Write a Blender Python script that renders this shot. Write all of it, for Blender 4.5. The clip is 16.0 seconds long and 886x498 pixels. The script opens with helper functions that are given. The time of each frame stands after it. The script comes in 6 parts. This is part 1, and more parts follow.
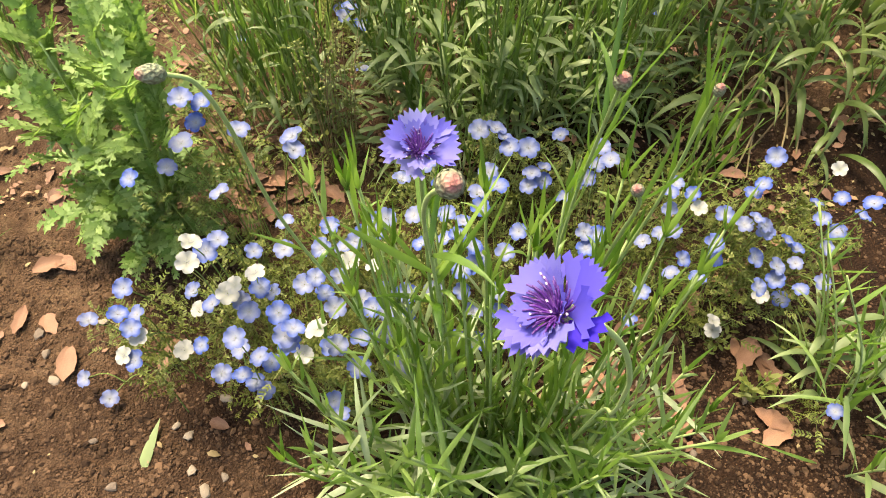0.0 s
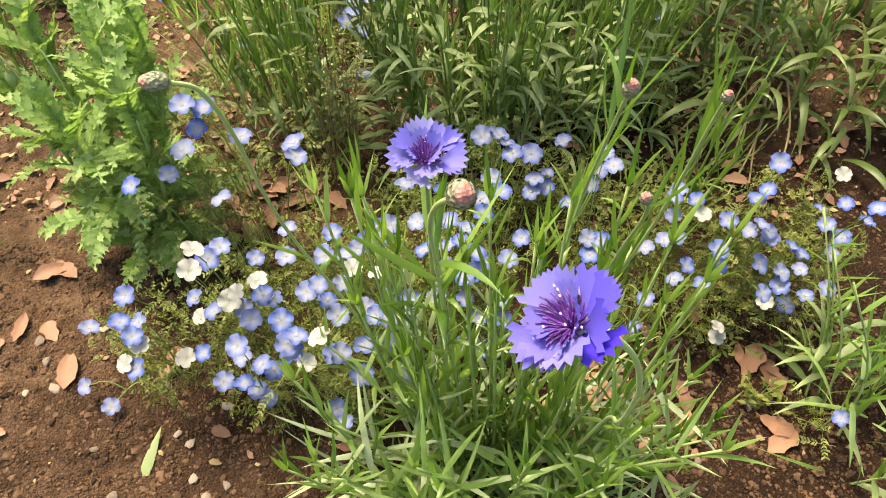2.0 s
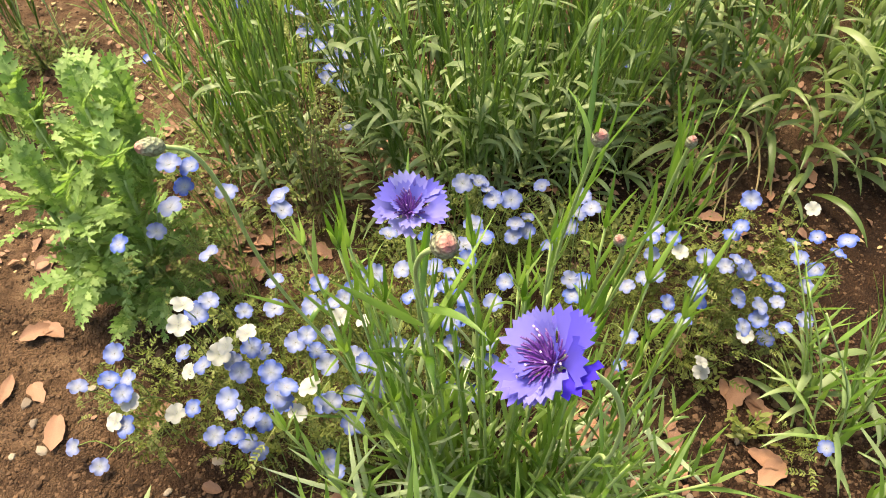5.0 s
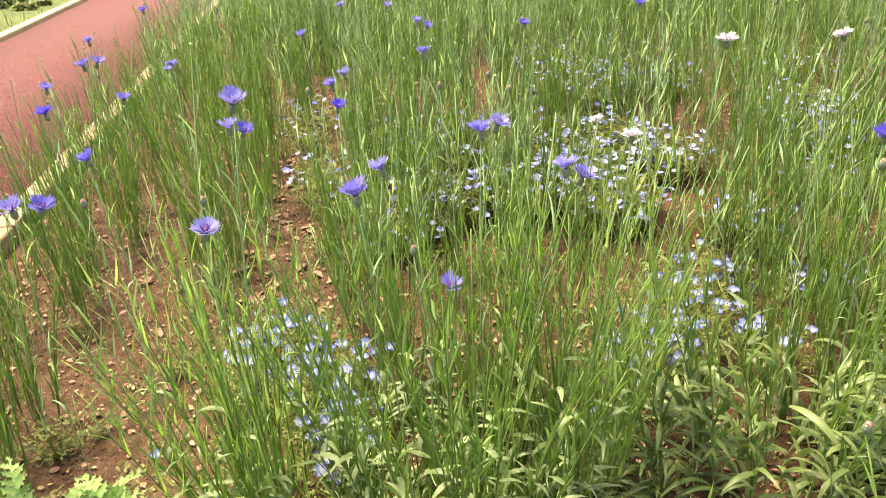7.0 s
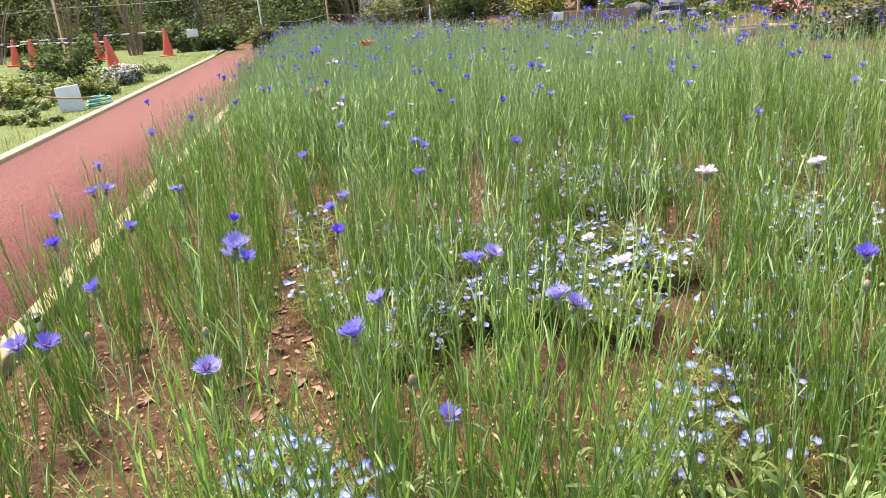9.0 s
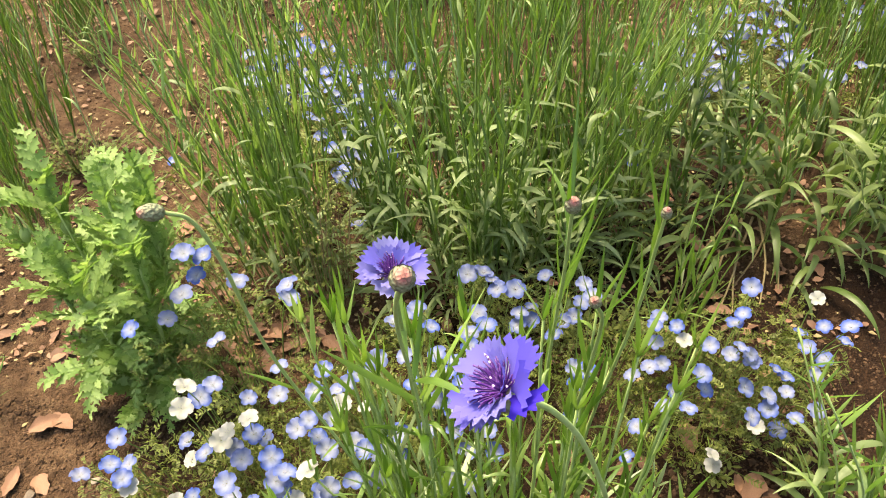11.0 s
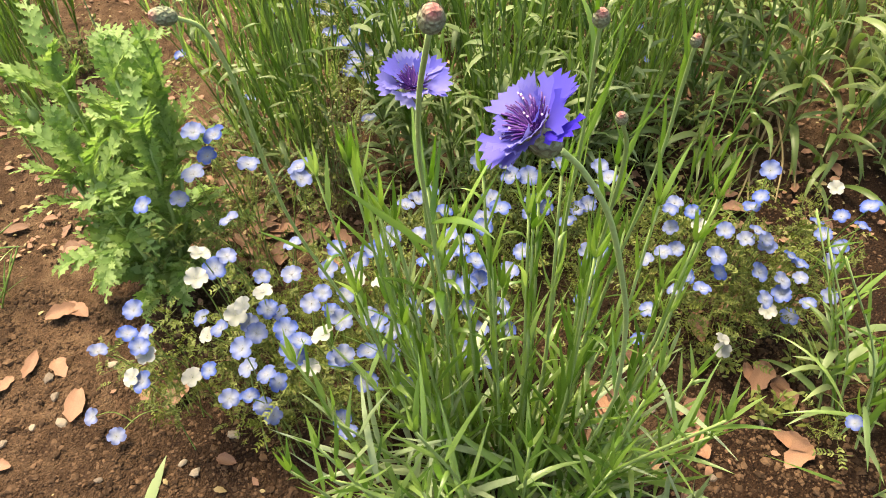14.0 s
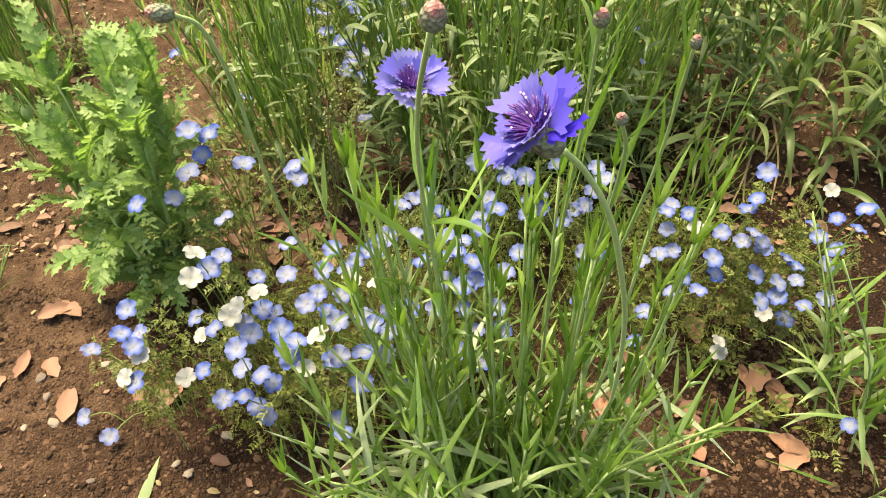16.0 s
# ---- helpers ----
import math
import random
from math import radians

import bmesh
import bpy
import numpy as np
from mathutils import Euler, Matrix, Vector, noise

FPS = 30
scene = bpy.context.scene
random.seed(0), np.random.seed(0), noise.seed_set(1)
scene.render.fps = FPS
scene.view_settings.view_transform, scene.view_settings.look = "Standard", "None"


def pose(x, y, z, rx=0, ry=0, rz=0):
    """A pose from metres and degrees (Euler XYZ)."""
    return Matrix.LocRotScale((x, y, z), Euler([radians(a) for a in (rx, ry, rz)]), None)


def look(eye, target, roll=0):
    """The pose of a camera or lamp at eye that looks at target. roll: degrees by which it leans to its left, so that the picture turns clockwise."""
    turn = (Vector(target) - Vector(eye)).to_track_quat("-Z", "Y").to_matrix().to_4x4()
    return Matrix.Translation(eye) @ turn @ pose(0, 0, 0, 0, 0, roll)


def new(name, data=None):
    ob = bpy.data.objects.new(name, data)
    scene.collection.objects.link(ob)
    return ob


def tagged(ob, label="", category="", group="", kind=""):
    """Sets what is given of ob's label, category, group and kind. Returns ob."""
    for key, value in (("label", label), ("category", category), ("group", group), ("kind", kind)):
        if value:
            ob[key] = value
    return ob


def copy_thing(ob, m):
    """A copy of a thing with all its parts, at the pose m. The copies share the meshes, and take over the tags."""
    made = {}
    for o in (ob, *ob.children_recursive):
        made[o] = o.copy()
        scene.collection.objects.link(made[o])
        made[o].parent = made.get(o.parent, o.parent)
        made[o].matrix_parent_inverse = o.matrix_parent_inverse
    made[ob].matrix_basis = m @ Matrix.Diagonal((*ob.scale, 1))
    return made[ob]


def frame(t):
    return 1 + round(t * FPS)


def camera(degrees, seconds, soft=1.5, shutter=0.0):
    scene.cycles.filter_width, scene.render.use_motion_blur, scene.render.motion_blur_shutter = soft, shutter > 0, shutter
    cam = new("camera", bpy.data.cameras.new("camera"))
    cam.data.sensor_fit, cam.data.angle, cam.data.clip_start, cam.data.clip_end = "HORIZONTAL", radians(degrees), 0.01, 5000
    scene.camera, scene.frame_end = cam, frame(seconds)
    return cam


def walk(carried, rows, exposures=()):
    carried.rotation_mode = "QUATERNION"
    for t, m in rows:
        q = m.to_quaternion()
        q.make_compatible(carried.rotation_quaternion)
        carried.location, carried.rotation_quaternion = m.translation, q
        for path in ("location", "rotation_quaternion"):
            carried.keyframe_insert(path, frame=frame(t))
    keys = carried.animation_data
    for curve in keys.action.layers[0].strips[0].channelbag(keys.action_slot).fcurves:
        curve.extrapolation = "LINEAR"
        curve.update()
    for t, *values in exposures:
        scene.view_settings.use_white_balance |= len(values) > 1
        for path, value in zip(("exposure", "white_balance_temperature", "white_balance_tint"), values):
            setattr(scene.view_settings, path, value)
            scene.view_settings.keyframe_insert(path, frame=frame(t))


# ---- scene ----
cam = camera(63.9, 16.0, soft=1.0)
PATH = [
    (0, (0.309, 0.257, 0.878), (0.382, 1.358, -0.79), -1.4),
    (0.5, (0.308, 0.253, 0.878), (0.38, 1.363, -0.784), -1.4),
    (1, (0.309, 0.257, 0.877), (0.374, 1.37, -0.783), -1.7),
    (1.5, (0.304, 0.257, 0.875), (0.379, 1.37, -0.784), -1.5),
    (2, (0.306, 0.261, 0.876), (0.38, 1.374, -0.785), -1.5),
    (2.5, (0.305, 0.264, 0.877), (0.384, 1.369, -0.788), -1.4),
    (3, (0.302, 0.256, 0.876), (0.394, 1.374, -0.78), -1.1),
    (3.2, (0.302, 0.254, 0.878), (0.396, 1.374, -0.776), -0.9),
    (5.3, (0.307, 0.252, 0.896), (0.448, 1.517, -0.647), -1.8),
    (5.5, (0.313, 0.256, 0.913), (0.472, 1.582, -0.575), -1.6),
    (6, (0.322, 0.258, 0.962), (0.498, 1.747, -0.362), -2.8),
    (6.5, (0.332, 0.255, 1.003), (0.513, 1.915, -0.098), -3.3),
    (7, (0.348, 0.261, 1.035), (0.555, 2.022, 0.11), -3.5),
    (7.5, (0.363, 0.263, 1.054), (0.594, 2.085, 0.263), -4.3),
    (8, (0.366, 0.261, 1.077), (0.617, 2.125, 0.398), -4.3),
    (8.2, (0.365, 0.258, 1.091), (0.616, 2.134, 0.444), -4.5),
    (8.6, (0.363, 0.256, 1.104), (0.61, 2.137, 0.49), -4.6),
    (10.3, (0.331, 0.252, 0.948), (0.468, 1.85, -0.247), -4.3),
    (10.5, (0.329, 0.246, 0.931), (0.453, 1.805, -0.315), -4.2),
    (11, (0.323, 0.22, 0.886), (0.425, 1.663, -0.495), -3.3),
    (11.5, (0.315, 0.206, 0.857), (0.382, 1.573, -0.602), -3.3),
    (12, (0.313, 0.195, 0.839), (0.363, 1.52, -0.658), -4.0),
    (12.5, (0.312, 0.191, 0.837), (0.364, 1.508, -0.668), -4.0),
    (13, (0.312, 0.188, 0.836), (0.363, 1.508, -0.665), -4.2),
    (13.5, (0.311, 0.185, 0.837), (0.366, 1.504, -0.665), -4.2),
    (14, (0.309, 0.181, 0.836), (0.373, 1.496, -0.669), -3.8),
    (14.5, (0.31, 0.179, 0.836), (0.376, 1.491, -0.672), -3.7),
    (15, (0.305, 0.177, 0.836), (0.384, 1.49, -0.67), -3.1),
    (15.5, (0.302, 0.178, 0.836), (0.393, 1.493, -0.669), -2.6),
    (16, (0.307, 0.183, 0.834), (0.387, 1.498, -0.67), -3.0),
]
walk(cam, [(t, look(eye, target, roll)) for t, eye, target, roll in PATH], exposures=[(0, 1.95, 8800, 5), (5.3, 2.0, 8900, 4), (6.0, 2.18, 9200, 4), (6.5, 2.28, 9300, 5), (7.0, 2.26, 9000, 6), (8.0, 2.13, 7700, 7), (8.6, 2.09, 7500, 7), (10.3, 2.1, 8700, 5), (11.5, 1.95, 8900, 3), (16, 1.97, 9000, 3)])

# ---- world, sun, exposure ----
world = bpy.data.worlds.new("overcast_sky")
scene.world = world
world.use_nodes = True
wn = world.node_tree
sky = wn.nodes.new("ShaderNodeTexSky")
sky.sky_type = "NISHITA"
sky.sun_disc = False
sky.sun_elevation, sky.sun_rotation = radians(66), radians(-38)
sky.air_density, sky.dust_density = 1.0, 3.0
wn.nodes["Background"].inputs["Strength"].default_value = 0.15
wn.links.new(sky.outputs["Color"], wn.nodes["Background"].inputs["Color"])
sun = new("sun", bpy.data.lights.new("sun", "SUN"))
sun.data.energy, sun.data.angle, sun.data.color = 2.8, radians(20), (1.0, 0.95, 0.86)
sun.matrix_world = look((-2.3, 2.95, 8.4), (0, 0, 0))


# ---- materials ----
def material(name):
    m = bpy.data.materials.new(name)
    m.use_nodes = True
    return m, m.node_tree, m.node_tree.nodes["Principled BSDF"]


def add(nt, kind, **values):
    n = nt.nodes.new(kind)
    for k, v in values.items():
        n.inputs[k.replace("_", " ")].default_value = v
    return n


def ramp(nt, source, stops):
    r = nt.nodes.new("ShaderNodeValToRGB")
    while len(r.color_ramp.elements) < len(stops):
        r.color_ramp.elements.new(0.5)
    for e, (at, c) in zip(r.color_ramp.elements, stops):
        e.position, e.color = at, (*c, 1) if len(c) == 3 else c
    nt.links.new(source, r.inputs["Fac"])
    return r.outputs["Color"]


def mix(nt, a, b, fac, how="MIX"):
    n = nt.nodes.new("ShaderNodeMix")
    n.data_type, n.blend_type = "RGBA", how
    for socket, v in ((n.inputs[6], a), (n.inputs[7], b), (n.inputs[0], fac)):
        if isinstance(v, bpy.types.NodeSocket):
            nt.links.new(v, socket)
        else:
            socket.default_value = (*v, 1) if isinstance(v, tuple) else v
    return n.outputs[2]


def maths(nt, how, a, b=0.0):
    n = nt.nodes.new("ShaderNodeMath")
    n.operation = how
    for socket, v in zip(n.inputs, (a, b)):
        if isinstance(v, bpy.types.NodeSocket):
            nt.links.new(v, socket)
        else:
            socket.default_value = v
    return n.outputs[0]


def noise_at(nt, scale, detail=4.0, rough=0.55, coords="Object"):
    tc = nt.nodes.new("ShaderNodeTexCoord")
    n = add(nt, "ShaderNodeTexNoise", Scale=scale, Detail=detail, Roughness=rough)
    nt.links.new(tc.outputs[coords], n.inputs["Vector"])
    return n.outputs["Fac"]


def bump(nt, bsdf, height, strength, distance=0.002):
    b = add(nt, "ShaderNodeBump", Strength=strength, Distance=distance)
    nt.links.new(height, b.inputs["Height"])
    nt.links.new(b.outputs["Normal"], bsdf.inputs["Normal"])


def chance(nt):
    """A random number for each object and each loose piece of a mesh."""
    a = nt.nodes.new("ShaderNodeObjectInfo").outputs["Random"]
    b = nt.nodes.new("ShaderNodeNewGeometry").outputs["Random Per Island"]
    return maths(nt, "FRACT", maths(nt, "ADD", a, b))


def green(name, dark, light, rough=0.45, glow=0.35, grain=60.0, sheen=0.4):
    """Thin green tissue that lets some light through."""
    m, nt, p = material(name)
    c = ramp(nt, chance(nt), [(0.0, dark), (0.55, tuple((a + b) / 2 for a, b in zip(dark, light))), (1.0, light)])
    n = noise_at(nt, grain)
    c = mix(nt, c, mix(nt, c, (0.55, 0.6, 0.4), 1.0, "MULTIPLY"), maths(nt, "MULTIPLY", n, 0.7))
    nt.links.new(c, p.inputs["Base Color"])
    p.inputs["Roughness"].default_value = rough
    p.inputs["Specular IOR Level"].default_value = sheen
    bump(nt, p, n, 0.25, 0.001)
    t = nt.nodes.new("ShaderNodeBsdfTranslucent")
    nt.links.new(mix(nt, c, (0.97, 1.0, 0.62), 1.0, "MULTIPLY"), t.inputs["Color"])
    s = nt.nodes.new("ShaderNodeMixShader")
    s.inputs[0].default_value = glow
    nt.links.new(p.outputs[0], s.inputs[1])
    nt.links.new(t.outputs[0], s.inputs[2])
    nt.links.new(s.outputs[0], nt.nodes["Material Output"].inputs["Surface"])
    return m


def petal(name, centre, rim, radius, edge=(0.35, 0.7), glow=0.3, streak=0.25):
    """Petal tissue whose colour runs from the flower's centre to its rim, with fine veins."""
    m, nt, p = material(name)
    tc = nt.nodes.new("ShaderNodeTexCoord")
    ln = nt.nodes.new("ShaderNodeVectorMath")
    ln.operation = "LENGTH"
    nt.links.new(tc.outputs["Object"], ln.inputs[0])
    n = noise_at(nt, 220.0, 2.0)
    r = maths(nt, "ADD", maths(nt, "DIVIDE", ln.outputs["Value"], radius), maths(nt, "MULTIPLY", maths(nt, "SUBTRACT", n, 0.5), streak))
    c = ramp(nt, r, [(edge[0], centre), (edge[1], rim)])
    shift = nt.nodes.new("ShaderNodeHueSaturation")
    nt.links.new(maths(nt, "ADD", 0.78, maths(nt, "MULTIPLY", nt.nodes.new("ShaderNodeObjectInfo").outputs["Random"], 0.4)), shift.inputs["Saturation"])
    nt.links.new(c, shift.inputs["Color"])
    c = shift.outputs["Color"]
    nt.links.new(c, p.inputs["Base Color"])
    p.inputs["Roughness"].default_value = 0.6
    p.inputs["Specular IOR Level"].default_value = 0.25
    t = nt.nodes.new("ShaderNodeBsdfTranslucent")
    nt.links.new(c, t.inputs["Color"])
    s = nt.nodes.new("ShaderNodeMixShader")
    s.inputs[0].default_value = glow
    nt.links.new(p.outputs[0], s.inputs[1])
    nt.links.new(t.outputs[0], s.inputs[2])
    nt.links.new(s.outputs[0], nt.nodes["Material Output"].inputs["Surface"])
    return m


def solid(name, a, b, scale=30.0, rough=0.7, strength=0.3, distance=0.002, metal=0.0, random_tint=False):
    """An opaque surface between two colours, with grain at two scales and relief."""
    m, nt, p = material(name)
    n1, n2 = noise_at(nt, scale), noise_at(nt, scale * 7.3, 3.0)
    f = maths(nt, "ADD", maths(nt, "MULTIPLY", n1, 0.65), maths(nt, "MULTIPLY", n2, 0.35))
    if random_tint:
        f = maths(nt, "ADD", maths(nt, "MULTIPLY", f, 0.6), maths(nt, "MULTIPLY", chance(nt), 0.4))
    nt.links.new(ramp(nt, f, [(0.3, a), (0.7, b)]), p.inputs["Base Color"])
    p.inputs["Roughness"].default_value, p.inputs["Metallic"].default_value = rough, metal
    p.inputs["Specular IOR Level"].default_value = 0.15 if rough > 0.88 else 0.5
    bump(nt, p, f, strength, distance)
    return m


def soil_material():
    m, nt, p = material("garden_soil")
    big, mid, fine = noise_at(nt, 2.2, 3.0), noise_at(nt, 28.0, 5.0, 0.65), noise_at(nt, 240.0, 4.0, 0.7)
    dry = ramp(nt, mid, [(0.3, (0.043, 0.023, 0.014)), (0.5, (0.101, 0.057, 0.034)), (0.75, (0.171, 0.107, 0.067))])
    dark_tone = ramp(nt, mid, [(0.3, (0.013, 0.006, 0.004)), (0.75, (0.039, 0.019, 0.01))])
    tc = nt.nodes.new("ShaderNodeTexCoord")
    sp = nt.nodes.new("ShaderNodeSeparateXYZ")
    nt.links.new(tc.outputs["Object"], sp.inputs[0])
    # the soil turns to its dark tone towards the front and the right
    darkening = maths(nt, "MULTIPLY", maths(nt, "SUBTRACT", 1.05, sp.outputs["Y"]), 0.2)
    darkening = maths(nt, "MINIMUM", maths(nt, "MAXIMUM", darkening, -0.17), 0.08)
    east = maths(nt, "MINIMUM", maths(nt, "MAXIMUM", maths(nt, "MULTIPLY", maths(nt, "SUBTRACT", sp.outputs["X"], 0.2), 0.4), -0.03), 0.1)
    darkening = maths(nt, "ADD", darkening, east)
    c = mix(nt, dry, dark_tone, ramp(nt, maths(nt, "ADD", big, darkening), [(0.45, (0, 0, 0)), (0.62, (1, 1, 1))]))
    speck = ramp(nt, fine, [(0.62, (0, 0, 0)), (0.78, (1, 1, 1))])
    c = mix(nt, c, (0.24, 0.174, 0.12), maths(nt, "MULTIPLY", speck, 0.45))
    nt.links.new(c, p.inputs["Base Color"])
    p.inputs["Roughness"].default_value = 0.95
    p.inputs["Specular IOR Level"].default_value = 0.12
    v = add(nt, "ShaderNodeTexVoronoi", Scale=330.0)
    nt.links.new(nt.nodes.new("ShaderNodeTexCoord").outputs["Object"], v.inputs["Vector"])
    grit = maths(nt, "MULTIPLY", maths(nt, "SUBTRACT", 0.6, v.outputs["Distance"]), 0.5)
    bump(nt, p, maths(nt, "ADD", maths(nt, "ADD", mid, maths(nt, "MULTIPLY", fine, 0.45)), grit), 1.0, 0.012)
    return m


SOIL = soil_material()
CLOD = solid("soil_clod", (0.019, 0.01, 0.006), (0.103, 0.059, 0.036), 25.0, 0.95, 0.7, 0.003, random_tint=True)
PEBBLE = solid("pebble_stone", (0.09, 0.063, 0.048), (0.228, 0.18, 0.138), 40.0, 0.8, 0.4, 0.002, random_tint=True)
DEAD_LEAF = solid("dry_brown_leaf", (0.092, 0.041, 0.023), (0.254, 0.127, 0.078), 45.0, 0.7, 0.5, 0.002, random_tint=True)
STRAW = solid("dry_straw", (0.132, 0.09, 0.042), (0.27, 0.204, 0.102), 50.0, 0.8, 0.3, 0.001, random_tint=True)
STEM = green("cornflower_stem", (0.114, 0.186, 0.042), (0.228, 0.312, 0.102), 0.6, 0.2, 150.0)
WOOLLY = green("woolly_stem", (0.251, 0.34, 0.12), (0.383, 0.481, 0.216), 0.85, 0.15, 400.0)
BLADE = green("cornflower_leaf", (0.071, 0.162, 0.019), (0.233, 0.356, 0.078), 0.36, 0.45, 90.0, 0.7)
GREY_LEAF = green("grey_green_leaf", (0.132, 0.203, 0.075), (0.326, 0.392, 0.21), 0.45, 0.42, 70.0)
BRIGHT_LEAF = green("bright_green_leaf", (0.081, 0.132, 0.036), (0.209, 0.264, 0.107), 0.42, 0.4, 70.0)
POPPY_LEAF = green("poppy_leaf", (0.157, 0.282, 0.072), (0.367, 0.493, 0.2), 0.5, 0.5, 200.0)
FERNY = green("nemophila_leaf", (0.079, 0.104, 0.017), (0.191, 0.21, 0.056), 0.55, 0.3, 120.0)
# paler, bluer copy of the bed's leaf: distant haze is put into the colour
FIELD_HAZED = green("meadow_blade_hazed", (0.225, 0.355, 0.159), (0.5, 0.635, 0.383), 0.42, 0.48, 30.0)
BED_LEAF = green("bed_cornflower_leaf", (0.064, 0.133, 0.023), (0.18, 0.282, 0.072), 0.4, 0.4, 60.0)
PALE_LEAF = green("pale_cornflower_leaf", (0.097, 0.201, 0.032), (0.324, 0.441, 0.162), 0.36, 0.5, 90.0, 0.7)
SILVER_LEAF = green("downy_lower_leaf", (0.216, 0.282, 0.144), (0.372, 0.432, 0.282), 0.5, 0.35, 150.0, 0.6)
# stem colour lifted likewise, with the same haze painted in
FIELD_STEM_HAZED = green("meadow_stem_hazed", (0.217, 0.307, 0.145), (0.392, 0.49, 0.292), 0.6, 0.3, 60.0)
HERB = green("weed_leaf", (0.076, 0.097, 0.015), (0.168, 0.184, 0.046), 0.6, 0.3, 80.0)
BLUE = petal("blue_floret", (0.084, 0.036, 0.312), (0.102, 0.084, 0.468), 0.02, (0.15, 0.5), 0.35, 0.5)
PALE_BLUE = petal("pale_blue_floret", (0.114, 0.066, 0.372), (0.174, 0.162, 0.51), 0.02, (0.15, 0.55), 0.35, 0.5)
WHITE_RAY = petal("white_floret", (0.372, 0.24, 0.396), (0.48, 0.45, 0.504), 0.02, (0.2, 0.5), 0.3, 0.2)
PURPLE = solid("purple_stamen", (0.036, 0.006, 0.102), (0.096, 0.018, 0.216), 300.0, 0.5, 0.2, 0.001)
PINKISH = solid("pale_anther", (0.216, 0.144, 0.3), (0.348, 0.288, 0.396), 300.0, 0.5, 0.2, 0.001)
NEMO = petal("nemophila_petal", (0.247, 0.27, 0.336), (0.075, 0.108, 0.309), 0.0168, (0.2, 0.85), 0.3, 0.35)
NEMO_WHITE = petal("white_nemophila_petal", (0.28, 0.289, 0.252), (0.317, 0.317, 0.308), 0.0168, (0.2, 0.6), 0.3, 0.2)
NEMO_EYE = solid("nemophila_anther", (0.156, 0.144, 0.198), (0.3, 0.288, 0.33), 300.0, 0.6, 0.2, 0.001)


def bud_material():
    m, nt, p = material("scaly_bud")
    tc = nt.nodes.new("ShaderNodeTexCoord")
    sp = nt.nodes.new("ShaderNodeSeparateXYZ")
    nt.links.new(tc.outputs["Object"], sp.inputs[0])
    h = maths(nt, "ADD", maths(nt, "DIVIDE", sp.outputs["Z"], 0.016), maths(nt, "MULTIPLY", maths(nt, "SUBTRACT", noise_at(nt, 260.0), 0.5), 0.3))
    c = ramp(nt, h, [(0.05, (0.156, 0.186, 0.102)), (0.74, (0.204, 0.216, 0.138)), (0.9, (0.276, 0.156, 0.12)), (1.04, (0.396, 0.12, 0.12))])
    w = add(nt, "ShaderNodeTexVoronoi", Scale=420.0)
    nt.links.new(tc.outputs["Object"], w.inputs["Vector"])
    c = mix(nt, c, (0.072, 0.054, 0.036), maths(nt, "MULTIPLY", maths(nt, "GREATER_THAN", w.outputs["Distance"], 0.55), 0.5))
    nt.links.new(c, p.inputs["Base Color"])
    p.inputs["Roughness"].default_value = 0.75
    bump(nt, p, w.outputs["Distance"], 0.7, 0.002)
    return m


BUD = bud_material()
SEED = solid("pale_yellow_seed", (0.2, 0.22, 0.06), (0.34, 0.35, 0.12), 60.0, 0.7, 0.2, 0.001, random_tint=True)


def asphalt_material():
    m, nt, p = material("red_asphalt")
    n1, n2 = noise_at(nt, 1.3, 4.0), noise_at(nt, 160.0, 3.0, 0.7)
    v = add(nt, "ShaderNodeTexVoronoi", Scale=110.0)
    tc = nt.nodes.new("ShaderNodeTexCoord")
    nt.links.new(tc.outputs["Object"], v.inputs["Vector"])
    c = ramp(nt, n2, [(0.3, (0.078, 0.022, 0.022)), (0.7, (0.138, 0.047, 0.045))])
    c = mix(nt, c, (0.138, 0.06, 0.057), maths(nt, "MULTIPLY", n1, 0.6))
    c = mix(nt, c, mix(nt, c, (0.4, 0.4, 0.42), 1.0, "MULTIPLY"), maths(nt, "GREATER_THAN", v.outputs["Distance"], 0.62))
    nt.links.new(c, p.inputs["Base Color"])
    p.inputs["Roughness"].default_value = 0.9
    p.inputs["Specular IOR Level"].default_value = 0.15
    bump(nt, p, v.outputs["Distance"], 0.6, 0.003)
    return m


ASPHALT = asphalt_material()
KERB = solid("pale_kerb", (0.248, 0.179, 0.098), (0.38, 0.29, 0.167), 14.0, 0.85, 0.4, 0.004)
WOOD_KERB = solid("tan_wooden_kerb", (0.144, 0.09, 0.048), (0.264, 0.186, 0.114), 9.0, 0.8, 0.4, 0.004)
LAWN = solid("mown_grass_ground", (0.042, 0.066, 0.018), (0.114, 0.126, 0.051), 3.0, 0.95, 0.6, 0.01)
BARK = solid("grey_bark", (0.042, 0.033, 0.025), (0.12, 0.099, 0.075), 12.0, 0.9, 0.8, 0.01)
POLE = solid("bare_branch", (0.102, 0.066, 0.039), (0.216, 0.15, 0.096), 14.0, 0.85, 0.4, 0.004, random_tint=True)
TREE_LEAF = green("tree_leaf", (0.062, 0.076, 0.034), (0.159, 0.172, 0.083), 0.85, 0.3, 6.0)
BUSH_LEAF = green("bush_leaf", (0.036, 0.057, 0.018), (0.102, 0.135, 0.048), 0.85, 0.3, 6.0)
HEDGE_LEAF = green("hedge_leaf", (0.012, 0.02, 0.006), (0.045, 0.054, 0.018), 0.55, 0.2, 6.0)
YOUNG_LEAF = green("young_tree_leaf", (0.096, 0.12, 0.018), (0.204, 0.228, 0.048), 0.5, 0.35, 6.0)
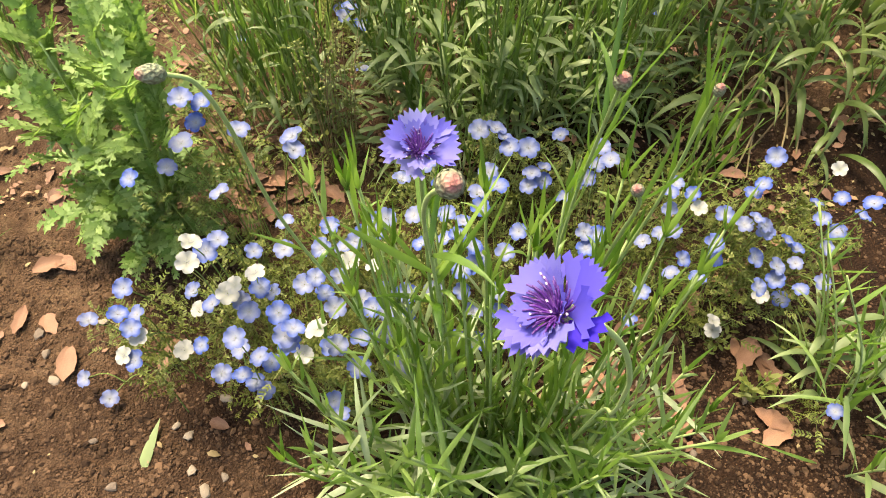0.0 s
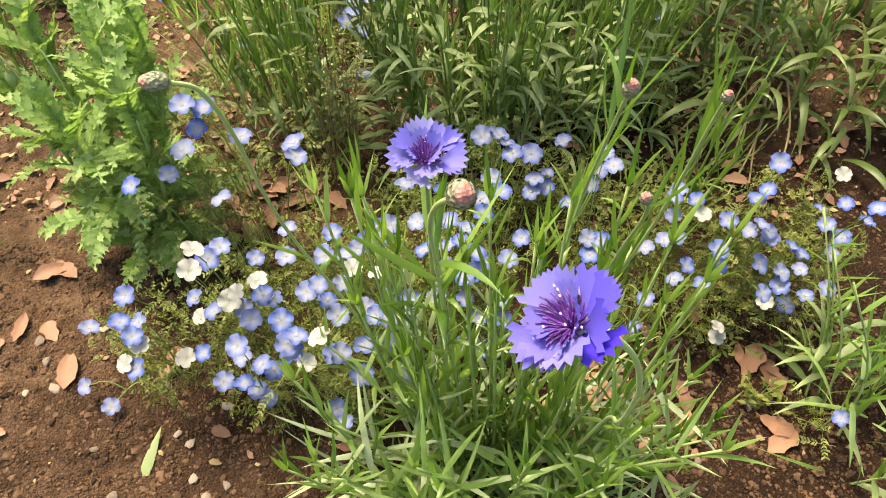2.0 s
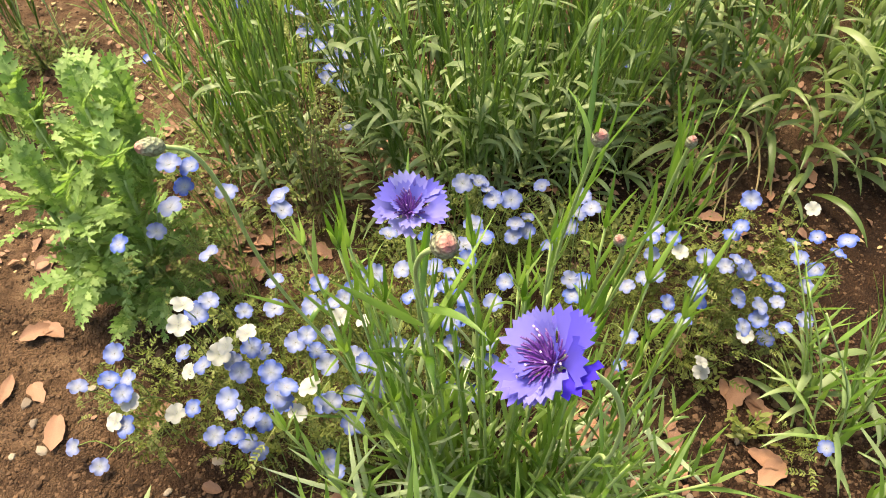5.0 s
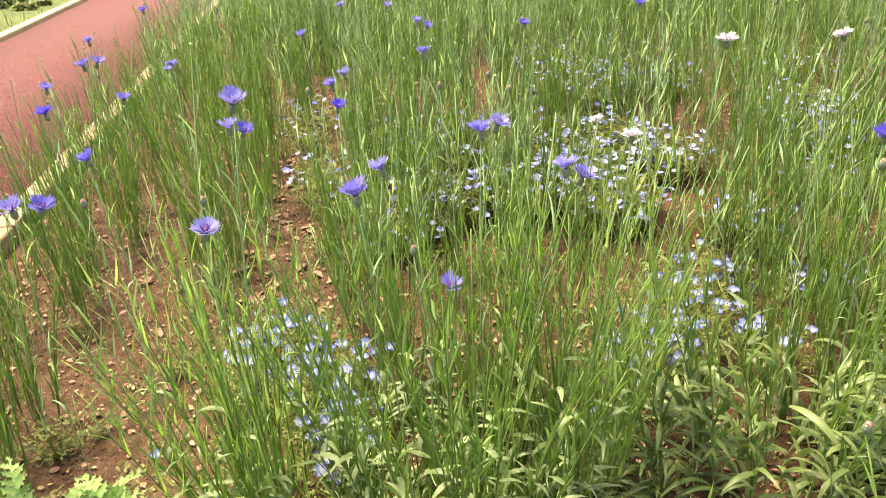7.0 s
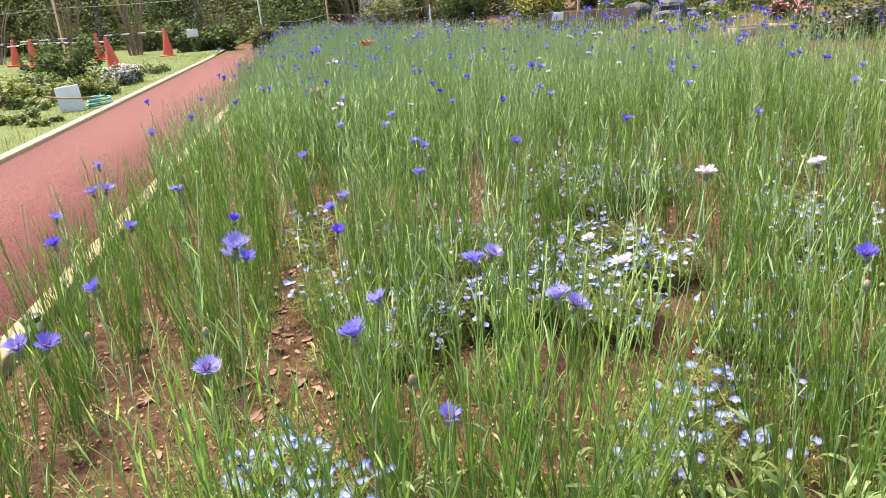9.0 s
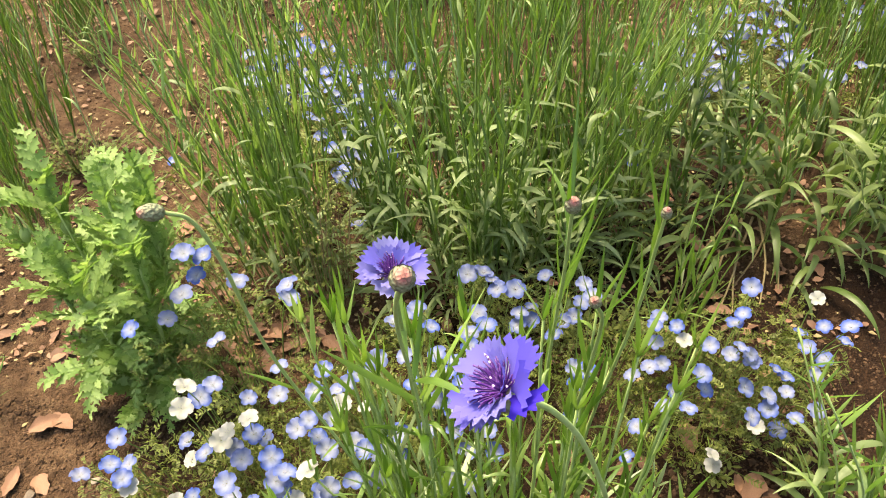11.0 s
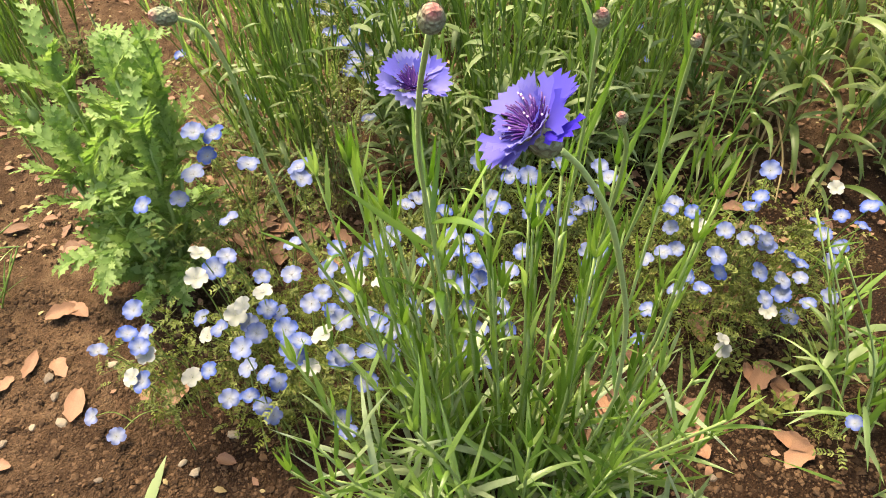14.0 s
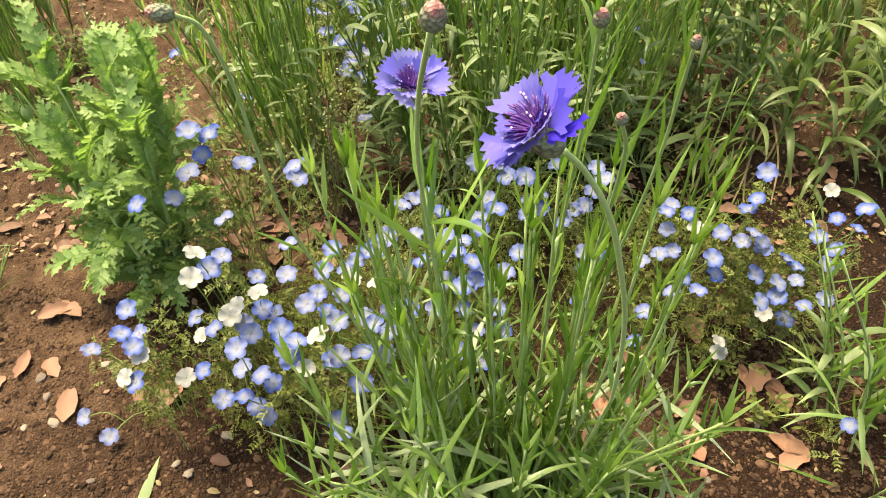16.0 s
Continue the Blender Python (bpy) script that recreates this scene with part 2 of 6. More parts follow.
YELLOW = solid("yellow_blossom", (0.36, 0.3, 0.012), (0.51, 0.45, 0.036), 20.0, 0.6, 0.2, 0.002, random_tint=True)
PINK = solid("pink_blossom", (0.33, 0.06, 0.108), (0.48, 0.18, 0.228), 20.0, 0.6, 0.2, 0.002, random_tint=True)
ORANGE = solid("orange_red_plastic", (0.42, 0.036, 0.018), (0.51, 0.072, 0.03), 8.0, 0.45, 0.1, 0.001)
WHITE = solid("white_plastic", (0.408, 0.408, 0.396), (0.498, 0.498, 0.486), 8.0, 0.5, 0.1, 0.002)
BLACK = solid("black_plastic", (0.007, 0.007, 0.008), (0.021, 0.021, 0.022), 20.0, 0.4, 0.1, 0.001)
TEAL = solid("teal_hose_rubber", (0.03, 0.168, 0.18), (0.072, 0.252, 0.252), 20.0, 0.45, 0.1, 0.001)
PLANK = solid("weathered_plank", (0.078, 0.051, 0.037), (0.18, 0.126, 0.096), 9.0, 0.85, 0.4, 0.004, random_tint=True)
ROCK = solid("dark_grey_rock", (0.018, 0.02, 0.024), (0.06, 0.06, 0.066), 3.0, 0.85, 0.7, 0.03)
TERRACOTTA = solid("terracotta", (0.216, 0.09, 0.054), (0.3, 0.15, 0.096), 14.0, 0.8, 0.3, 0.002)
PALE_WOOD = solid("pale_pinkish_wood", (0.252, 0.15, 0.132), (0.336, 0.228, 0.204), 9.0, 0.8, 0.3, 0.002)
WALL = solid("pale_painted_wall", (0.36, 0.348, 0.348), (0.468, 0.456, 0.456), 3.0, 0.8, 0.1, 0.004)
ROOFING = solid("grey_roofing", (0.12, 0.12, 0.126), (0.216, 0.21, 0.21), 4.0, 0.7, 0.2, 0.01)
METAL = solid("green_painted_metal", (0.06, 0.09, 0.066), (0.12, 0.15, 0.114), 6.0, 0.6, 0.1, 0.001)
GLASSY = solid("window_glass", (0.018, 0.021, 0.024), (0.042, 0.048, 0.054), 2.0, 0.1, 0.02, 0.001)


# ---- mesh tools ----
class Shape:
    """Collects vertices and faces for one mesh."""

    def __init__(self):
        self.v, self.f, self.m = [], [], []

    def grid(self, rows, slot=0, loop=False):
        n0, k = len(self.v), len(rows[0])
        for r in rows:
            self.v.extend(tuple(p) for p in r)
        for i in range(len(rows) - 1):
            for j in range(k if loop else k - 1):
                a, b = n0 + i * k + j, n0 + i * k + (j + 1) % k
                self.f.append((a, b, b + k, a + k))
                self.m.append(slot)

    def tube(self, pts, r0, r1, sides=5, slot=0, cap=True):
        rows, n = [], len(pts)
        for i, p in enumerate(pts):
            d = (Vector(pts[min(i + 1, n - 1)]) - Vector(pts[max(i - 1, 0)])).normalized()
            a = d.orthogonal().normalized() if abs(d.z) < 0.2 else d.cross(Vector((0.31, 0.95, 0))).normalized()
            b = d.cross(a)
            r = r0 + (r1 - r0) * i / (n - 1)
            rows.append([Vector(p) + r * (math.cos(2 * math.pi * j / sides) * a + math.sin(2 * math.pi * j / sides) * b) for j in range(sides)])
        start = len(self.v)
        self.grid(rows, slot, True)
        if cap:
            self.f += [tuple(range(start, start + sides)), tuple(range(len(self.v) - sides, len(self.v)))]
            self.m += [slot, slot]

    def blade(self, base, az, el, length, width, droop, seg=6, fold=0.3, slot=0, lance=0.0, twist=0.0, crook=0.0):
        """A leaf: a folded strip that leaves base towards az and el (radians) and bends down by droop."""
        p, rows = Vector(base), []
        for i in range(seg + 1):
            u = i / seg
            d = Vector((math.cos(az) * math.cos(el), math.sin(az) * math.cos(el), math.sin(el)))
            s = Vector((-math.sin(az), math.cos(az), 0))
            up = d.cross(s) * -1.0
            t = twist * u
            s, up = s * math.cos(t) + up * math.sin(t), up * math.cos(t) - s * math.sin(t)
            taper = (min(1.0, 0.35 + 3.0 * u) * (1 - u ** 2.2)) if lance == 0 else math.sin(math.pi * min(1, 0.1 + 0.9 * u) ** lance) + 0.04
            w = 0.5 * width * max(taper, 0.03)
            rows.append([p + s * w + up * w * fold, p, p - s * w + up * w * fold])
            p = p + d * (length / seg)
            el -= droop / seg
            az += crook / seg
        self.grid(rows, slot)
        return p

    def pinnate(self, length, width, pairs, droop, seed, slot=0):
        """A deeply cut leaf along +X from the origin: toothed lobes in pairs on an arching midrib."""
        rnd = random.Random(seed)
        seg, p, el, rib, line = pairs * 3, Vector((0, 0, 0)), 0.35, [], []
        for i in range(seg + 1):
            d, up = Vector((math.cos(el), 0, math.sin(el))), Vector((-math.sin(el), 0, math.cos(el)))
            line.append((p.copy(), d, up))
            w = 0.07 * width * (1.15 - i / seg) + 0.0006
            rib.append([p + Vector((0, w, 0)) + up * w * 0.5, p, p - Vector((0, w, 0)) + up * w * 0.5])
            p = p + d * (length / seg)
            el -= droop / seg
        self.grid(rib, slot)
        for i in range(1, pairs + 1):
            u = i / (pairs + 0.15)
            env = (0.3 + 0.8 * math.sin(math.pi * min(1.0, u * 0.8 + 0.12))) * (1.0 if u < 0.9 else 0.75)
            for side in (1, -1):
                at, d, up = line[min(seg, int(u * seg) + (1 if side > 0 else 0))]
                reach = 0.5 * width * env * rnd.uniform(0.8, 1.15)
                forward = rnd.uniform(0.6, 1.0) if u < 0.9 else 2.2
                out = (Vector((0, side, 0)) + d * forward + up * rnd.uniform(-0.1, 0.7)).normalized()
                cross = (d - out * d.dot(out)).normalized()
                curl = up * reach * rnd.uniform(-0.35, 0.1)
                half = reach * rnd.uniform(0.19, 0.27)
                mid, edge_a, edge_b = [], [], []
                for k, (f, w) in enumerate(((0.0, 0.8), (0.25, 0.75), (0.38, 1.5), (0.48, 0.6), (0.66, 1.15), (0.76, 0.4), (1.0, 0.06))):
                    c = at + out * reach * f + curl * f * f
                    mid.append(c)
                    edge_a.append(c + cross * half * w + up * half * 0.25)
                    edge_b.append(c - cross * half * w + up * half * 0.25)
                self.grid([[x, y, z] for x, y, z in zip(edge_a, mid, edge_b)], slot)

    def lathe(self, profile, sides=10, slot=0, squash=0.0, seed=0):
        rnd = random.Random(seed)
        wob = [1 + squash * rnd.uniform(-1, 1) for _ in range(sides)]
        self.grid([[(r * wob[j] * math.cos(2 * math.pi * j / sides), r * wob[j] * math.sin(2 * math.pi * j / sides), z) for j in range(sides)] for r, z in profile], slot, True)

    def box(self, size, at=(0, 0, 0), slot=0, soft=0.0):
        bm = bmesh.new()
        bmesh.ops.create_cube(bm, size=1.0, matrix=Matrix.Translation(at) @ Matrix.Diagonal((*size, 1)))
        if soft:
            bmesh.ops.bevel(bm, geom=bm.edges[:], offset=soft, segments=2, affect="EDGES", profile=0.6)
        n0 = len(self.v)
        bm.verts.index_update()
        self.v.extend(tuple(v.co) for v in bm.verts)
        for f in bm.faces:
            self.f.append(tuple(n0 + v.index for v in f.verts))
            self.m.append(slot)
        bm.free()

    def mesh(self, name, mats, smooth=True):
        me = bpy.data.meshes.new(name)
        me.from_pydata(self.v, [], self.f)
        for x in mats if isinstance(mats, (list, tuple)) else [mats]:
            me.materials.append(x)
        me.polygons.foreach_set("material_index", self.m)
        me.polygons.foreach_set("use_smooth", [smooth] * len(self.f))
        me.update()
        return me


def part(name, shape, mats, parent=None, label="", m=None, smooth=True):
    data = shape.mesh(name, mats, smooth) if isinstance(shape, Shape) else shape
    ob = new(name, data)
    ob.parent = parent
    if m is not None:
        ob.matrix_basis = m
    return tagged(ob, label=label)


def thing(name, label, category, at=(0, 0, 0), group="", kind=""):
    ob = new(name)
    ob.empty_display_size = 0.05
    ob.location = at
    return tagged(ob, label, category, group, kind)


def scatter(name, tv, tf, mats, places, slots=None):
    """One mesh of many copies of a small triangle template: places is an array of 4 x 4 matrices."""
    tv, tf, places = np.asarray(tv, float), np.asarray(tf, np.int32), np.asarray(places, float)
    n, k, c = len(places), len(tv), tf.shape[1]
    v = (np.einsum("nij,kj->nki", places[:, :3, :3], tv) + places[:, None, :3, 3]).reshape(-1, 3)
    f = (tf[None] + (np.arange(n) * k)[:, None, None]).reshape(-1, c)
    me = bpy.data.meshes.new(name)
    me.vertices.add(len(v))
    me.vertices.foreach_set("co", v.ravel())
    me.loops.add(f.size)
    me.loops.foreach_set("vertex_index", f.ravel())
    me.polygons.add(len(f))
    me.polygons.foreach_set("loop_start", np.arange(0, f.size, c))
    for x in mats if isinstance(mats, (list, tuple)) else [mats]:
        me.materials.append(x)
    if slots is not None:
        me.polygons.foreach_set("material_index", np.tile(np.asarray(slots, np.int32), n))
    me.polygons.foreach_set("use_smooth", np.ones(len(f), bool))
    me.update(calc_edges=True)
    me.validate()
    return me


def turns(rng, pos, az, tilt, roll, size):
    """4 x 4 matrices from arrays: a turn az about z after a lift tilt about y and a roll about x."""
    n = len(pos)
    m = np.zeros((n, 4, 4))
    ca, sa, ct, st, cr, sr = np.cos(az), np.sin(az), np.cos(tilt), np.sin(tilt), np.cos(roll), np.sin(roll)
    m[:, 0, 0], m[:, 0, 1], m[:, 0, 2] = ca * ct, -sa * cr - ca * st * sr, sa * sr - ca * st * cr
    m[:, 1, 0], m[:, 1, 1], m[:, 1, 2] = sa * ct, ca * cr - sa * st * sr, -ca * sr - sa * st * cr
    m[:, 2, 0], m[:, 2, 1], m[:, 2, 2] = st, ct * sr, ct * cr
    m[:, :3, :3] *= np.asarray(size).reshape(-1, 1, 1)
    m[:, :3, 3], m[:, 3, 3] = pos, 1
    return m


def facing(at, normal, spin=0.0, size=1.0):
    """A pose at a place whose z axis follows normal."""
    q = Vector((0, 0, 1)).rotation_difference(Vector(normal).normalized())
    return Matrix.LocRotScale(at, q @ Euler((0, 0, spin)).to_quaternion(), (size, size, size))


def glide(points, steps=5):
    """A smooth line through control points."""
    p = [Vector(q) for q in points]
    p = [2 * p[0] - p[1]] + p + [2 * p[-1] - p[-2]]
    out = []
    for i in range(1, len(p) - 2):
        for s in range(steps):
            t = s / steps
            out.append(0.5 * (2 * p[i] + (p[i + 1] - p[i - 1]) * t + (2 * p[i - 1] - 5 * p[i] + 4 * p[i + 1] - p[i + 2]) * t * t + (3 * p[i] - p[i - 1] - 3 * p[i + 1] + p[i + 2]) * t ** 3))
    return out + [p[-2]]


# ---- ground ----
def rough_ground(x, y):
    """Height of the soil at a place in the bed."""
    fade = min(1.0, max(0.0, (x + 0.95) / 0.3)) * min(1.0, max(0.0, (9.0 - y) / 4.0))
    a = noise.noise(Vector((x * 2.3, y * 2.3, 0.3))) * 0.016 + noise.noise(Vector((x * 11, y * 11, 1.7))) * 0.008 + noise.noise(Vector((x * 38, y * 38, 4.1))) * 0.006
    return a * fade


def spread(fine0, fine1, step, low, high):
    out = list(np.arange(fine0, fine1, step))
    s, v = step, fine1
    while v < high:
        out.append(v)
        s *= 1.25
        v += s
    out.append(high)
    s, v, head = step, fine0 - step, []
    while v > low:
        head.append(v)
        s *= 1.25
        v -= s
    return [low] + head[::-1] + out


gx, gy = spread(-0.9, 1.9, 0.016, -150, 150), spread(0.2, 2.6, 0.016, -60, 260)
soil = Shape()
soil.grid([[(x, y, rough_ground(x, y) if -0.93 < x < 8 and -0.5 < y < 9 else (-0.02 if -2.6 < x < -0.9 else 0.0)) for x in gx] for y in gy])
tagged(part("ground", soil, SOIL), "bare brown garden soil, dark in patches", "soil", kind="structure")

slab = Shape()
slab.box((1.55, 24.0, 0.06), (-1.715, 6.8, -0.012))
tagged(part("path", slab, ASPHALT), "straight footpath of red-brown asphalt beside the flower bed", "path", kind="structure")
edge_left = thing("kerb_far", "pale yellowish concrete kerb along the red path", "kerb", kind="structure")
edge_right = thing("kerb_near", "low tan wooden edging between path and flower bed", "kerb", kind="structure")
stone, board = Shape(), Shape()
stone.box((0.1, 0.592, 0.09), (0, 0, 0), 0, 0.012)
board.box((0.085, 0.892, 0.1), (0, 0, 0), 0, 0.01)
stone_mesh, board_mesh = stone.mesh("kerb_stone", KERB), board.mesh("kerb_board", WOOD_KERB)
for i in range(40):
    part("kerb_stone", stone_mesh, None, edge_left, m=pose(-2.545, -5 + i * 0.6, 0.012, 0, 0, 0))
for i in range(27):
    part("kerb_board", board_mesh, None, edge_right, m=pose(-0.885, -5 + i * 0.9, 0.012, 0, random.uniform(-3, 3), 0))
verge = Shape()
vx, vy = list(np.linspace(-40, -2.6, 60)), list(np.linspace(-12, 60, 90))
verge.grid([[(x, y, 0.03 + 0.02 * noise.noise(Vector((x * 0.7, y * 0.7, 0)))) for x in vx] for y in vy])
tagged(part("verge", verge, LAWN), "uneven mown grass verge beyond the path", "grass", kind="structure")


# ---- cornflower pieces ----
def ray_floret_mesh(name, mat, teeth=5, arc=0.42):
    """One trumpet floret: along +X, flaring into pointed teeth."""
    s, cols = Shape(), 2 * teeth + 1
    rows = []
    for r, wide, lift in ((0.16, 0.2, 0.0), (0.38, 0.5, 0.04), (0.58, 0.85, 0.09), (0.74, 1.0, 0.13), (1.0, 1.12, 0.19)):
        row = []
        for j in range(cols):
            a = (j / (cols - 1) - 0.5) * 2 * arc * wide
            rr = r if r < 0.95 else (1.0 - 0.14 * abs(a) if j % 2 else 0.87 - 0.12 * abs(a))
            row.append((0.0205 * rr * math.cos(a), 0.0205 * rr * math.sin(a), 0.0205 * (lift + 0.9 * a * a * (0.4 if r > 0.5 else 0.1))))
        rows.append(row)
    s.grid(rows)
    return s.mesh(name, mat)


def tuft_mesh(name, seed):
    """Dark inner florets with pale tips."""
    s, rnd = Shape(), random.Random(seed)
    for i in range(64):
        a, out = i * 2.4, 0.06 + 0.34 * math.sqrt(i / 64)
        r, h = 0.0205 * out, 0.0205 * rnd.uniform(0.24, 0.42)
        p0, p1 = Vector((0.3 * r * math.cos(a), 0.3 * r * math.sin(a), 0)), Vector((r * math.cos(a), r * math.sin(a), h * 0.75))
        p2 = p1 + Vector((0.25 * r * math.cos(a + 0.5), 0.25 * r * math.sin(a + 0.5), h * 0.25))
        s.tube([p0, p1, p2], 0.00046, 0.0003, 4, 0)
        if i % 7 == 0:
            s.tube([p2, p2 + Vector((0.0003, 0.0002, 0.0006))], 0.00042, 0.0003, 4, 1)
    return s.mesh(name, [PURPLE, PINKISH])


def bud_mesh(name, top=True, seed=0):
    """A scaly egg with rows of small pointed bracts."""
    s = Shape()
    prof = [(0.0012, -0.001), (0.0038, 0.0005), (0.0054, 0.0035), (0.0058, 0.0068), (0.0052, 0.0100), (0.0042, 0.0125)]
    prof += [(0.0033, 0.0145), (0.0016, 0.0158), (0.0002, 0.016)] if top else [(0.0036, 0.0132)]
    s.lathe(prof, 12)
    for row in range(6):
        z = 0.0012 + row * 0.0021
        r = 0.0058 * math.sin(math.pi * min(0.93, 0.22 + row * 0.115))
        for j in range(9):
            a = 2 * math.pi * (j + 0.5 * (row % 2)) / 9
            o, t = Vector((math.cos(a), math.sin(a), 0)), Vector((-math.sin(a), math.cos(a), 0))
            b = o * r + Vector((0, 0, z))
            n0 = len(s.v)
            s.v += [tuple(b + t * 0.0013), tuple(b - t * 0.0013), tuple(b + o * 0.00015 + Vector((0, 0, 0.0029)))]
            s.f.append((n0, n0 + 1, n0 + 2))
            s.m.append(0)
    return s.mesh(name, BUD)


RAYS = {"blue": ray_floret_mesh("ray_floret", BLUE), "pale": ray_floret_mesh("ray_floret", PALE_BLUE), "white": ray_floret_mesh("ray_floret", WHITE_RAY)}
TUFT, CUP, BUD_TIP = tuft_mesh("floret_tuft", 4), bud_mesh("involucre", False), bud_mesh("bud", True)


def flower_head(parent, at, normal, tint="blue", size=1.0, rays=11, seed=0):
    """A full cornflower head under its plant: involucre, ray florets, inner florets."""
    rnd = random.Random(seed)
    head = part("flower_head", CUP, None, parent, "scaly green flower base", facing(at, normal, seed, size) @ pose(0, 0, -0.012))
    part("floret_tuft", TUFT, None, head, "dark purple inner florets", pose(0, 0, 0.0125, 0, 0, rnd.uniform(0, 90)))
    for i in range(rays):
        ring = i % 2
        part("ray_floret", RAYS[tint], None, head, "", pose(0, 0, 0.0115 + 0.001 * ring, rnd.uniform(-24, 24), rnd.uniform(-20, 12) - 9 * ring, 360 * i / rays + rnd.uniform(-12, 12)) @ Matrix.Diagonal((rnd.uniform(0.8, 1.1), rnd.uniform(0.85, 1.1), 1.0, 1)))
    for i in range(4):
        part("ray_floret", RAYS[tint], None, head, "", pose(0, 0, 0.0122, rnd.uniform(-20, 20), rnd.uniform(-42, -22), 90 * i + rnd.uniform(-25, 25)) @ Matrix.Diagonal((rnd.uniform(0.62, 0.8), 0.75, 0.8, 1)))
    return head


def small_head_mesh(name, mat, seed, white=False):
    """A whole head, light enough for the many that stand further off: two rings of toothed florets."""
    s, rnd = Shape(), random.Random(seed)
    s.lathe([(0.001, -0.013), (0.005, -0.009), (0.0056, -0.005), (0.0038, 0.001)], 7, 1)
    for i in range(28 if white else 17):
        inner = i >= (13 if white else 10)
        a0 = 2 * math.pi * i / ((15 if white else 7) if inner else (13 if white else 10)) + rnd.uniform(-0.15, 0.15)
        lift, far = (rnd.uniform(0.6, 1.1) if white else rnd.uniform(1.2, 2.0), rnd.uniform(0.55, 0.92) if white else 0.66) if inner else (rnd.uniform(0.3, 0.7) if white else rnd.uniform(0.6, 1.3), rnd.uniform(0.8, 1.02))
        rows = []
        for r, wide in ((0.12, 0.12), (0.55, 0.34), (1.0, 0.44)):
            row = []
            for j in range(7):
                a = a0 + (j / 6 - 0.5) * 2 * wide
                rr = 0.02 * far * (r if r < 0.9 else ((1.0 if j % 2 else 0.74) if white else (1.02 if j % 2 else 0.74)))
                row.append((rr * math.cos(a), rr * math.sin(a), 0.8 * rr * lift))
            rows.append(row)
        s.grid(rows, 0)
    for i in range(9):
        a = i * 2.4
        s.tube([(0, 0, 0), (0.005 * math.cos(a), 0.005 * math.sin(a), 0.011)], 0.0011, 0.0007, 3, 2)
    return s.mesh(name, [mat, BUD, PINKISH if white else PURPLE])


SMALL = {"blue": [small_head_mesh("flower_head", BLUE, k) for k in range(3)], "pale": [small_head_mesh("flower_head", PALE_BLUE, 7)], "white": [small_head_mesh("flower_head", WHITE_RAY, 9 + k, True) for k in range(2)]}


def leafy_stem(shape, line, rnd, leaves, length, width, slot=1, start=0.12, r0=0.0016, r1=0.0009, lift=0.55, stem_slot=0, sides=4, top=0.96, seg=5, bend=0.9, rise=0.0):
    """A stem along a line with alternate narrow leaves."""
    shape.tube(line, r0, r1, sides, stem_slot)
    n, az = len(line) - 1, rnd.uniform(0, 6.28)
    for i in range(leaves):
        u = start + (top - start) * (i + rnd.random() * 0.6) / leaves
        k = min(int(u * n), n - 1)
        p = line[k].lerp(line[k + 1], u * n - k)
        d = (line[k + 1] - line[k]).normalized()
        az += 2.4 + rnd.uniform(-0.3, 0.3)
        curled = rnd.random() < 0.09
        shape.blade(p, az, math.asin(max(-1, min(1, d.z))) * lift + rnd.uniform(0.0, 0.3), length * rnd.uniform(0.6, 1.1) * (1.1 - 0.55 * u) * (0.55 if curled else 1.0), width * rnd.uniform(0.7, 1.2) * (1.1 - 0.5 * u), rnd.uniform(1.2, 2.6) if curled else rnd.uniform(-rise, bend), seg, 0.35, slot, 0.0, rnd.uniform(-0.9, 0.9), rnd.uniform(-0.4, 0.4))


LANCE = []
for k in range(6):
    sh = Shape()
    sh.blade((0, 0, 0), 0, 0.75 + 0.1 * k, 0.15, 0.0155, 1.2 + 0.32 * k, 8, 0.3, 0, 0.75, 0.25 * (k - 2.5), 0.2 * (k % 3 - 1))
    LANCE.append(sh)
LANCE_GREY = [s.mesh("leaf", GREY_LEAF) for s in LANCE]
STRAPS = []
for k in range(6):
    sh = Shape()
    sh.blade((0, 0, 0), 0, 0.8 + 0.12 * k, 0.16, 0.015, 1.5 + 0.3 * k, 10, 0.35, 0, 0.7, 0.4 * (k - 2.5), 0.3 * (k % 3 - 1))
    STRAPS.append(sh.mesh("leaf", BRIGHT_LEAF))
NARROW, NARROW_GREY = [], []
for k in range(6):
    sh = Shape()
    sh.blade((0, 0, 0), 0, 0.5 + 0.14 * k, 0.16, 0.0072, 0.5 + 0.22 * k, 8, 0.4, 0, 0, 0.3 * (k - 2.5), 0.25 * (k % 3 - 1))
    NARROW.append(sh.mesh("leaf", PALE_LEAF))
    NARROW_GREY.append(sh.mesh("leaf", SILVER_LEAF))


def basal_leaves(parent, meshes, count, radius, rnd, height=0.03, low=0.7, high=1.25, squash=(1, 1), tilt=(-30, 25)):
    for i in range(count):
        a = rnd.uniform(0, 6.283)
        r = radius * math.sqrt(rnd.random())
        at = Vector((r * squash[0] * math.cos(a), r * squash[1] * math.sin(a), height * rnd.uniform(0, 1.0) * (1.2 - r / max(radius, 1e-6))))
        az = a + rnd.uniform(-0.8, 0.8)
        part("leaf", rnd.choice(meshes), None, parent, "", Matrix.Translation(at) @ pose(0, 0, 0, rnd.uniform(-18, 18), rnd.uniform(*tilt), math.degrees(az)) @ Matrix.Diagonal((*[rnd.uniform(low, high)] * 3, 1)))


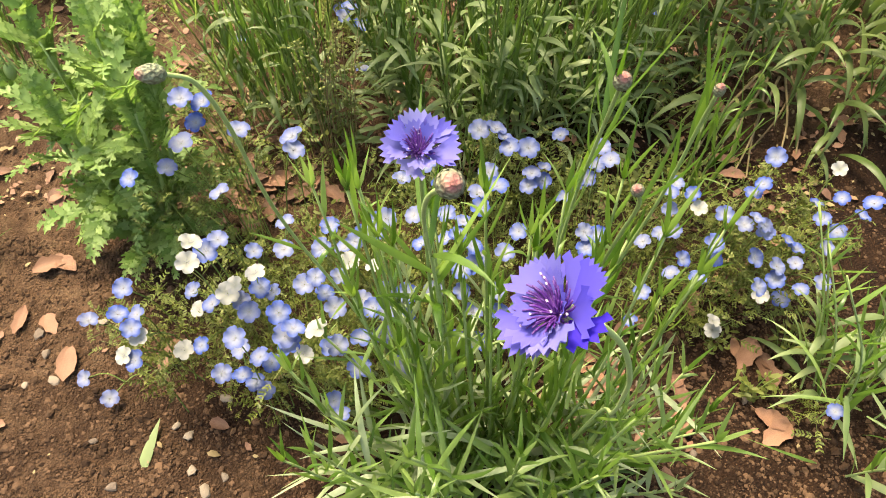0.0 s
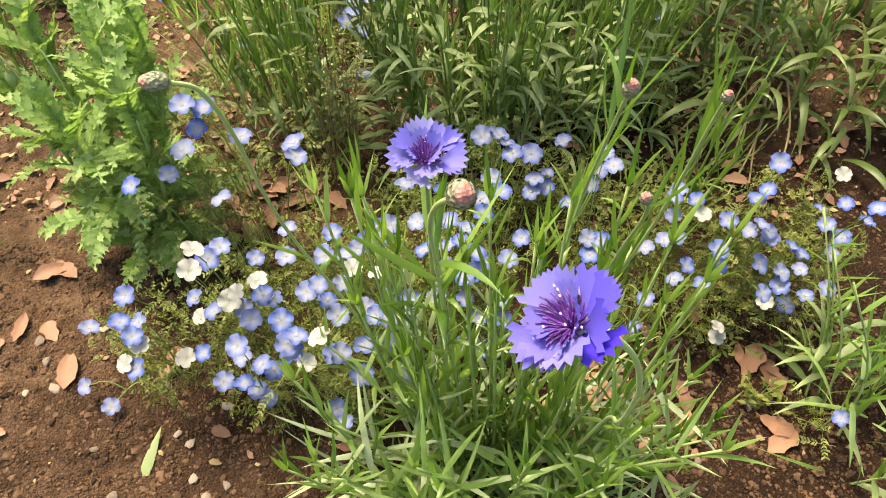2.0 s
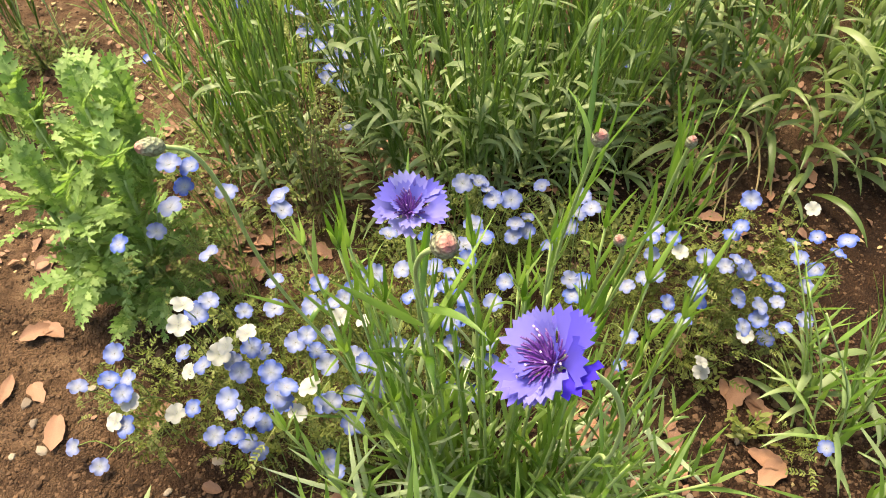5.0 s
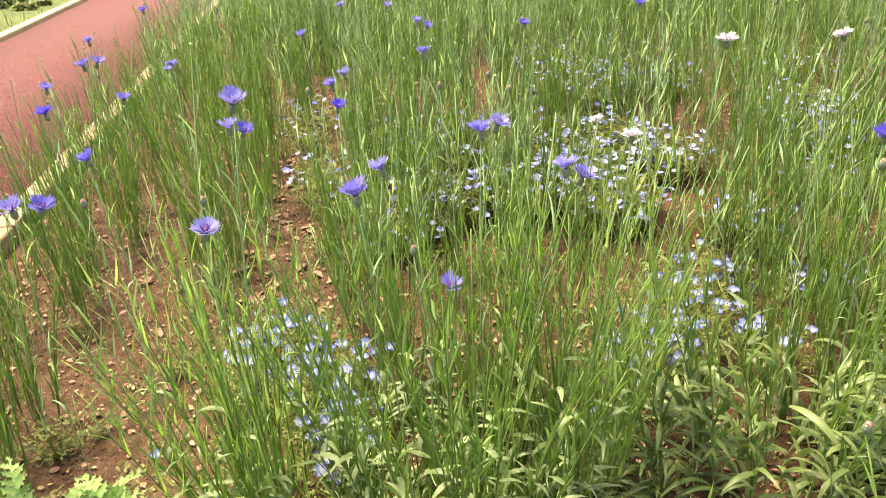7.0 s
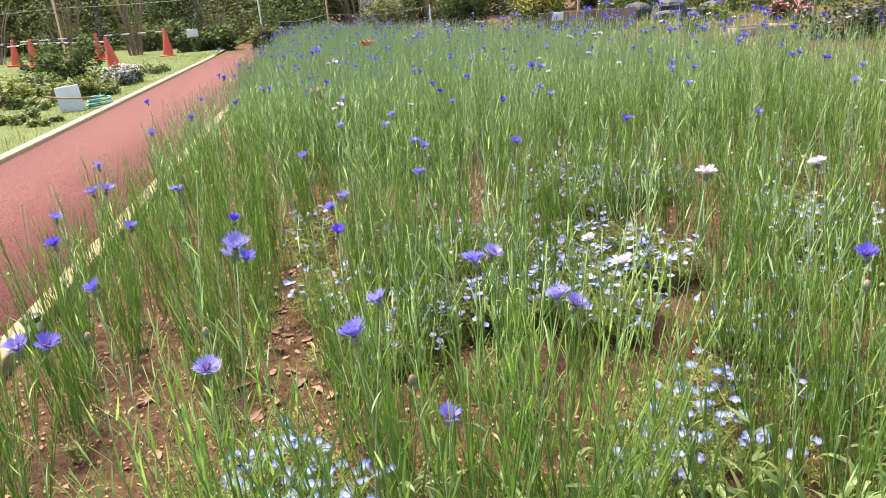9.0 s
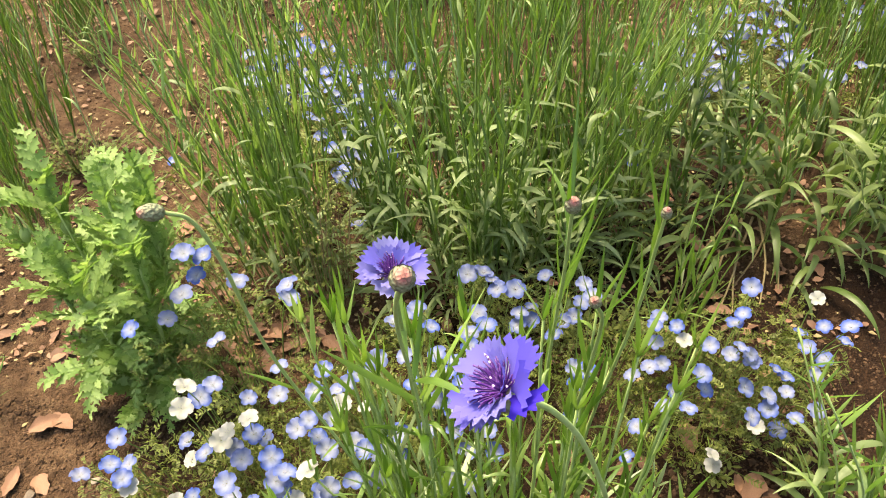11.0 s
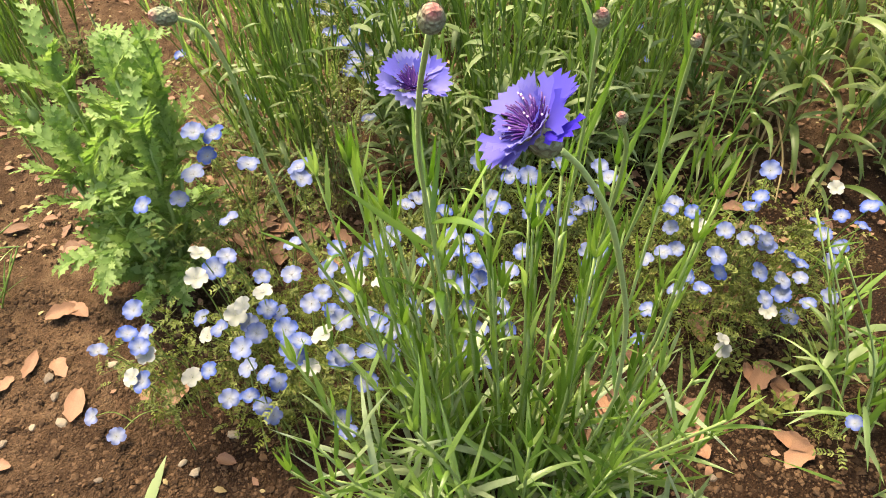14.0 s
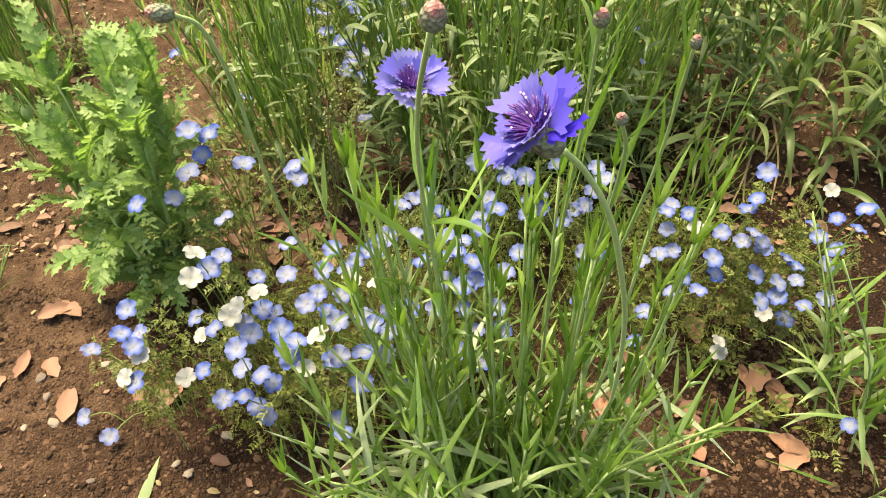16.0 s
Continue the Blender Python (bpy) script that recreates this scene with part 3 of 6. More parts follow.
def clump(name, label, at, stems, height, fan, basal, meshes, seed, radius=0.07, lean=(0, 0), leaf=(0.11, 0.0052), leaves=9, group="cornflower clumps", stem_mats=(STEM, BLADE), basal_height=0.12, squash=(1, 1), low=0.7, high=1.25, broad=0, broad_mat=GREY_LEAF, broad_size=1.0, broad_wide=1.0, rise=0.0):
    """A cornflower plant of many upright leafy stems over a tuft of broader leaves at its foot."""
    rnd = random.Random(seed)
    plant = thing(name, label, "flower plant", at, group)
    for i in range(stems):
        a, r = rnd.uniform(0, 6.283), radius * math.sqrt(rnd.random())
        b = Vector((r * squash[0] * math.cos(a), r * squash[1] * math.sin(a), -0.01))
        h = height * rnd.uniform(0.62, 1.08)
        tip = b + Vector((math.cos(a) * fan * rnd.uniform(0.3, 1.1) + lean[0], math.sin(a) * fan * rnd.uniform(0.3, 1.1) + lean[1], h))
        mid = b.lerp(tip, 0.5) + Vector((-0.12 * (tip.x - b.x), -0.12 * (tip.y - b.y), 0.02 * rnd.uniform(-1, 1)))
        s = Shape()
        leafy_stem(s, glide([b, mid, tip], 4), rnd, leaves, *leaf, lift=0.8, bend=0.45, rise=rise)
        for j in range(broad):
            u = 0.06 + 0.5 * (j + rnd.random()) / broad
            p = b.lerp(mid, u * 2) if u < 0.5 else mid.lerp(tip, u * 2 - 1)
            s.blade(p, rnd.uniform(0, 6.283), rnd.uniform(0.1, 1.1), rnd.uniform(0.05, 0.1) * (1.15 - u) * broad_size, rnd.uniform(0.007, 0.0125) * broad_size * broad_wide, rnd.uniform(0.4, 2.2) * broad_size ** 0.5, 5, 0.3, 2, 0.75, rnd.uniform(-0.6, 0.6), rnd.uniform(-0.5, 0.5))
        part("stem", s, list(stem_mats) + ([broad_mat] if broad else []), plant)
    basal_leaves(plant, meshes, basal, radius * 1.6, rnd, basal_height, squash=squash, low=low, high=high)
    return plant


# ---- the plant in front: two open flowers and three buds ----
front = thing("cornflower_plant", "cornflower plant with two open blue flowers and unopened buds", "flower plant", (0.35, 0.535, 0.0), "cornflower clumps")
O = Vector((0.35, 0.535, 0.0))
rnd = random.Random(5)


def flowering_stem(points, leaves, tip, mats=(WOOLLY, BLADE), r0=0.0017, r1=0.0012, length=0.13, normal=None, top=0.62, lift=0.6, bend=0.8, width=0.0078):
    line = glide([Vector(p) - O for p in points], 6)
    s = Shape()
    leafy_stem(s, line, rnd, leaves, length, width, r0=r0, r1=r1, start=0.06, sides=6, top=top, lift=lift, bend=bend, rise=0.45)
    part("stem", s, list(mats), front, "pale woolly green stem")
    n = normal or tuple((line[-1] - line[-3]).normalized())
    if tip == "shoot":
        tuft, d = Shape(), line[-1] - line[-3]
        for k in range(4):
            az = math.atan2(d.y, d.x) + 1.57 * k + rnd.uniform(-0.4, 0.4)
            tuft.blade(line[-1], az, rnd.uniform(1.2, 1.5), rnd.uniform(0.025, 0.06), 0.0048, rnd.uniform(-0.3, 0.4), 4, 0.4, 0, 0.0, rnd.uniform(-0.8, 0.8))
        part("leaf_tuft", tuft, mats[1], front)
    if tip == "bud":
        part("bud", BUD_TIP, None, front, "closed scaly bud with a pink tip", facing(line[-1], n, 0.4, 0.84))
    elif tip == "small bud":
        part("bud", BUD_TIP, None, front, "small green bud", facing(line[-1], n, 0.4, 0.62))
    return line


flowering_stem([(0.335, 0.5, 0), (0.325, 0.535, 0.2), (0.325, 0.54, 0.33), (0.319, 0.52, 0.46), (0.314, 0.485, 0.56), (0.315, 0.44, 0.64), (0.320, 0.394, 0.706)], 12, "bud")
flowering_stem([(0.34, 0.51, 0), (0.322, 0.55, 0.28), (0.317, 0.545, 0.40), (0.315, 0.52, 0.52), (0.314, 0.494, 0.597)], 11, "")
flower_head(front, Vector((0.314, 0.493, 0.611)) - O, (0.03, -0.2, 0.97), "pale", 1.0, 11, 2)
flowering_stem([(0.43, 0.49, 0), (0.462, 0.48, 0.24), (0.438, 0.428, 0.390), (0.420, 0.402, 0.500), (0.402, 0.382, 0.572), (0.385, 0.369, 0.629), (0.371, 0.364, 0.659), (0.360, 0.359, 0.676)], 3, "", top=0.25, length=0.06, width=0.0045)
flower_head(front, Vector((0.349, 0.355, 0.690)) - O, (-0.6, -0.02, 0.8), "blue", 1.0, 13, 6)
flowering_stem([(0.315, 0.53, 0), (0.25, 0.61, 0.2), (0.206, 0.61, 0.38), (0.205, 0.575, 0.49), (0.211, 0.54, 0.588), (0.208, 0.526, 0.634), (0.198, 0.519, 0.648)], 6, "bud", length=0.08, top=0.35, width=0.005, normal=(-0.75, -0.3, 0.35))
flowering_stem([(0.42, 0.55, 0), (0.444, 0.625, 0.22), (0.445, 0.622, 0.33), (0.443, 0.606, 0.42), (0.437, 0.578, 0.5), (0.425, 0.538, 0.58), (0.418, 0.515, 0.624)], 18, "bud", length=0.17, top=0.97, lift=0.97, bend=0.12, width=0.0062)
flowering_stem([(0.43, 0.52, 0), (0.45, 0.565, 0.25), (0.448, 0.53, 0.44), (0.436, 0.49, 0.55), (0.423, 0.471, 0.592)], 10, "small bud", length=0.12, top=0.9, lift=0.95, bend=0.15, width=0.0055)
flowering_stem([(0.44, 0.53, 0), (0.475, 0.58, 0.25), (0.495, 0.57, 0.45), (0.49, 0.55, 0.55), (0.486, 0.539, 0.588)], 11, "small bud", length=0.13, top=0.9, lift=0.95, bend=0.15, width=0.0055)
# leafy shoots that rise round the flower stems
for k in range(11):
    a = rnd.uniform(0, 6.283)
    reach, h = rnd.uniform(0.03, 0.14), rnd.uniform(0.18, 0.42)
    b = O + Vector((0.06 * math.cos(a) + 0.03, 0.035 * math.sin(a) - 0.035, -0.005))
    t = b + Vector((reach * math.cos(a), 0.7 * reach * math.sin(a), h))
    flowering_stem([b, b.lerp(t, 0.5) - Vector((0.12 * (t.x - b.x), 0.12 * (t.y - b.y), 0)), t], 15, "shoot", (WOOLLY, SILVER_LEAF if k % 3 == 0 else PALE_LEAF), 0.0024, 0.0011, 0.125, None, 0.98, 0.68, 0.7, 0.0078)
SHOOTS = [(0.265, 0.56, 0.5), (0.268, 0.6, 0.45), (0.2, 0.5, 0.35), (0.292, 0.54, 0.457), (0.363, 0.58, 0.46), (0.534, 0.53, 0.25), (0.425, 0.58, 0.452), (0.394, 0.55, 0.443), (0.476, 0.6, 0.438), (0.234, 0.6, 0.458), (0.21, 0.45, 0.3), (0.319, 0.56, 0.473), (0.57, 0.53, 0.2), (0.433, 0.5, 0.444), (0.5, 0.48, 0.3), (0.54, 0.47, 0.22), (0.47, 0.44, 0.34), (0.52, 0.55, 0.33), (0.6, 0.5, 0.16), (0.45, 0.42, 0.26), (0.38, 0.43, 0.3), (0.41, 0.4, 0.2), (0.29, 0.42, 0.26), (0.17, 0.47, 0.22), (0.23, 0.41, 0.2), (0.34, 0.39, 0.2), (0.49, 0.4, 0.18), (0.55, 0.43, 0.14)]
for x, y, z in SHOOTS:
    t = Vector((x, y, z))
    b = O + Vector((0.28 * (x - O.x) + 0.02, 0.3 * (y - O.y) - 0.03, -0.005))
    flowering_stem([b, b.lerp(t, 0.5) + Vector((0.15 * (x - O.x), 0, -0.02)), t], 18, "shoot", (WOOLLY, rnd.choice((PALE_LEAF, PALE_LEAF, BLADE, SILVER_LEAF)) if z < 0.3 else rnd.choice((PALE_LEAF, BLADE))), 0.0026, 0.0011, 0.115, None, 0.98, 0.78, 0.45, 0.0078)
for k in range(16):
    x, y = 0.235 + 0.3 * (k + rnd.random()) / 16, rnd.uniform(0.47, 0.62)
    t = Vector((x, y, rnd.uniform(0.33, 0.47)))
    b = O + Vector((0.35 * (x - O.x) + 0.02, 0.3 * (y - O.y) - 0.03, -0.005))
    flowering_stem([b, b.lerp(t, 0.5) + Vector((0.12 * (x - O.x), 0, -0.01)), t], 22, "shoot", (WOOLLY, BLADE), 0.0024, 0.0011, 0.095, None, 0.98, 0.84, 0.25, 0.0066)
basal_leaves(front, NARROW_GREY + NARROW, 80, 0.13, rnd, 0.12, 0.5, 1.05, squash=(1.2, 0.75), tilt=(-40, 15))
# downy leaves low on the plant, facing up
for k in range(46):
    s, az = Shape(), rnd.uniform(0, 6.283)
    s.blade((rnd.uniform(-0.11, 0.2), rnd.uniform(-0.13, 0.02), rnd.uniform(0.05, 0.2)), az, rnd.uniform(0.25, 1.0), rnd.uniform(0.07, 0.13), rnd.uniform(0.006, 0.0095), rnd.uniform(0.2, 1.3), 6, 0.3, 0, 0.0, rnd.uniform(-0.6, 0.6), rnd.uniform(-0.4, 0.4))
    part("leaf", s, SILVER_LEAF if k % 3 else PALE_LEAF, front)
# a few long, pale lower leaves that arch out over the soil
for az, el, length in ((192, 0.5, 0.19), (205, 0.75, 0.15), (178, 0.95, 0.17), (-12, 0.8, 0.16), (-35, 0.6, 0.14), (8, 1.0, 0.18), (230, 0.7, 0.13), (300, 0.6, 0.12)):
    s = Shape()
    s.blade((0.04 * math.cos(radians(az)), 0.03 * math.sin(radians(az)) - 0.02, 0.05), radians(az), el, length, 0.0105, 1.3, 9, 0.3, 0, 0.7, 0.5, 0.2)
    part("leaf", s, SILVER_LEAF, front)

# ---- clumps behind it ----
clump("cornflower_plant", "tall cornflower clump with dense grey-green leaves at its foot", (0.46, 1.08, 0), 74, 0.7, 0.21, 240, LANCE_GREY, 11, 0.13, (0, 0.04), (0.115, 0.006), 22, squash=(1.3, 0.6), low=0.3, high=0.66, basal_height=0.25, broad=8, broad_wide=0.85, stem_mats=(STEM, BED_LEAF), rise=0.3)
clump("cornflower_plant", "fan of tall thin cornflower stems", (0.13, 1.11, 0), 40, 0.66, 0.13, 34, LANCE_GREY, 12, 0.07, (-0.07, 0.06), (0.11, 0.0056), 22, low=0.3, high=0.6, broad=2, broad_wide=0.8, stem_mats=(STEM, PALE_LEAF), rise=0.3)
clump("cornflower_plant", "low leafy cornflower clump with long drooping leaves", (1.03, 1.13, 0), 22, 0.66, 0.19, 250, STRAPS, 13, 0.15, (0.05, 0.08), (0.12, 0.0062), 18, squash=(1.4, 0.8), low=0.5, high=0.95, basal_height=0.26, broad=9, broad_mat=BRIGHT_LEAF, broad_size=1.3, broad_wide=0.75, stem_mats=(STEM, BED_LEAF))
clump("cornflower_plant", "low leafy cornflower clump with long drooping leaves", (1.38, 1.1, 0), 16, 0.64, 0.17, 190, STRAPS, 14, 0.13, (0.03, 0.05), (0.12, 0.0062), 12, low=0.5, high=1.0, basal_height=0.24, broad=9, broad_mat=BRIGHT_LEAF, broad_size=1.3, broad_wide=0.75, stem_mats=(STEM, BED_LEAF))
clump("cornflower_plant", "upright cornflower clump with thin stems", (0.68, 1.18, 0), 40, 0.66, 0.15, 24, LANCE_GREY, 15, 0.08, (0.03, 0.04), (0.11, 0.0055), 20, stem_mats=(STEM, PALE_LEAF), rise=0.3, low=0.3, high=0.7)
clump("cornflower_plant", "young cornflower shoot with a few narrow leaves", (0.41, 0.93, 0), 3, 0.22, 0.03, 4, NARROW, 16, 0.02, (0, 0), (0.1, 0.006), 8, low=0.4, high=0.6)
clump("cornflower_plant", "young cornflower shoot with a few narrow leaves", (0.70, 0.85, 0), 4, 0.3, 0.05, 5, NARROW, 17, 0.02, (0.02, 0), (0.11, 0.007), 9, low=0.4, high=0.7)
side = clump("cornflower_plant", "cornflower plant with narrow leaves and small round buds", (0.83, 0.52, 0), 13, 0.4, 0.13, 26, NARROW, 18, 0.07, (-0.01, 0.03), (0.1, 0.0068), 12, stem_mats=(WOOLLY, BLADE), low=0.5, high=0.95, rise=0.4, broad=3, broad_size=1.1, broad_wide=0.8)
for bx, by, bz in ((0.02, 0.10, 0.36), (-0.03, 0.05, 0.27), (-0.02, 0.215, 0.53)):
    s = Shape()
    leafy_stem(s, glide([(0.0, 0.02, 0), (bx * 0.4, by * 0.5, bz * 0.6), (bx, by, bz)], 5), rnd, 6, 0.09, 0.006)
    part("stem", s, [STEM, BLADE], side)
    part("bud", BUD_TIP, None, side, "small dusty pink bud", facing((bx, by, bz), (0.1, -0.1, 1), 0.3, 0.85))


# ---- poppy ----
def poppy(at, seed):
    rnd = random.Random(seed)
    plant = thing("poppy_plant", "leafy poppy plant with deeply lobed light green leaves", "leafy plant", at)
    meshes = []
    for k in range(6):
        s = Shape()
        s.pinnate(0.105 + 0.006 * k, 0.042 + 0.005 * (k % 3), 10 + k % 3, 0.3 + 0.3 * k, k)
        meshes.append(s.mesh("leaf", POPPY_LEAF))
    tips = [(-0.05, 0.085, 0.33), (0.03, 0.05, 0.35), (0.07, 0.06, 0.32), (0.06, -0.01, 0.29), (-0.09, 0.05, 0.26), (-0.02, -0.02, 0.3), (-0.075, 0.12, 0.24), (0.02, 0.11, 0.3)]
    for i, tip in enumerate(tips):
        b = Vector((tip[0] * 0.15, tip[1] * 0.15, 0))
        line = glide([b, b.lerp(Vector(tip), 0.5) + Vector((tip[0] * 0.15, tip[1] * 0.15, 0)), tip], 5)
        s = Shape()
        s.tube(line, 0.0042, 0.002, 6)
        part("stem", s, WOOLLY, plant)
        n = len(line) - 1
        for j in range(20):
            u = 0.1 + 0.9 * j / 19
            k = min(int(u * n), n - 1)
            p = line[k].lerp(line[k + 1], u * n - k)
            az = 360 * rnd.random()
            up = -42 * u - 26 + rnd.uniform(-20, 18)
            part("leaf", rnd.choice(meshes), None, plant, "", Matrix.Translation(p) @ pose(0, 0, 0, rnd.uniform(-20, 20), up, az) @ Matrix.Diagonal((*[rnd.uniform(0.55, 1.0)] * 3, 1)))
    for i in range(18):
        a = rnd.uniform(0, 360)
        part("leaf", rnd.choice(meshes), None, plant, "", pose(0.03 * math.cos(radians(a)), 0.03 * math.sin(radians(a)), 0.03 + 0.05 * rnd.random(), rnd.uniform(-12, 12), rnd.uniform(-45, -10), a) @ Matrix.Diagonal((*[rnd.uniform(0.6, 0.95)] * 3, 1)))
    for q in ((-0.085, 0.05, 0.31), (-0.045, 0.07, 0.3)):
        s = Shape()
        s.tube(glide([(q[0] * 0.5, q[1] * 0.5, q[2] - 0.1), (q[0] * 0.9, q[1] * 0.9, q[2] + 0.035), q], 5), 0.0014, 0.0011, 5)
        part("stem", s, WOOLLY, plant)
        e = Shape()
        e.lathe([(0.0005, -0.012), (0.005, -0.008), (0.0068, -0.001), (0.005, 0.006), (0.0012, 0.0095)], 9)
        part("bud", e, WOOLLY, plant, "nodding hairy green bud", pose(*q, 160, 0, 0))
    return plant


poppy((-0.06, 0.875, 0), 3)


# ---- nemophila ----
def nemo_mesh(name, mat, seed):
    """Five broad petals in a shallow cup."""
    rnd = random.Random(seed)
    s, rows = Shape(), []
    lift = rnd.uniform(0.24, 0.36)
    for u in (0.04, 0.3, 0.55, 0.8, 1.0):
        row = []
        for j in range(40):
            a = 2 * math.pi * j / 40
            c = abs(math.cos(2.5 * a))
            r = 0.0168 * u * (1.0 if u < 0.5 else (1 - 0.22 * (u - 0.5) / 0.5 * (1 - c ** 0.5)) * (1 - 0.05 * (u > 0.9) * (c > 0.97)))
            row.append((r * math.cos(a), r * math.sin(a), 0.0168 * (lift * u ** 1.5 - 0.07 * u * u * math.cos(5 * a) + 0.03 * u * math.sin(2 * a + seed) - 0.12 * (u > 0.9) * c)))
        rows.append(row)
    s.grid(rows, 0, True)
    return s.mesh(name, mat)


NEMOS = [nemo_mesh("flower", NEMO, k) for k in range(4)]
NEMOS_WHITE = [nemo_mesh("flower", NEMO_WHITE, 10 + k) for k in range(2)]
eye = Shape()
for j in range(5):
    a = 2 * math.pi * (j + 0.5) / 5
    eye.tube([(0.0012 * math.cos(a), 0.0012 * math.sin(a), 0.001), (0.0034 * math.cos(a), 0.0034 * math.sin(a), 0.0038)], 0.0003, 0.0003, 3)
    eye.tube([(0.0034 * math.cos(a), 0.0034 * math.sin(a), 0.0036), (0.0038 * math.cos(a), 0.0038 * math.sin(a), 0.0046)], 0.0007, 0.0005, 4)
EYE_MESH = eye.mesh("stamen_ring", NEMO_EYE)

# a small feathery leaf: triangles along +X
fern_v, fern_f = [], []
r4 = random.Random(9)
for i in range(6):
    x = 0.14 + 0.14 * i + r4.uniform(-0.03, 0.03)
    for sgn in (1, -1):
        w = (0.34 if i > 2 else 0.2) * r4.uniform(0.55, 1.15) * (1 - 0.1 * i)
        n0, z = len(fern_v), r4.uniform(-0.05, 0.14)
        fern_v += [(x - 0.02, 0, 0), (x + 0.05, 0, 0), (x + 0.14, sgn * w, z), (x + 0.02 + 0.05 * r4.random(), sgn * w * 0.9, z), (x + 0.1, sgn * w * 0.5, z * 0.6 + 0.02)]
        fern_f += [(n0, n0 + 1, n0 + 4), (n0, n0 + 4, n0 + 3), (n0 + 4, n0 + 2, n0 + 3)]
n0 = len(fern_v)
fern_v += [(-0.6, 0.016, -0.1), (-0.6, -0.016, -0.1), (1.05, 0, -0.02)]
fern_f += [(n0, n0 + 1, n0 + 2)]
nemo_count = [0]


def nemophila(flowers):
    """One spreading plant: flowers at (x, y, z, white or not) over feathery leaves."""
    nemo_count[0] += 1
    rng, rnd = np.random.RandomState(nemo_count[0]), random.Random(nemo_count[0])
    pts = np.array([f[:3] for f in flowers], float)
    c = Vector((*pts[:, :2].mean(0), 0.0))
    whites = sum(f[3] for f in flowers)
    plant = thing("nemophila_plant", "spreading nemophila with sky-blue" + (" and white" if whites else "") + " flowers over feathery leaves", "flower plant", c, "nemophila plants in the bed")
    for i, (x, y, z, w) in enumerate(flowers):
        at = Vector((x, y, z)) - c
        n = Vector((rnd.uniform(-0.5, 0.5), rnd.uniform(-0.5, 0.35), 1.0))
        fl = part("flower", rnd.choice(NEMOS_WHITE if w else NEMOS), None, plant, "white cup-shaped flower" if w else "", facing(at, n, rnd.uniform(0, 6), rnd.uniform(0.7, 0.92) * (0.84 if x > 0.47 and y < 0.95 else 0.88 if y < 0.75 else 1.0)))
        part("stamen_ring", EYE_MESH, None, fl)
        foot = Vector((at.x * 0.6 + rnd.uniform(-0.03, 0.03), at.y * 0.6 + 0.03 + rnd.uniform(-0.03, 0.03), 0.0))
        stalk = Shape()
        stalk.tube(glide([foot, foot.lerp(at, 0.55) + Vector((0, 0.01, 0.12 * z)), at - 0.001 * n], 3), 0.0011, 0.0007, 3)
        part("stalk", stalk, STEM, plant)
    per = 24
    idx = np.repeat([i for i in range(len(pts)) if pts[i, 2] > 0.06], per)
    q = pts[idx] - np.array(c)
    n = len(q)
    q[:, :2] += rng.normal(0, 0.019, (n, 2))
    q[:, 1] += 0.026
    q[:, 2] = np.maximum(0.006, (q[:, 2] - 0.015) * rng.uniform(0.42, 0.92, n))
    own = pts - np.array(c)
    near = ((q[:, None, :2] - own[None, :, :2]) ** 2).sum(2) < 0.025 ** 2
    q = q[~(near & (q[:, None, 2] > own[None, :, 2] - 0.02)).any(1)]
    n = len(q)
    m = turns(rng, q, rng.uniform(0, 6.283, n), rng.uniform(-0.5, 1.0, n), rng.uniform(-1.2, 1.2, n), rng.uniform(0.011, 0.03, n))
    part("foliage", scatter("foliage", fern_v, fern_f, FERNY, m), None, plant, "fine feathery green leaves")
    return plant


nemophila([(0.211, 0.567, 0.29, 1), (0.224, 0.569, 0.25, 0), (0.202, 0.649, 0.25, 0), (0.161, 0.622, 0.23, 0), (0.181, 0.591, 0.25, 0), (0.170, 0.589, 0.24, 0), (0.174, 0.583, 0.23, 0), (0.188, 0.572, 0.23, 1), (0.185, 0.660, 0.22, 0), (0.214, 0.578, 0.23, 0), (0.240, 0.566, 0.20, 0), (0.222, 0.611, 0.25, 0)])
nemophila([(0.098, 0.648, 0.33, 1), (0.082, 0.653, 0.29, 1), (0.137, 0.666, 0.24, 1), (0.048, 0.694, 0.17, 0), (0.061, 0.628, 0.16, 0), (0.122, 0.643, 0.20, 0), (0.135, 0.666, 0.21, 0), (0.157, 0.721, 0.20, 0), (0.122, 0.722, 0.20, 0), (0.169, 0.721, 0.25, 0), (0.110, 0.678, 0.29, 0), (0.096, 0.672, 0.28, 0), (0.075, 0.668, 0.18, 0), (0.113, 0.660, 0.23, 1), (0.057, 0.669, 0.17, 1), (0.100, 0.663, 0.21, 1), (0.150, 0.659, 0.21, 0), (0.112, 0.658, 0.20, 0)])
nemophila([(-0.068, 1.285, 0.15, 0), (0.251, 1.166, 0.15, 0), (0.247, 1.125, 0.10, 0), (0.220, 1.498, 0.16, 0), (0.233, 1.211, 0.15, 0), (0.223, 1.190, 0.15, 0), (0.216, 1.265, 0.16, 0), (0.302, 1.327, 0.17, 0), (0.282, 1.358, 0.17, 0), (0.263, 1.399, 0.17, 0), (0.209, 1.439, 0.17, 0), (0.311, 1.468, 0.17, 0), (0.314, 1.254, 0.14, 0), (0.250, 1.329, 0.17, 0), (0.275, 1.435, 0.17, 0), (0.230, 1.369, 0.17, 0), (0.185, 1.355, 0.16, 0), (0.323, 1.406, 0.17, 0), (0.165, 1.419, 0.17, 0), (0.370, 1.482, 0.18, 0), (0.046, 1.212, 0.10, 0)])
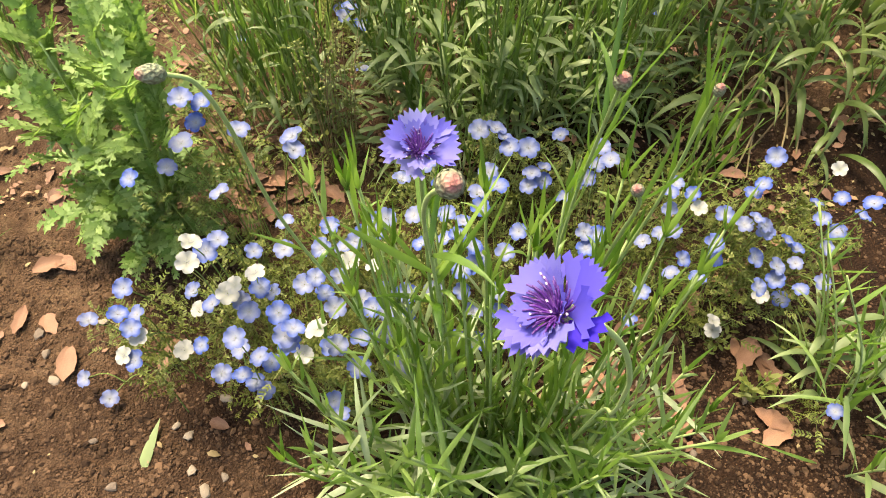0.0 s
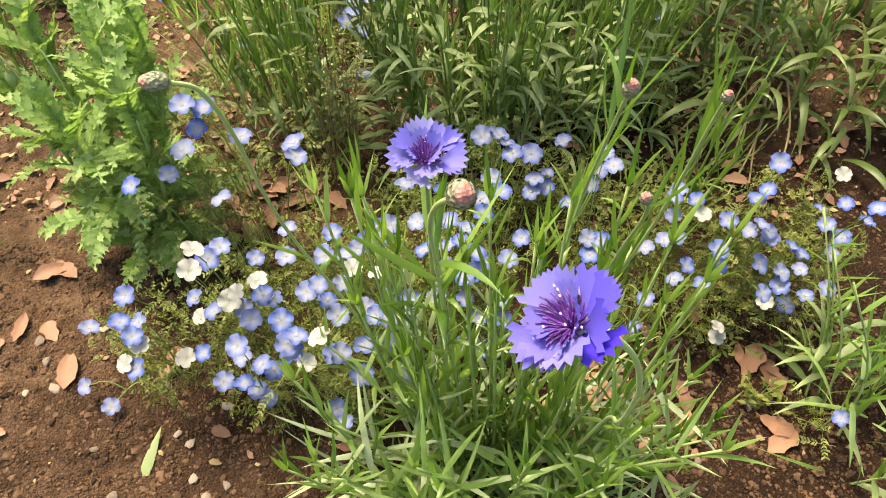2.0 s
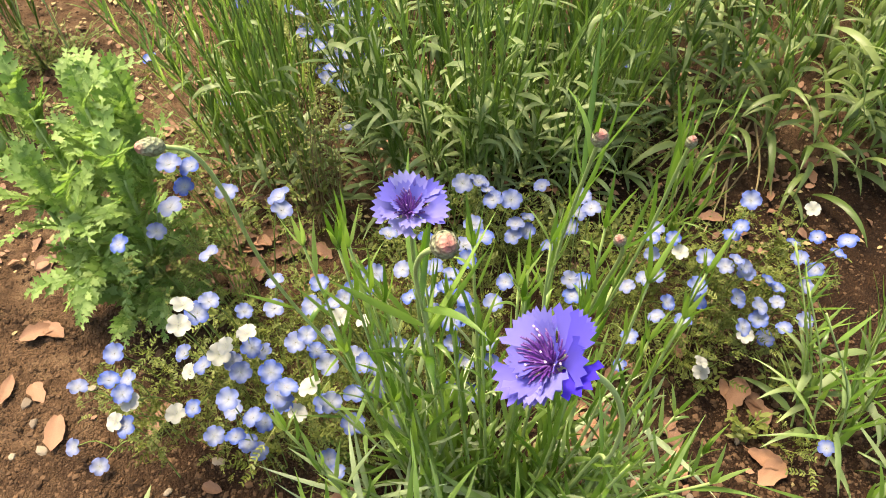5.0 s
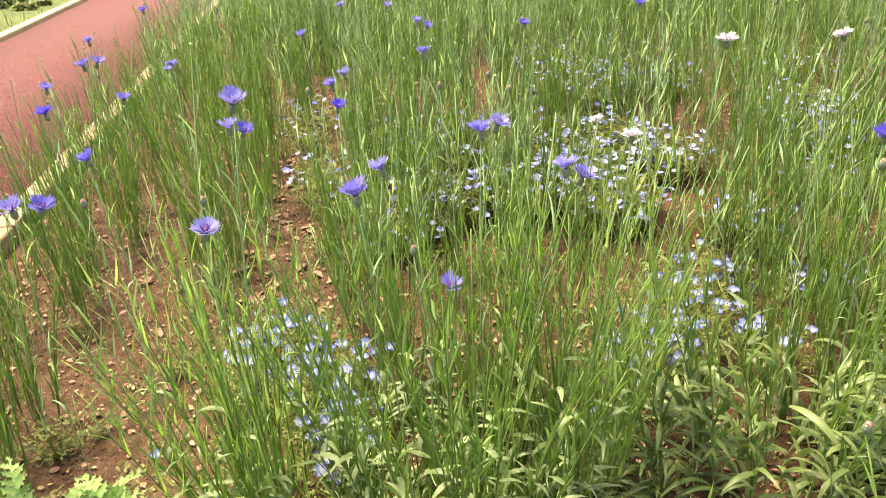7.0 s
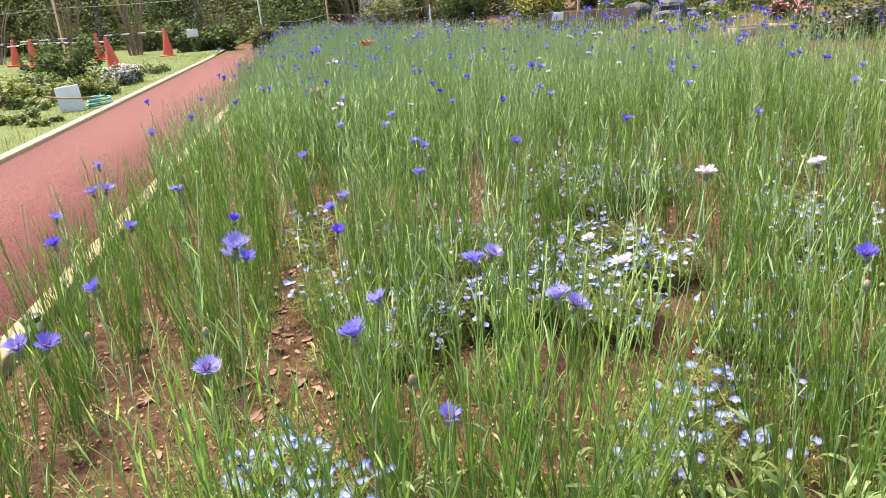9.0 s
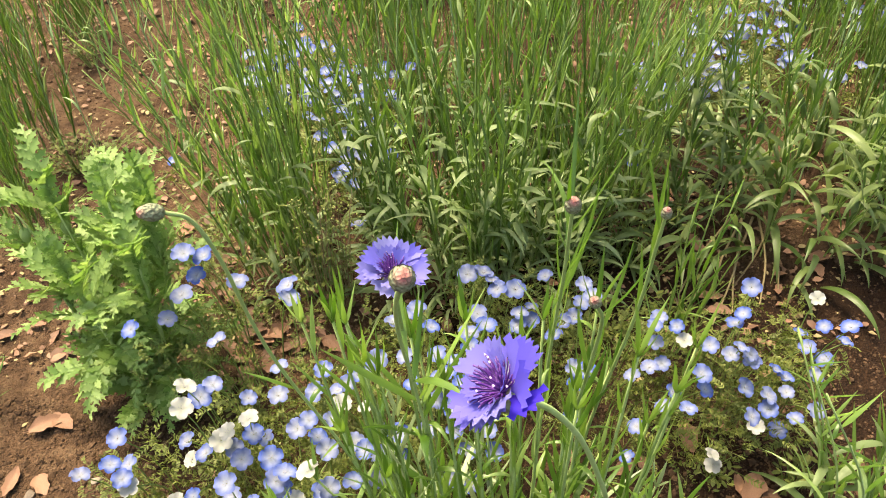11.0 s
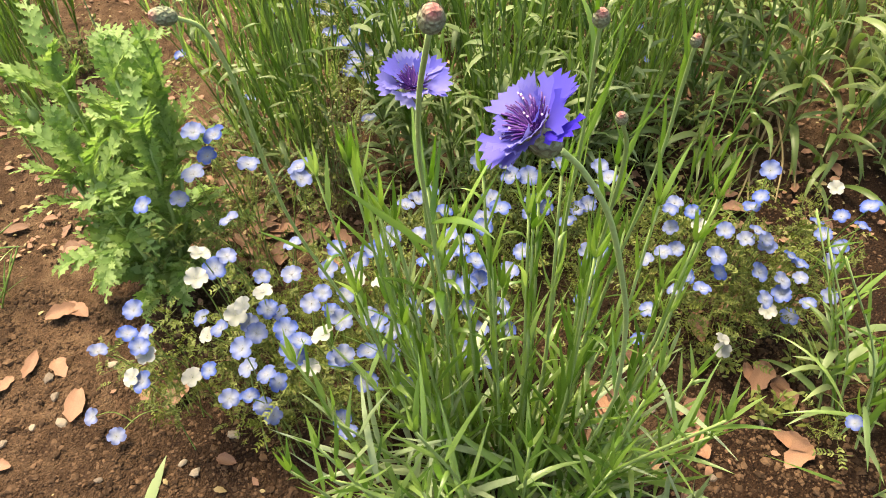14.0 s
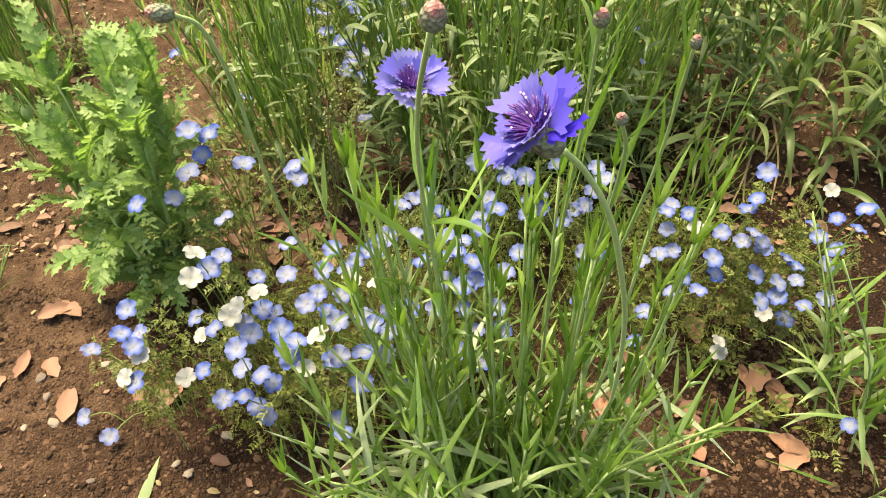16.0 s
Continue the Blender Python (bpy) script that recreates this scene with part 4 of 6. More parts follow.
nemophila([(0.265, 0.738, 0.22, 0), (0.229, 0.703, 0.22, 0), (0.204, 0.705, 0.22, 0), (0.346, 0.738, 0.22, 0), (0.37, 0.667, 0.22, 0), (0.258, 0.624, 0.22, 0), (0.294, 0.638, 0.22, 0), (0.222, 0.666, 0.22, 0), (0.207, 0.646, 0.22, 0), (0.245, 0.589, 0.22, 0), (0.343, 0.58, 0.22, 0), (0.208, 0.549, 0.16, 0), (0.216, 0.532, 0.16, 0)])
nemophila([(0.409, 0.773, 0.22, 0), (0.456, 0.809, 0.17, 0), (0.475, 0.816, 0.17, 0), (0.517, 0.808, 0.17, 0), (0.499, 0.787, 0.17, 0)])
nemophila([(0.297, 0.796, 0.22, 0), (0.311, 0.813, 0.21, 0), (0.328, 0.830, 0.20, 0), (0.343, 0.798, 0.20, 0), (0.401, 0.883, 0.20, 0), (0.422, 0.882, 0.20, 0), (0.431, 0.865, 0.20, 0), (0.436, 0.849, 0.20, 0), (0.459, 0.846, 0.20, 0), (0.503, 0.863, 0.20, 0), (0.404, 0.812, 0.20, 0), (0.389, 0.781, 0.20, 0), (0.461, 0.821, 0.18, 0), (0.478, 0.829, 0.18, 0)])
nemophila([(0.130, 0.576, 0.27, 0), (0.126, 0.585, 0.12, 0), (0.112, 0.582, 0.17, 0), (0.080, 0.601, 0.14, 0), (0.117, 0.599, 0.20, 0), (0.137, 0.588, 0.20, 0), (0.145, 0.590, 0.18, 0), (0.119, 0.586, 0.14, 0)])
nemophila([(0.263, 0.663, 0.24, 1), (0.214, 0.727, 0.23, 0), (0.278, 0.710, 0.26, 0), (0.255, 0.699, 0.25, 0), (0.268, 0.702, 0.25, 0), (0.242, 0.697, 0.24, 0), (0.236, 0.672, 0.24, 1), (0.277, 0.586, 0.15, 0), (0.273, 0.657, 0.20, 0), (0.247, 0.635, 0.22, 0), (0.266, 0.612, 0.18, 0), (0.293, 0.625, 0.20, 0), (0.271, 0.634, 0.19, 0)])
nemophila([(0.035, 0.634, 0.14, 1), (0.019, 0.608, 0.23, 1), (-0.000, 0.661, 0.24, 0), (0.015, 0.612, 0.24, 0), (-0.001, 0.630, 0.24, 0), (0.019, 0.628, 0.24, 0), (-0.078, 0.677, 0.15, 0), (-0.124, 0.657, 0.04, 0), (-0.005, 0.603, 0.20, 1), (0.007, 0.596, 0.20, 0), (-0.093, 0.631, 0.03, 0)])
nemophila([(0.058, 0.861, 0.31, 0), (0.080, 0.864, 0.30, 0), (0.067, 0.852, 0.28, 0), (0.107, 0.865, 0.25, 0), (0.054, 0.822, 0.28, 0), (0.029, 0.814, 0.25, 0), (0.009, 0.767, 0.29, 0), (0.094, 0.770, 0.25, 0), (0.174, 0.838, 0.26, 0), (0.176, 0.817, 0.26, 0)])
nemophila([(0.509, 0.708, 0.17, 0), (0.495, 0.676, 0.15, 0), (0.509, 0.726, 0.18, 0), (0.524, 0.720, 0.18, 0), (0.535, 0.767, 0.26, 0), (0.530, 0.787, 0.26, 0), (0.579, 0.712, 0.17, 0), (0.647, 0.682, 0.20, 0), (0.615, 0.638, 0.20, 0), (0.623, 0.689, 0.16, 0), (0.572, 0.660, 0.14, 0), (0.556, 0.633, 0.12, 0), (0.613, 0.752, 0.21, 0), (0.650, 0.740, 0.19, 1), (0.603, 0.721, 0.17, 0), (0.620, 0.724, 0.17, 0), (0.652, 0.674, 0.18, 0), (0.609, 0.677, 0.15, 0), (0.627, 0.772, 0.20, 0), (0.644, 0.755, 0.20, 0), (0.615, 0.742, 0.19, 0), (0.544, 0.827, 0.18, 0), (0.532, 0.814, 0.17, 0)])
nemophila([(0.354, 0.695, 0.24, 0), (0.368, 0.679, 0.24, 0), (0.341, 0.697, 0.23, 0), (0.362, 0.711, 0.24, 0), (0.314, 0.687, 0.24, 0), (0.384, 0.737, 0.23, 0), (0.408, 0.693, 0.20, 0), (0.390, 0.643, 0.20, 0), (0.356, 0.663, 0.22, 0), (0.339, 0.689, 0.20, 0), (0.428, 0.720, 0.20, 0), (0.378, 0.692, 0.20, 0), (0.394, 0.626, 0.18, 0), (0.364, 0.630, 0.18, 0), (0.309, 0.726, 0.24, 0), (0.323, 0.651, 0.20, 0), (0.367, 0.608, 0.15, 0), (0.354, 0.647, 0.20, 0)])
nemophila([(0.891, 1.367, 0.16, 0), (0.835, 1.355, 0.16, 0), (0.892, 1.389, 0.17, 0), (0.954, 1.397, 0.17, 0), (1.005, 1.435, 0.18, 0), (1.090, 1.487, 0.18, 0), (0.934, 1.434, 0.17, 0)])
nemophila([(0.773, 1.230, 0.13, 0), (0.737, 1.187, 0.12, 0), (0.723, 1.248, 0.14, 0), (0.827, 1.298, 0.15, 0)])
nemophila([(0.709, 0.683, 0.16, 0), (0.775, 0.702, 0.14, 0), (0.735, 0.662, 0.14, 0), (0.796, 0.658, 0.13, 0), (0.760, 0.661, 0.09, 0), (0.700, 0.643, 0.16, 0), (0.708, 0.731, 0.24, 0), (0.703, 0.733, 0.22, 0), (0.677, 0.728, 0.19, 0), (0.701, 0.705, 0.21, 0), (0.826, 0.768, 0.14, 0), (0.811, 0.730, 0.16, 0), (0.796, 0.672, 0.27, 0), (0.722, 0.753, 0.26, 0), (0.737, 0.674, 0.15, 0)])
nemophila([(0.767, 0.682, 0.14, 0), (0.721, 0.653, 0.12, 1), (0.766, 0.650, 0.13, 0), (0.722, 0.704, 0.18, 0), (0.855, 0.766, 0.15, 0), (0.830, 0.703, 0.20, 0), (0.828, 0.715, 0.15, 0), (0.719, 0.708, 0.19, 0), (0.696, 0.711, 0.19, 0), (0.763, 0.709, 0.15, 0), (0.766, 0.508, 0.10, 0), (0.667, 0.639, 0.09, 1), (0.672, 0.636, 0.07, 1), (0.855, 0.798, 0.17, 1), (0.806, 0.695, 0.15, 0)])


# ---- loose things on the soil ----
def fallen_leaf_mesh(seed):
    rnd = random.Random(seed)
    s, rows = Shape(), []
    for i in range(9):
        u = i / 8
        w = 0.5 * (0.02 + 0.98 * math.sin(math.pi * min(1, u * 0.93 + 0.05)) ** 0.8) * (0.5 + 0.12 * rnd.uniform(-1, 1))
        curl = 0.25 * math.sin(u * 4 + seed)
        row = []
        for v in (-1, -0.5, 0, 0.5, 1):
            row.append((u - 0.5, v * w, 0.06 + 0.42 * w * v * v * (1 + curl) + 0.09 * math.sin(3 * u + seed) + 0.02 * rnd.uniform(-1, 1)))
        rows.append(row)
    s.grid(rows)
    s.tube([(-0.5, 0, 0.05), (-0.68, 0.03, 0.02)], 0.014, 0.01, 3)
    return s.mesh("fallen_leaf", DEAD_LEAF)


FALLEN = [fallen_leaf_mesh(k) for k in range(7)]
rnd = random.Random(21)


def fallen_leaf(x, y, size=None):
    ob = new("fallen_leaf", rnd.choice(FALLEN))
    k = size or rnd.uniform(0.026, 0.05)
    ob.matrix_basis = pose(x, y, rough_ground(x, y) + 0.003, rnd.uniform(-12, 12), rnd.uniform(-12, 12), rnd.uniform(0, 360)) @ Matrix.Diagonal((k, k * rnd.uniform(0.8, 1.2), k, 1))
    return tagged(ob, "dry curled orange-brown leaf lying on the soil", "dead leaf", "fallen leaves")


for x, y in [(-0.206, 0.760), (-0.249, 0.770), (-0.168, 0.694), (-0.075, 0.698), (-0.029, 0.695), (0.044, 0.591), (-0.282, 0.738), (-0.245, 0.620), (-0.229, 0.860), (-0.207, 0.862), (-0.356, 1.049), (-0.299, 1.060), (-0.243, 0.984), (0.040, 0.941), (0.078, 0.972), (0.005, 1.172), (0.057, 1.012), (0.626, 0.552), (0.629, 0.582), (0.629, 0.594), (0.752, 0.600), (0.739, 0.535), (0.738, 0.517), (0.722, 0.636), (0.733, 0.627), (0.755, 0.616), (0.521, 0.643), (0.555, 0.631), (0.529, 0.617), (0.608, 0.685), (0.583, 0.679), (0.540, 0.600), (0.831, 1.076), (0.830, 1.095), (0.935, 1.075), (0.804, 0.955), (0.809, 0.923), (1.021, 1.012), (1.010, 0.993), (0.836, 0.793), (0.208, 0.555), (0.134, 0.689), (0.680, 0.713), (0.089, 0.940)]:
    fallen_leaf(x, y)
for x, y in [(-0.337, 2.220), (-0.214, 2.167), (0.035, 1.887), (0.113, 1.859), (0.198, 1.950), (-0.181, 2.001), (0.043, 2.191), (0.105, 2.277), (0.458, 3.338), (0.531, 3.970), (0.405, 3.318), (-0.153, 1.681), (-0.232, 1.937), (0.086, 1.840), (0.028, 2.050), (0.068, 2.106), (-0.319, 2.230), (-0.035, 2.236), (0.322, 2.526), (0.031, 2.599), (-0.078, 1.277), (-0.087, 1.264), (0.077, 0.983), (0.103, 0.995), (0.150, 0.954), (0.375, 0.964), (0.047, 1.022)]:
    fallen_leaf(x, y)
for x, y in [(0.515, 0.635), (0.537, 0.625), (0.558, 0.619), (0.518, 0.595), (0.538, 0.586), (0.5, 0.565), (0.625, 0.544), (0.585, 0.474), (0.556, 0.6), (0.63, 0.571)]:
    fallen_leaf(x, y, rnd.uniform(0.03, 0.042))
for _ in range(70):
    fallen_leaf(rnd.uniform(-0.1, 0.3), rnd.uniform(1.5, 3.6), rnd.uniform(0.03, 0.055))
for _ in range(26):
    fallen_leaf(rnd.uniform(-0.02, 0.2), rnd.uniform(0.88, 1.12), rnd.uniform(0.03, 0.05))


def stone_mesh_of(name, seed, mat):
    rnd = random.Random(seed)
    s = Shape()
    s.lathe([(0.05, -0.5), (0.75, -0.35), (1.0, 0.05), (0.8, 0.42), (0.35, 0.6), (0.02, 0.63)], 8, 0, 0.22, seed)
    s.v = [(x * rnd.uniform(0.8, 1.2), (y * 0.8 + 0.1 * z) * rnd.uniform(0.8, 1.2), z) for x, y, z in s.v]
    return s.mesh(name, mat, False)


PEBBLES = [stone_mesh_of("pebble", k, PEBBLE) for k in range(5)]
for x, y in [(-0.185, 0.676), (-0.113, 0.584), (0.576, 0.532), (0.549, 0.535), (0.714, 0.565), (-0.221, 0.672), (0.005, 0.581), (-0.203, 0.716), (-0.255, 0.652), (-0.011, 0.594), (0.049, 0.625), (0.630, 0.505), (0.534, 0.551), (0.054, 0.525), (0.012, 0.538), (-0.083, 0.526), (0.031, 0.511), (-0.132, 0.756), (-0.220, 0.748), (0.583, 0.599)]:
    ob = new("pebble", rnd.choice(PEBBLES))
    k = rnd.uniform(0.005, 0.0095)
    ob.matrix_basis = pose(x, y, rough_ground(x, y) + 0.15 * k, 0, 0, rnd.uniform(0, 360)) @ Matrix.Diagonal((k, k, k * 0.8, 1))
    tagged(ob, "small rounded pale pebble half sunk in soil", "pebble", "pebbles")

# crumbs of soil, too many to count
rng = np.random.RandomState(8)
for kind in range(4):
    r3 = random.Random(kind + 60)
    clod = Shape()
    clod.lathe([(0.75, -0.35), (0.95, 0.1), (0.55, 0.5)], 5, 0, 0.3, kind)
    clod.v = [(x * r3.uniform(0.6, 1.3), y * r3.uniform(0.6, 1.3), z * r3.uniform(0.6, 1.3)) for x, y, z in clod.v]
    tri = [t for f in clod.f for t in ((f[0], f[1], f[2]), (f[0], f[2], f[3]))]
    k = len(clod.v)
    tri += [(k - 5, k - 4, k - 3), (k - 5, k - 3, k - 2), (k - 5, k - 2, k - 1)]
    n = 21000
    pos = np.stack([rng.uniform(-0.75, 1.5, n), 0.25 + 2.1 * rng.random(n) ** 1.3, np.zeros(n)], 1)
    pos[12000:, :2] = np.stack([rng.uniform(-0.8, 0.6, 9000), rng.uniform(0.95, 3.2, 9000)], 1)
    pos[:6500, :2] = np.stack([rng.uniform(-0.5, 0.25, 6500), rng.uniform(0.42, 0.92, 6500)], 1)
    pos[6500:9500, :2] = np.stack([rng.uniform(0.45, 0.9, 3000), rng.uniform(0.42, 0.78, 3000)], 1)
    pos[9500:12000, :2] = np.stack([rng.uniform(0.7, 1.45, 2500), rng.uniform(0.55, 1.2, 2500)], 1)
    pos[:, 2] = [rough_ground(x, y) for x, y, _ in pos]
    m = turns(rng, pos, rng.uniform(0, 6.283, n), rng.uniform(-0.5, 0.5, n), rng.uniform(-0.5, 0.5, n), 0.0008 + 0.0024 * rng.random(n) ** 3 + 0.005 * rng.random(n) ** 24)
    me = scatter("soil_crumbs", clod.v, tri, CLOD, m)
    me.polygons.foreach_set("use_smooth", np.zeros(len(me.polygons), bool))
    tagged(part("soil_crumbs", me, None), "loose crumbs and clods of brown soil", "soil", kind="stuff")

# scraps of dead leaf and straw between the plants
scrap_v = [(0, 0, 0), (0.35, 0.3, 0.16), (0.4, -0.26, 0.1), (0.8, 0.2, 0.05), (0.75, -0.2, 0.2), (1, 0, 0.08)]
scrap_f = [(0, 2, 1), (1, 2, 4), (1, 4, 3), (3, 4, 5)]
for mat, n, small, large, label in ((DEAD_LEAF, 5000, 0.005, 0.026, "scraps of dry brown leaves on the soil"), (STRAW, 5600, 0.004, 0.018, "bits of pale straw on the soil")):
    pos = np.stack([rng.uniform(-0.82, 0.75, n), 0.98 + 3.6 * rng.random(n) ** 1.4, np.full(n, 0.004)], 1)
    pos[: n // 3, 0] = rng.uniform(0.7, 2.4, n // 3)
    pos[: n // 90, :2] = np.stack([rng.uniform(-0.5, 1.0, n // 90), rng.uniform(0.5, 1.0, n // 90)], 1)
    pos[-(n // 16) :, :2] = np.stack([rng.uniform(0.5, 1.5, n // 16), rng.uniform(0.84, 1.3, n // 16)], 1)
    pos[:, 2] += [rough_ground(x, y) for x, y, _ in pos]
    me = scatter("leaf_litter", scrap_v, scrap_f, mat, turns(rng, pos, rng.uniform(0, 6.283, n), rng.uniform(-0.3, 0.3, n), rng.uniform(-0.5, 0.5, n), small + (large - small) * rng.random(n) ** 2))
    tagged(part("leaf_litter", me, None), label, "leaf litter", kind="stuff")

# the single broad blade leaning out of the soil
blade = Shape()
blade.blade((0, 0, 0), radians(70), 0.35, 0.075, 0.014, 0.2, 7, 0.3, 0, 0.8)
lone = part("plant_shoot", blade, GREY_LEAF, None, "", pose(-0.055, 0.535, 0.0))
tagged(lone, "single grey-green leaf blade lying on the soil", "leaf")


# ---- small weeds ----
herb_v = [(0, 0, 0), (0.35, 0.16, 0.03), (0.35, -0.16, 0.03), (0.75, 0.17, 0.05), (0.75, -0.17, 0.05), (1, 0, 0.0)]
herb_f = [(0, 2, 1), (1, 2, 4), (1, 4, 3), (3, 4, 5)]


def weed(x, y, radius, height, stems, label, seed, flowery=False):
    rng, rnd = np.random.RandomState(seed), random.Random(seed)
    plant = thing("weed", label, "weed", (x, y, rough_ground(x, y)), "small weeds")
    s, tops = Shape(), []
    for i in range(stems):
        a, r = rnd.uniform(0, 6.283), radius * rnd.uniform(0.3, 1)
        tip = Vector((r * math.cos(a), r * math.sin(a), height * rnd.uniform(0.5, 1)))
        line = glide([(0.15 * tip.x, 0.15 * tip.y, -0.004), tip * 0.5 + Vector((0, 0, 0.12 * height)), tip], 4)
        s.tube(line, 0.0009, 0.0005, 3)
        tops.append(line)
    tagged(part("stem_tangle", s, STRAW if flowery else STEM, plant), kind="stuff")
    pos = np.array([tuple(l[rng.randint(1, len(l))] + Vector(rng.normal(0, 0.006, 3))) for l in tops for _ in range(9)])
    n = len(pos)
    m = turns(rng, pos, rng.uniform(0, 6.283, n), rng.uniform(-0.2, 0.8, n), rng.uniform(-0.5, 0.5, n), rng.uniform(0.007, 0.017, n))
    part("foliage", scatter("foliage", herb_v, herb_f, HERB, m), None, plant, "tiny yellowish green leaves")
    if flowery:
        pos = np.array([tuple(l[-rng.randint(1, 4)] + Vector(rng.normal(0, 0.009, 3))) for l in tops for _ in range(7)])
        n = len(pos)
        m = turns(rng, pos, rng.uniform(0, 6.283, n), rng.uniform(-1, 1, n), rng.uniform(-1, 1, n), rng.uniform(0.0016, 0.0028, n))
        seed_v, seed_f = [(1, 0, 0), (-1, 0, 0), (0, 1, 0), (0, -1, 0), (0, 0, 1), (0, 0, -1)], [(0, 2, 4), (2, 1, 4), (1, 3, 4), (3, 0, 4), (2, 0, 5), (1, 2, 5), (3, 1, 5), (0, 3, 5)]
        tagged(part("seed_spray", scatter("seed_spray", seed_v, seed_f, SEED, m), None, plant, "tiny pale yellow seed pods"), kind="stuff")
    return plant


for i, (x, y, r, h, k) in enumerate([(0.19, 1.0, 0.07, 0.26, 12), (0.22, 1.03, 0.06, 0.3, 12), (0.62, 0.9, 0.1, 0.06, 16), (0.74, 0.93, 0.12, 0.05, 18), (0.3, 0.93, 0.1, 0.05, 16), (0.03, 1.05, 0.1, 0.12, 14), (0.55, 0.93, 0.08, 0.07, 14), (0.72, 0.57, 0.04, 0.05, 8), (0.78, 0.62, 0.05, 0.07, 10), (0.69, 0.66, 0.04, 0.03, 8), (0.17, 0.85, 0.1, 0.07, 16), (-0.02, 1.22, 0.12, 0.1, 16), (0.08, 0.82, 0.06, 0.16, 12), (0.1, 1.25, 0.14, 0.1, 18), (-0.1, 1.1, 0.08, 0.07, 12), (0.3, 0.8, 0.08, 0.07, 12), (-0.2, 1.3, 0.12, 0.06, 16), (-0.35, 1.5, 0.12, 0.07, 14), (0.05, 1.55, 0.13, 0.1, 18), (-0.15, 1.75, 0.13, 0.08, 16), (0.15, 1.85, 0.12, 0.1, 16), (-0.05, 1.15, 0.1, 0.1, 14), (0.7, 1.05, 0.12, 0.12, 20), (0.8, 1.15, 0.12, 0.12, 20), (0.6, 1.02, 0.1, 0.08, 16)]):
    weed(x, y, r, h, k, "small branching weed with tiny yellowish leaves", 40 + i, i < 2)
for i in range(46):
    x, y = rnd.uniform(-0.7, 0.75), 1.3 + 2.3 * rnd.random() ** 1.3
    weed(x, y, rnd.uniform(0.05, 0.13), rnd.uniform(0.04, 0.13), 14, "low straggling weed with tiny yellowish leaves", 90 + i)
clump("grass_tuft", "thin tuft of grass on bare soil", (-0.42, 0.95, 0), 10, 0.15, 0.12, 14, NARROW, 60, 0.04, (0, 0), (0.09, 0.003), 5, "grass tufts", low=0.5, high=0.8)
clump("grass_tuft", "thin tuft of grass on bare soil", (-0.36, 0.88, 0), 6, 0.12, 0.1, 8, NARROW, 61, 0.03, (0, 0), (0.08, 0.003), 5, "grass tufts", low=0.4, high=0.7)

# bare woody roots and twigs under the leafy clump
for i, (a, b) in enumerate((((0.79, 0.9), (0.90, 1.08)), ((0.83, 0.92), (0.92, 1.08)), ((0.85, 0.97), (0.95, 1.08)), ((0.76, 0.97), (0.9, 1.1)), ((0.88, 0.93), (0.93, 1.08)), ((0.81, 0.95), (0.91, 1.09)), ((0.92, 0.95), (0.94, 1.08)))):
    s = Shape()
    s.tube(glide([(*a, 0.008), ((a[0] + b[0]) / 2 + 0.012 * (-1) ** i, (a[1] + b[1]) / 2, 0.03), (*b, 0.06)], 5), 0.0013, 0.0024, 5)
    tagged(part("twig", s, STRAW), "bare dry twig leaning over the soil", "twig", "dry twigs")


# ---- the bed behind: plants of a few kinds, repeated ----
def field_plant(seed, stems, height, fan):
    rnd = random.Random(seed)
    plant = thing("cornflower_plant", "slender cornflower plant of thin upright green stems", "flower plant", (0, 0, 0), "cornflowers of the bed")
    for i in range(stems):
        s = Shape()
        a, r = rnd.uniform(0, 6.283), 0.05 * math.sqrt(rnd.random())
        b = Vector((r * math.cos(a), r * math.sin(a), -0.01))
        h = height * rnd.uniform(0.6, 1.1)
        f = fan * rnd.uniform(0.2, 1.0)
        tip = b + Vector((math.cos(a) * f, math.sin(a) * f, h))
        leafy_stem(s, glide([b, b.lerp(tip, 0.5) - Vector((0.15 * (tip.x - b.x), 0.15 * (tip.y - b.y), 0)), tip], 3), rnd, 16, 0.095, 0.0054, sides=3, lift=0.8, seg=3, bend=0.5, r0=0.0017, rise=0.45)
        part("stem", s, [STEM, BED_LEAF], plant)
    return plant


KINDS = [field_plant(100 + k, 11 + k % 4, (0.5, 0.56, 0.62, 0.66, 0.54, 0.6)[k], (0.07, 0.1, 0.08, 0.1, 0.12, 0.09)[k]) for k in range(6)]
rnd = random.Random(77)
placed = [(0.46, 1.08), (0.13, 1.11), (1.03, 1.13), (1.38, 1.1), (0.66, 1.22)]


def free(x, y):
    """Whether a plant may stand here: outside the leaf-strewn strips, bare patches and nemophila carpets."""
    strip = 0.06 + 0.11 * max(0.0, y - 1.7)
    if abs(x - strip) < 0.1 and 1.3 < y < 4.6:
        return False
    if (x + 0.12) ** 2 + (y - 1.33) ** 2 < 0.055 or (-0.42 < x < -0.22 and 1.8 < y < 2.6) or (x + 0.27) ** 2 + (y - 1.66) ** 2 < 0.018:
        return False
    if (x - 0.95) ** 2 / 0.08 + (y - 1.5) ** 2 / 0.035 < 1:
        return False
    if (x - 1.25) ** 2 / 0.16 + (y - 2.9) ** 2 / 0.9 < 1 and rnd.random() < 0.8:
        return False
    if (x - 1.78) ** 2 / 0.12 + (y - 4.0) ** 2 / 0.3 < 1 and rnd.random() < 0.7:
        return False
    if (x - 2.3) ** 2 / 0.14 + (y - 2.85) ** 2 / 0.3 < 1 and rnd.random() < 0.92:
        return False
    return True


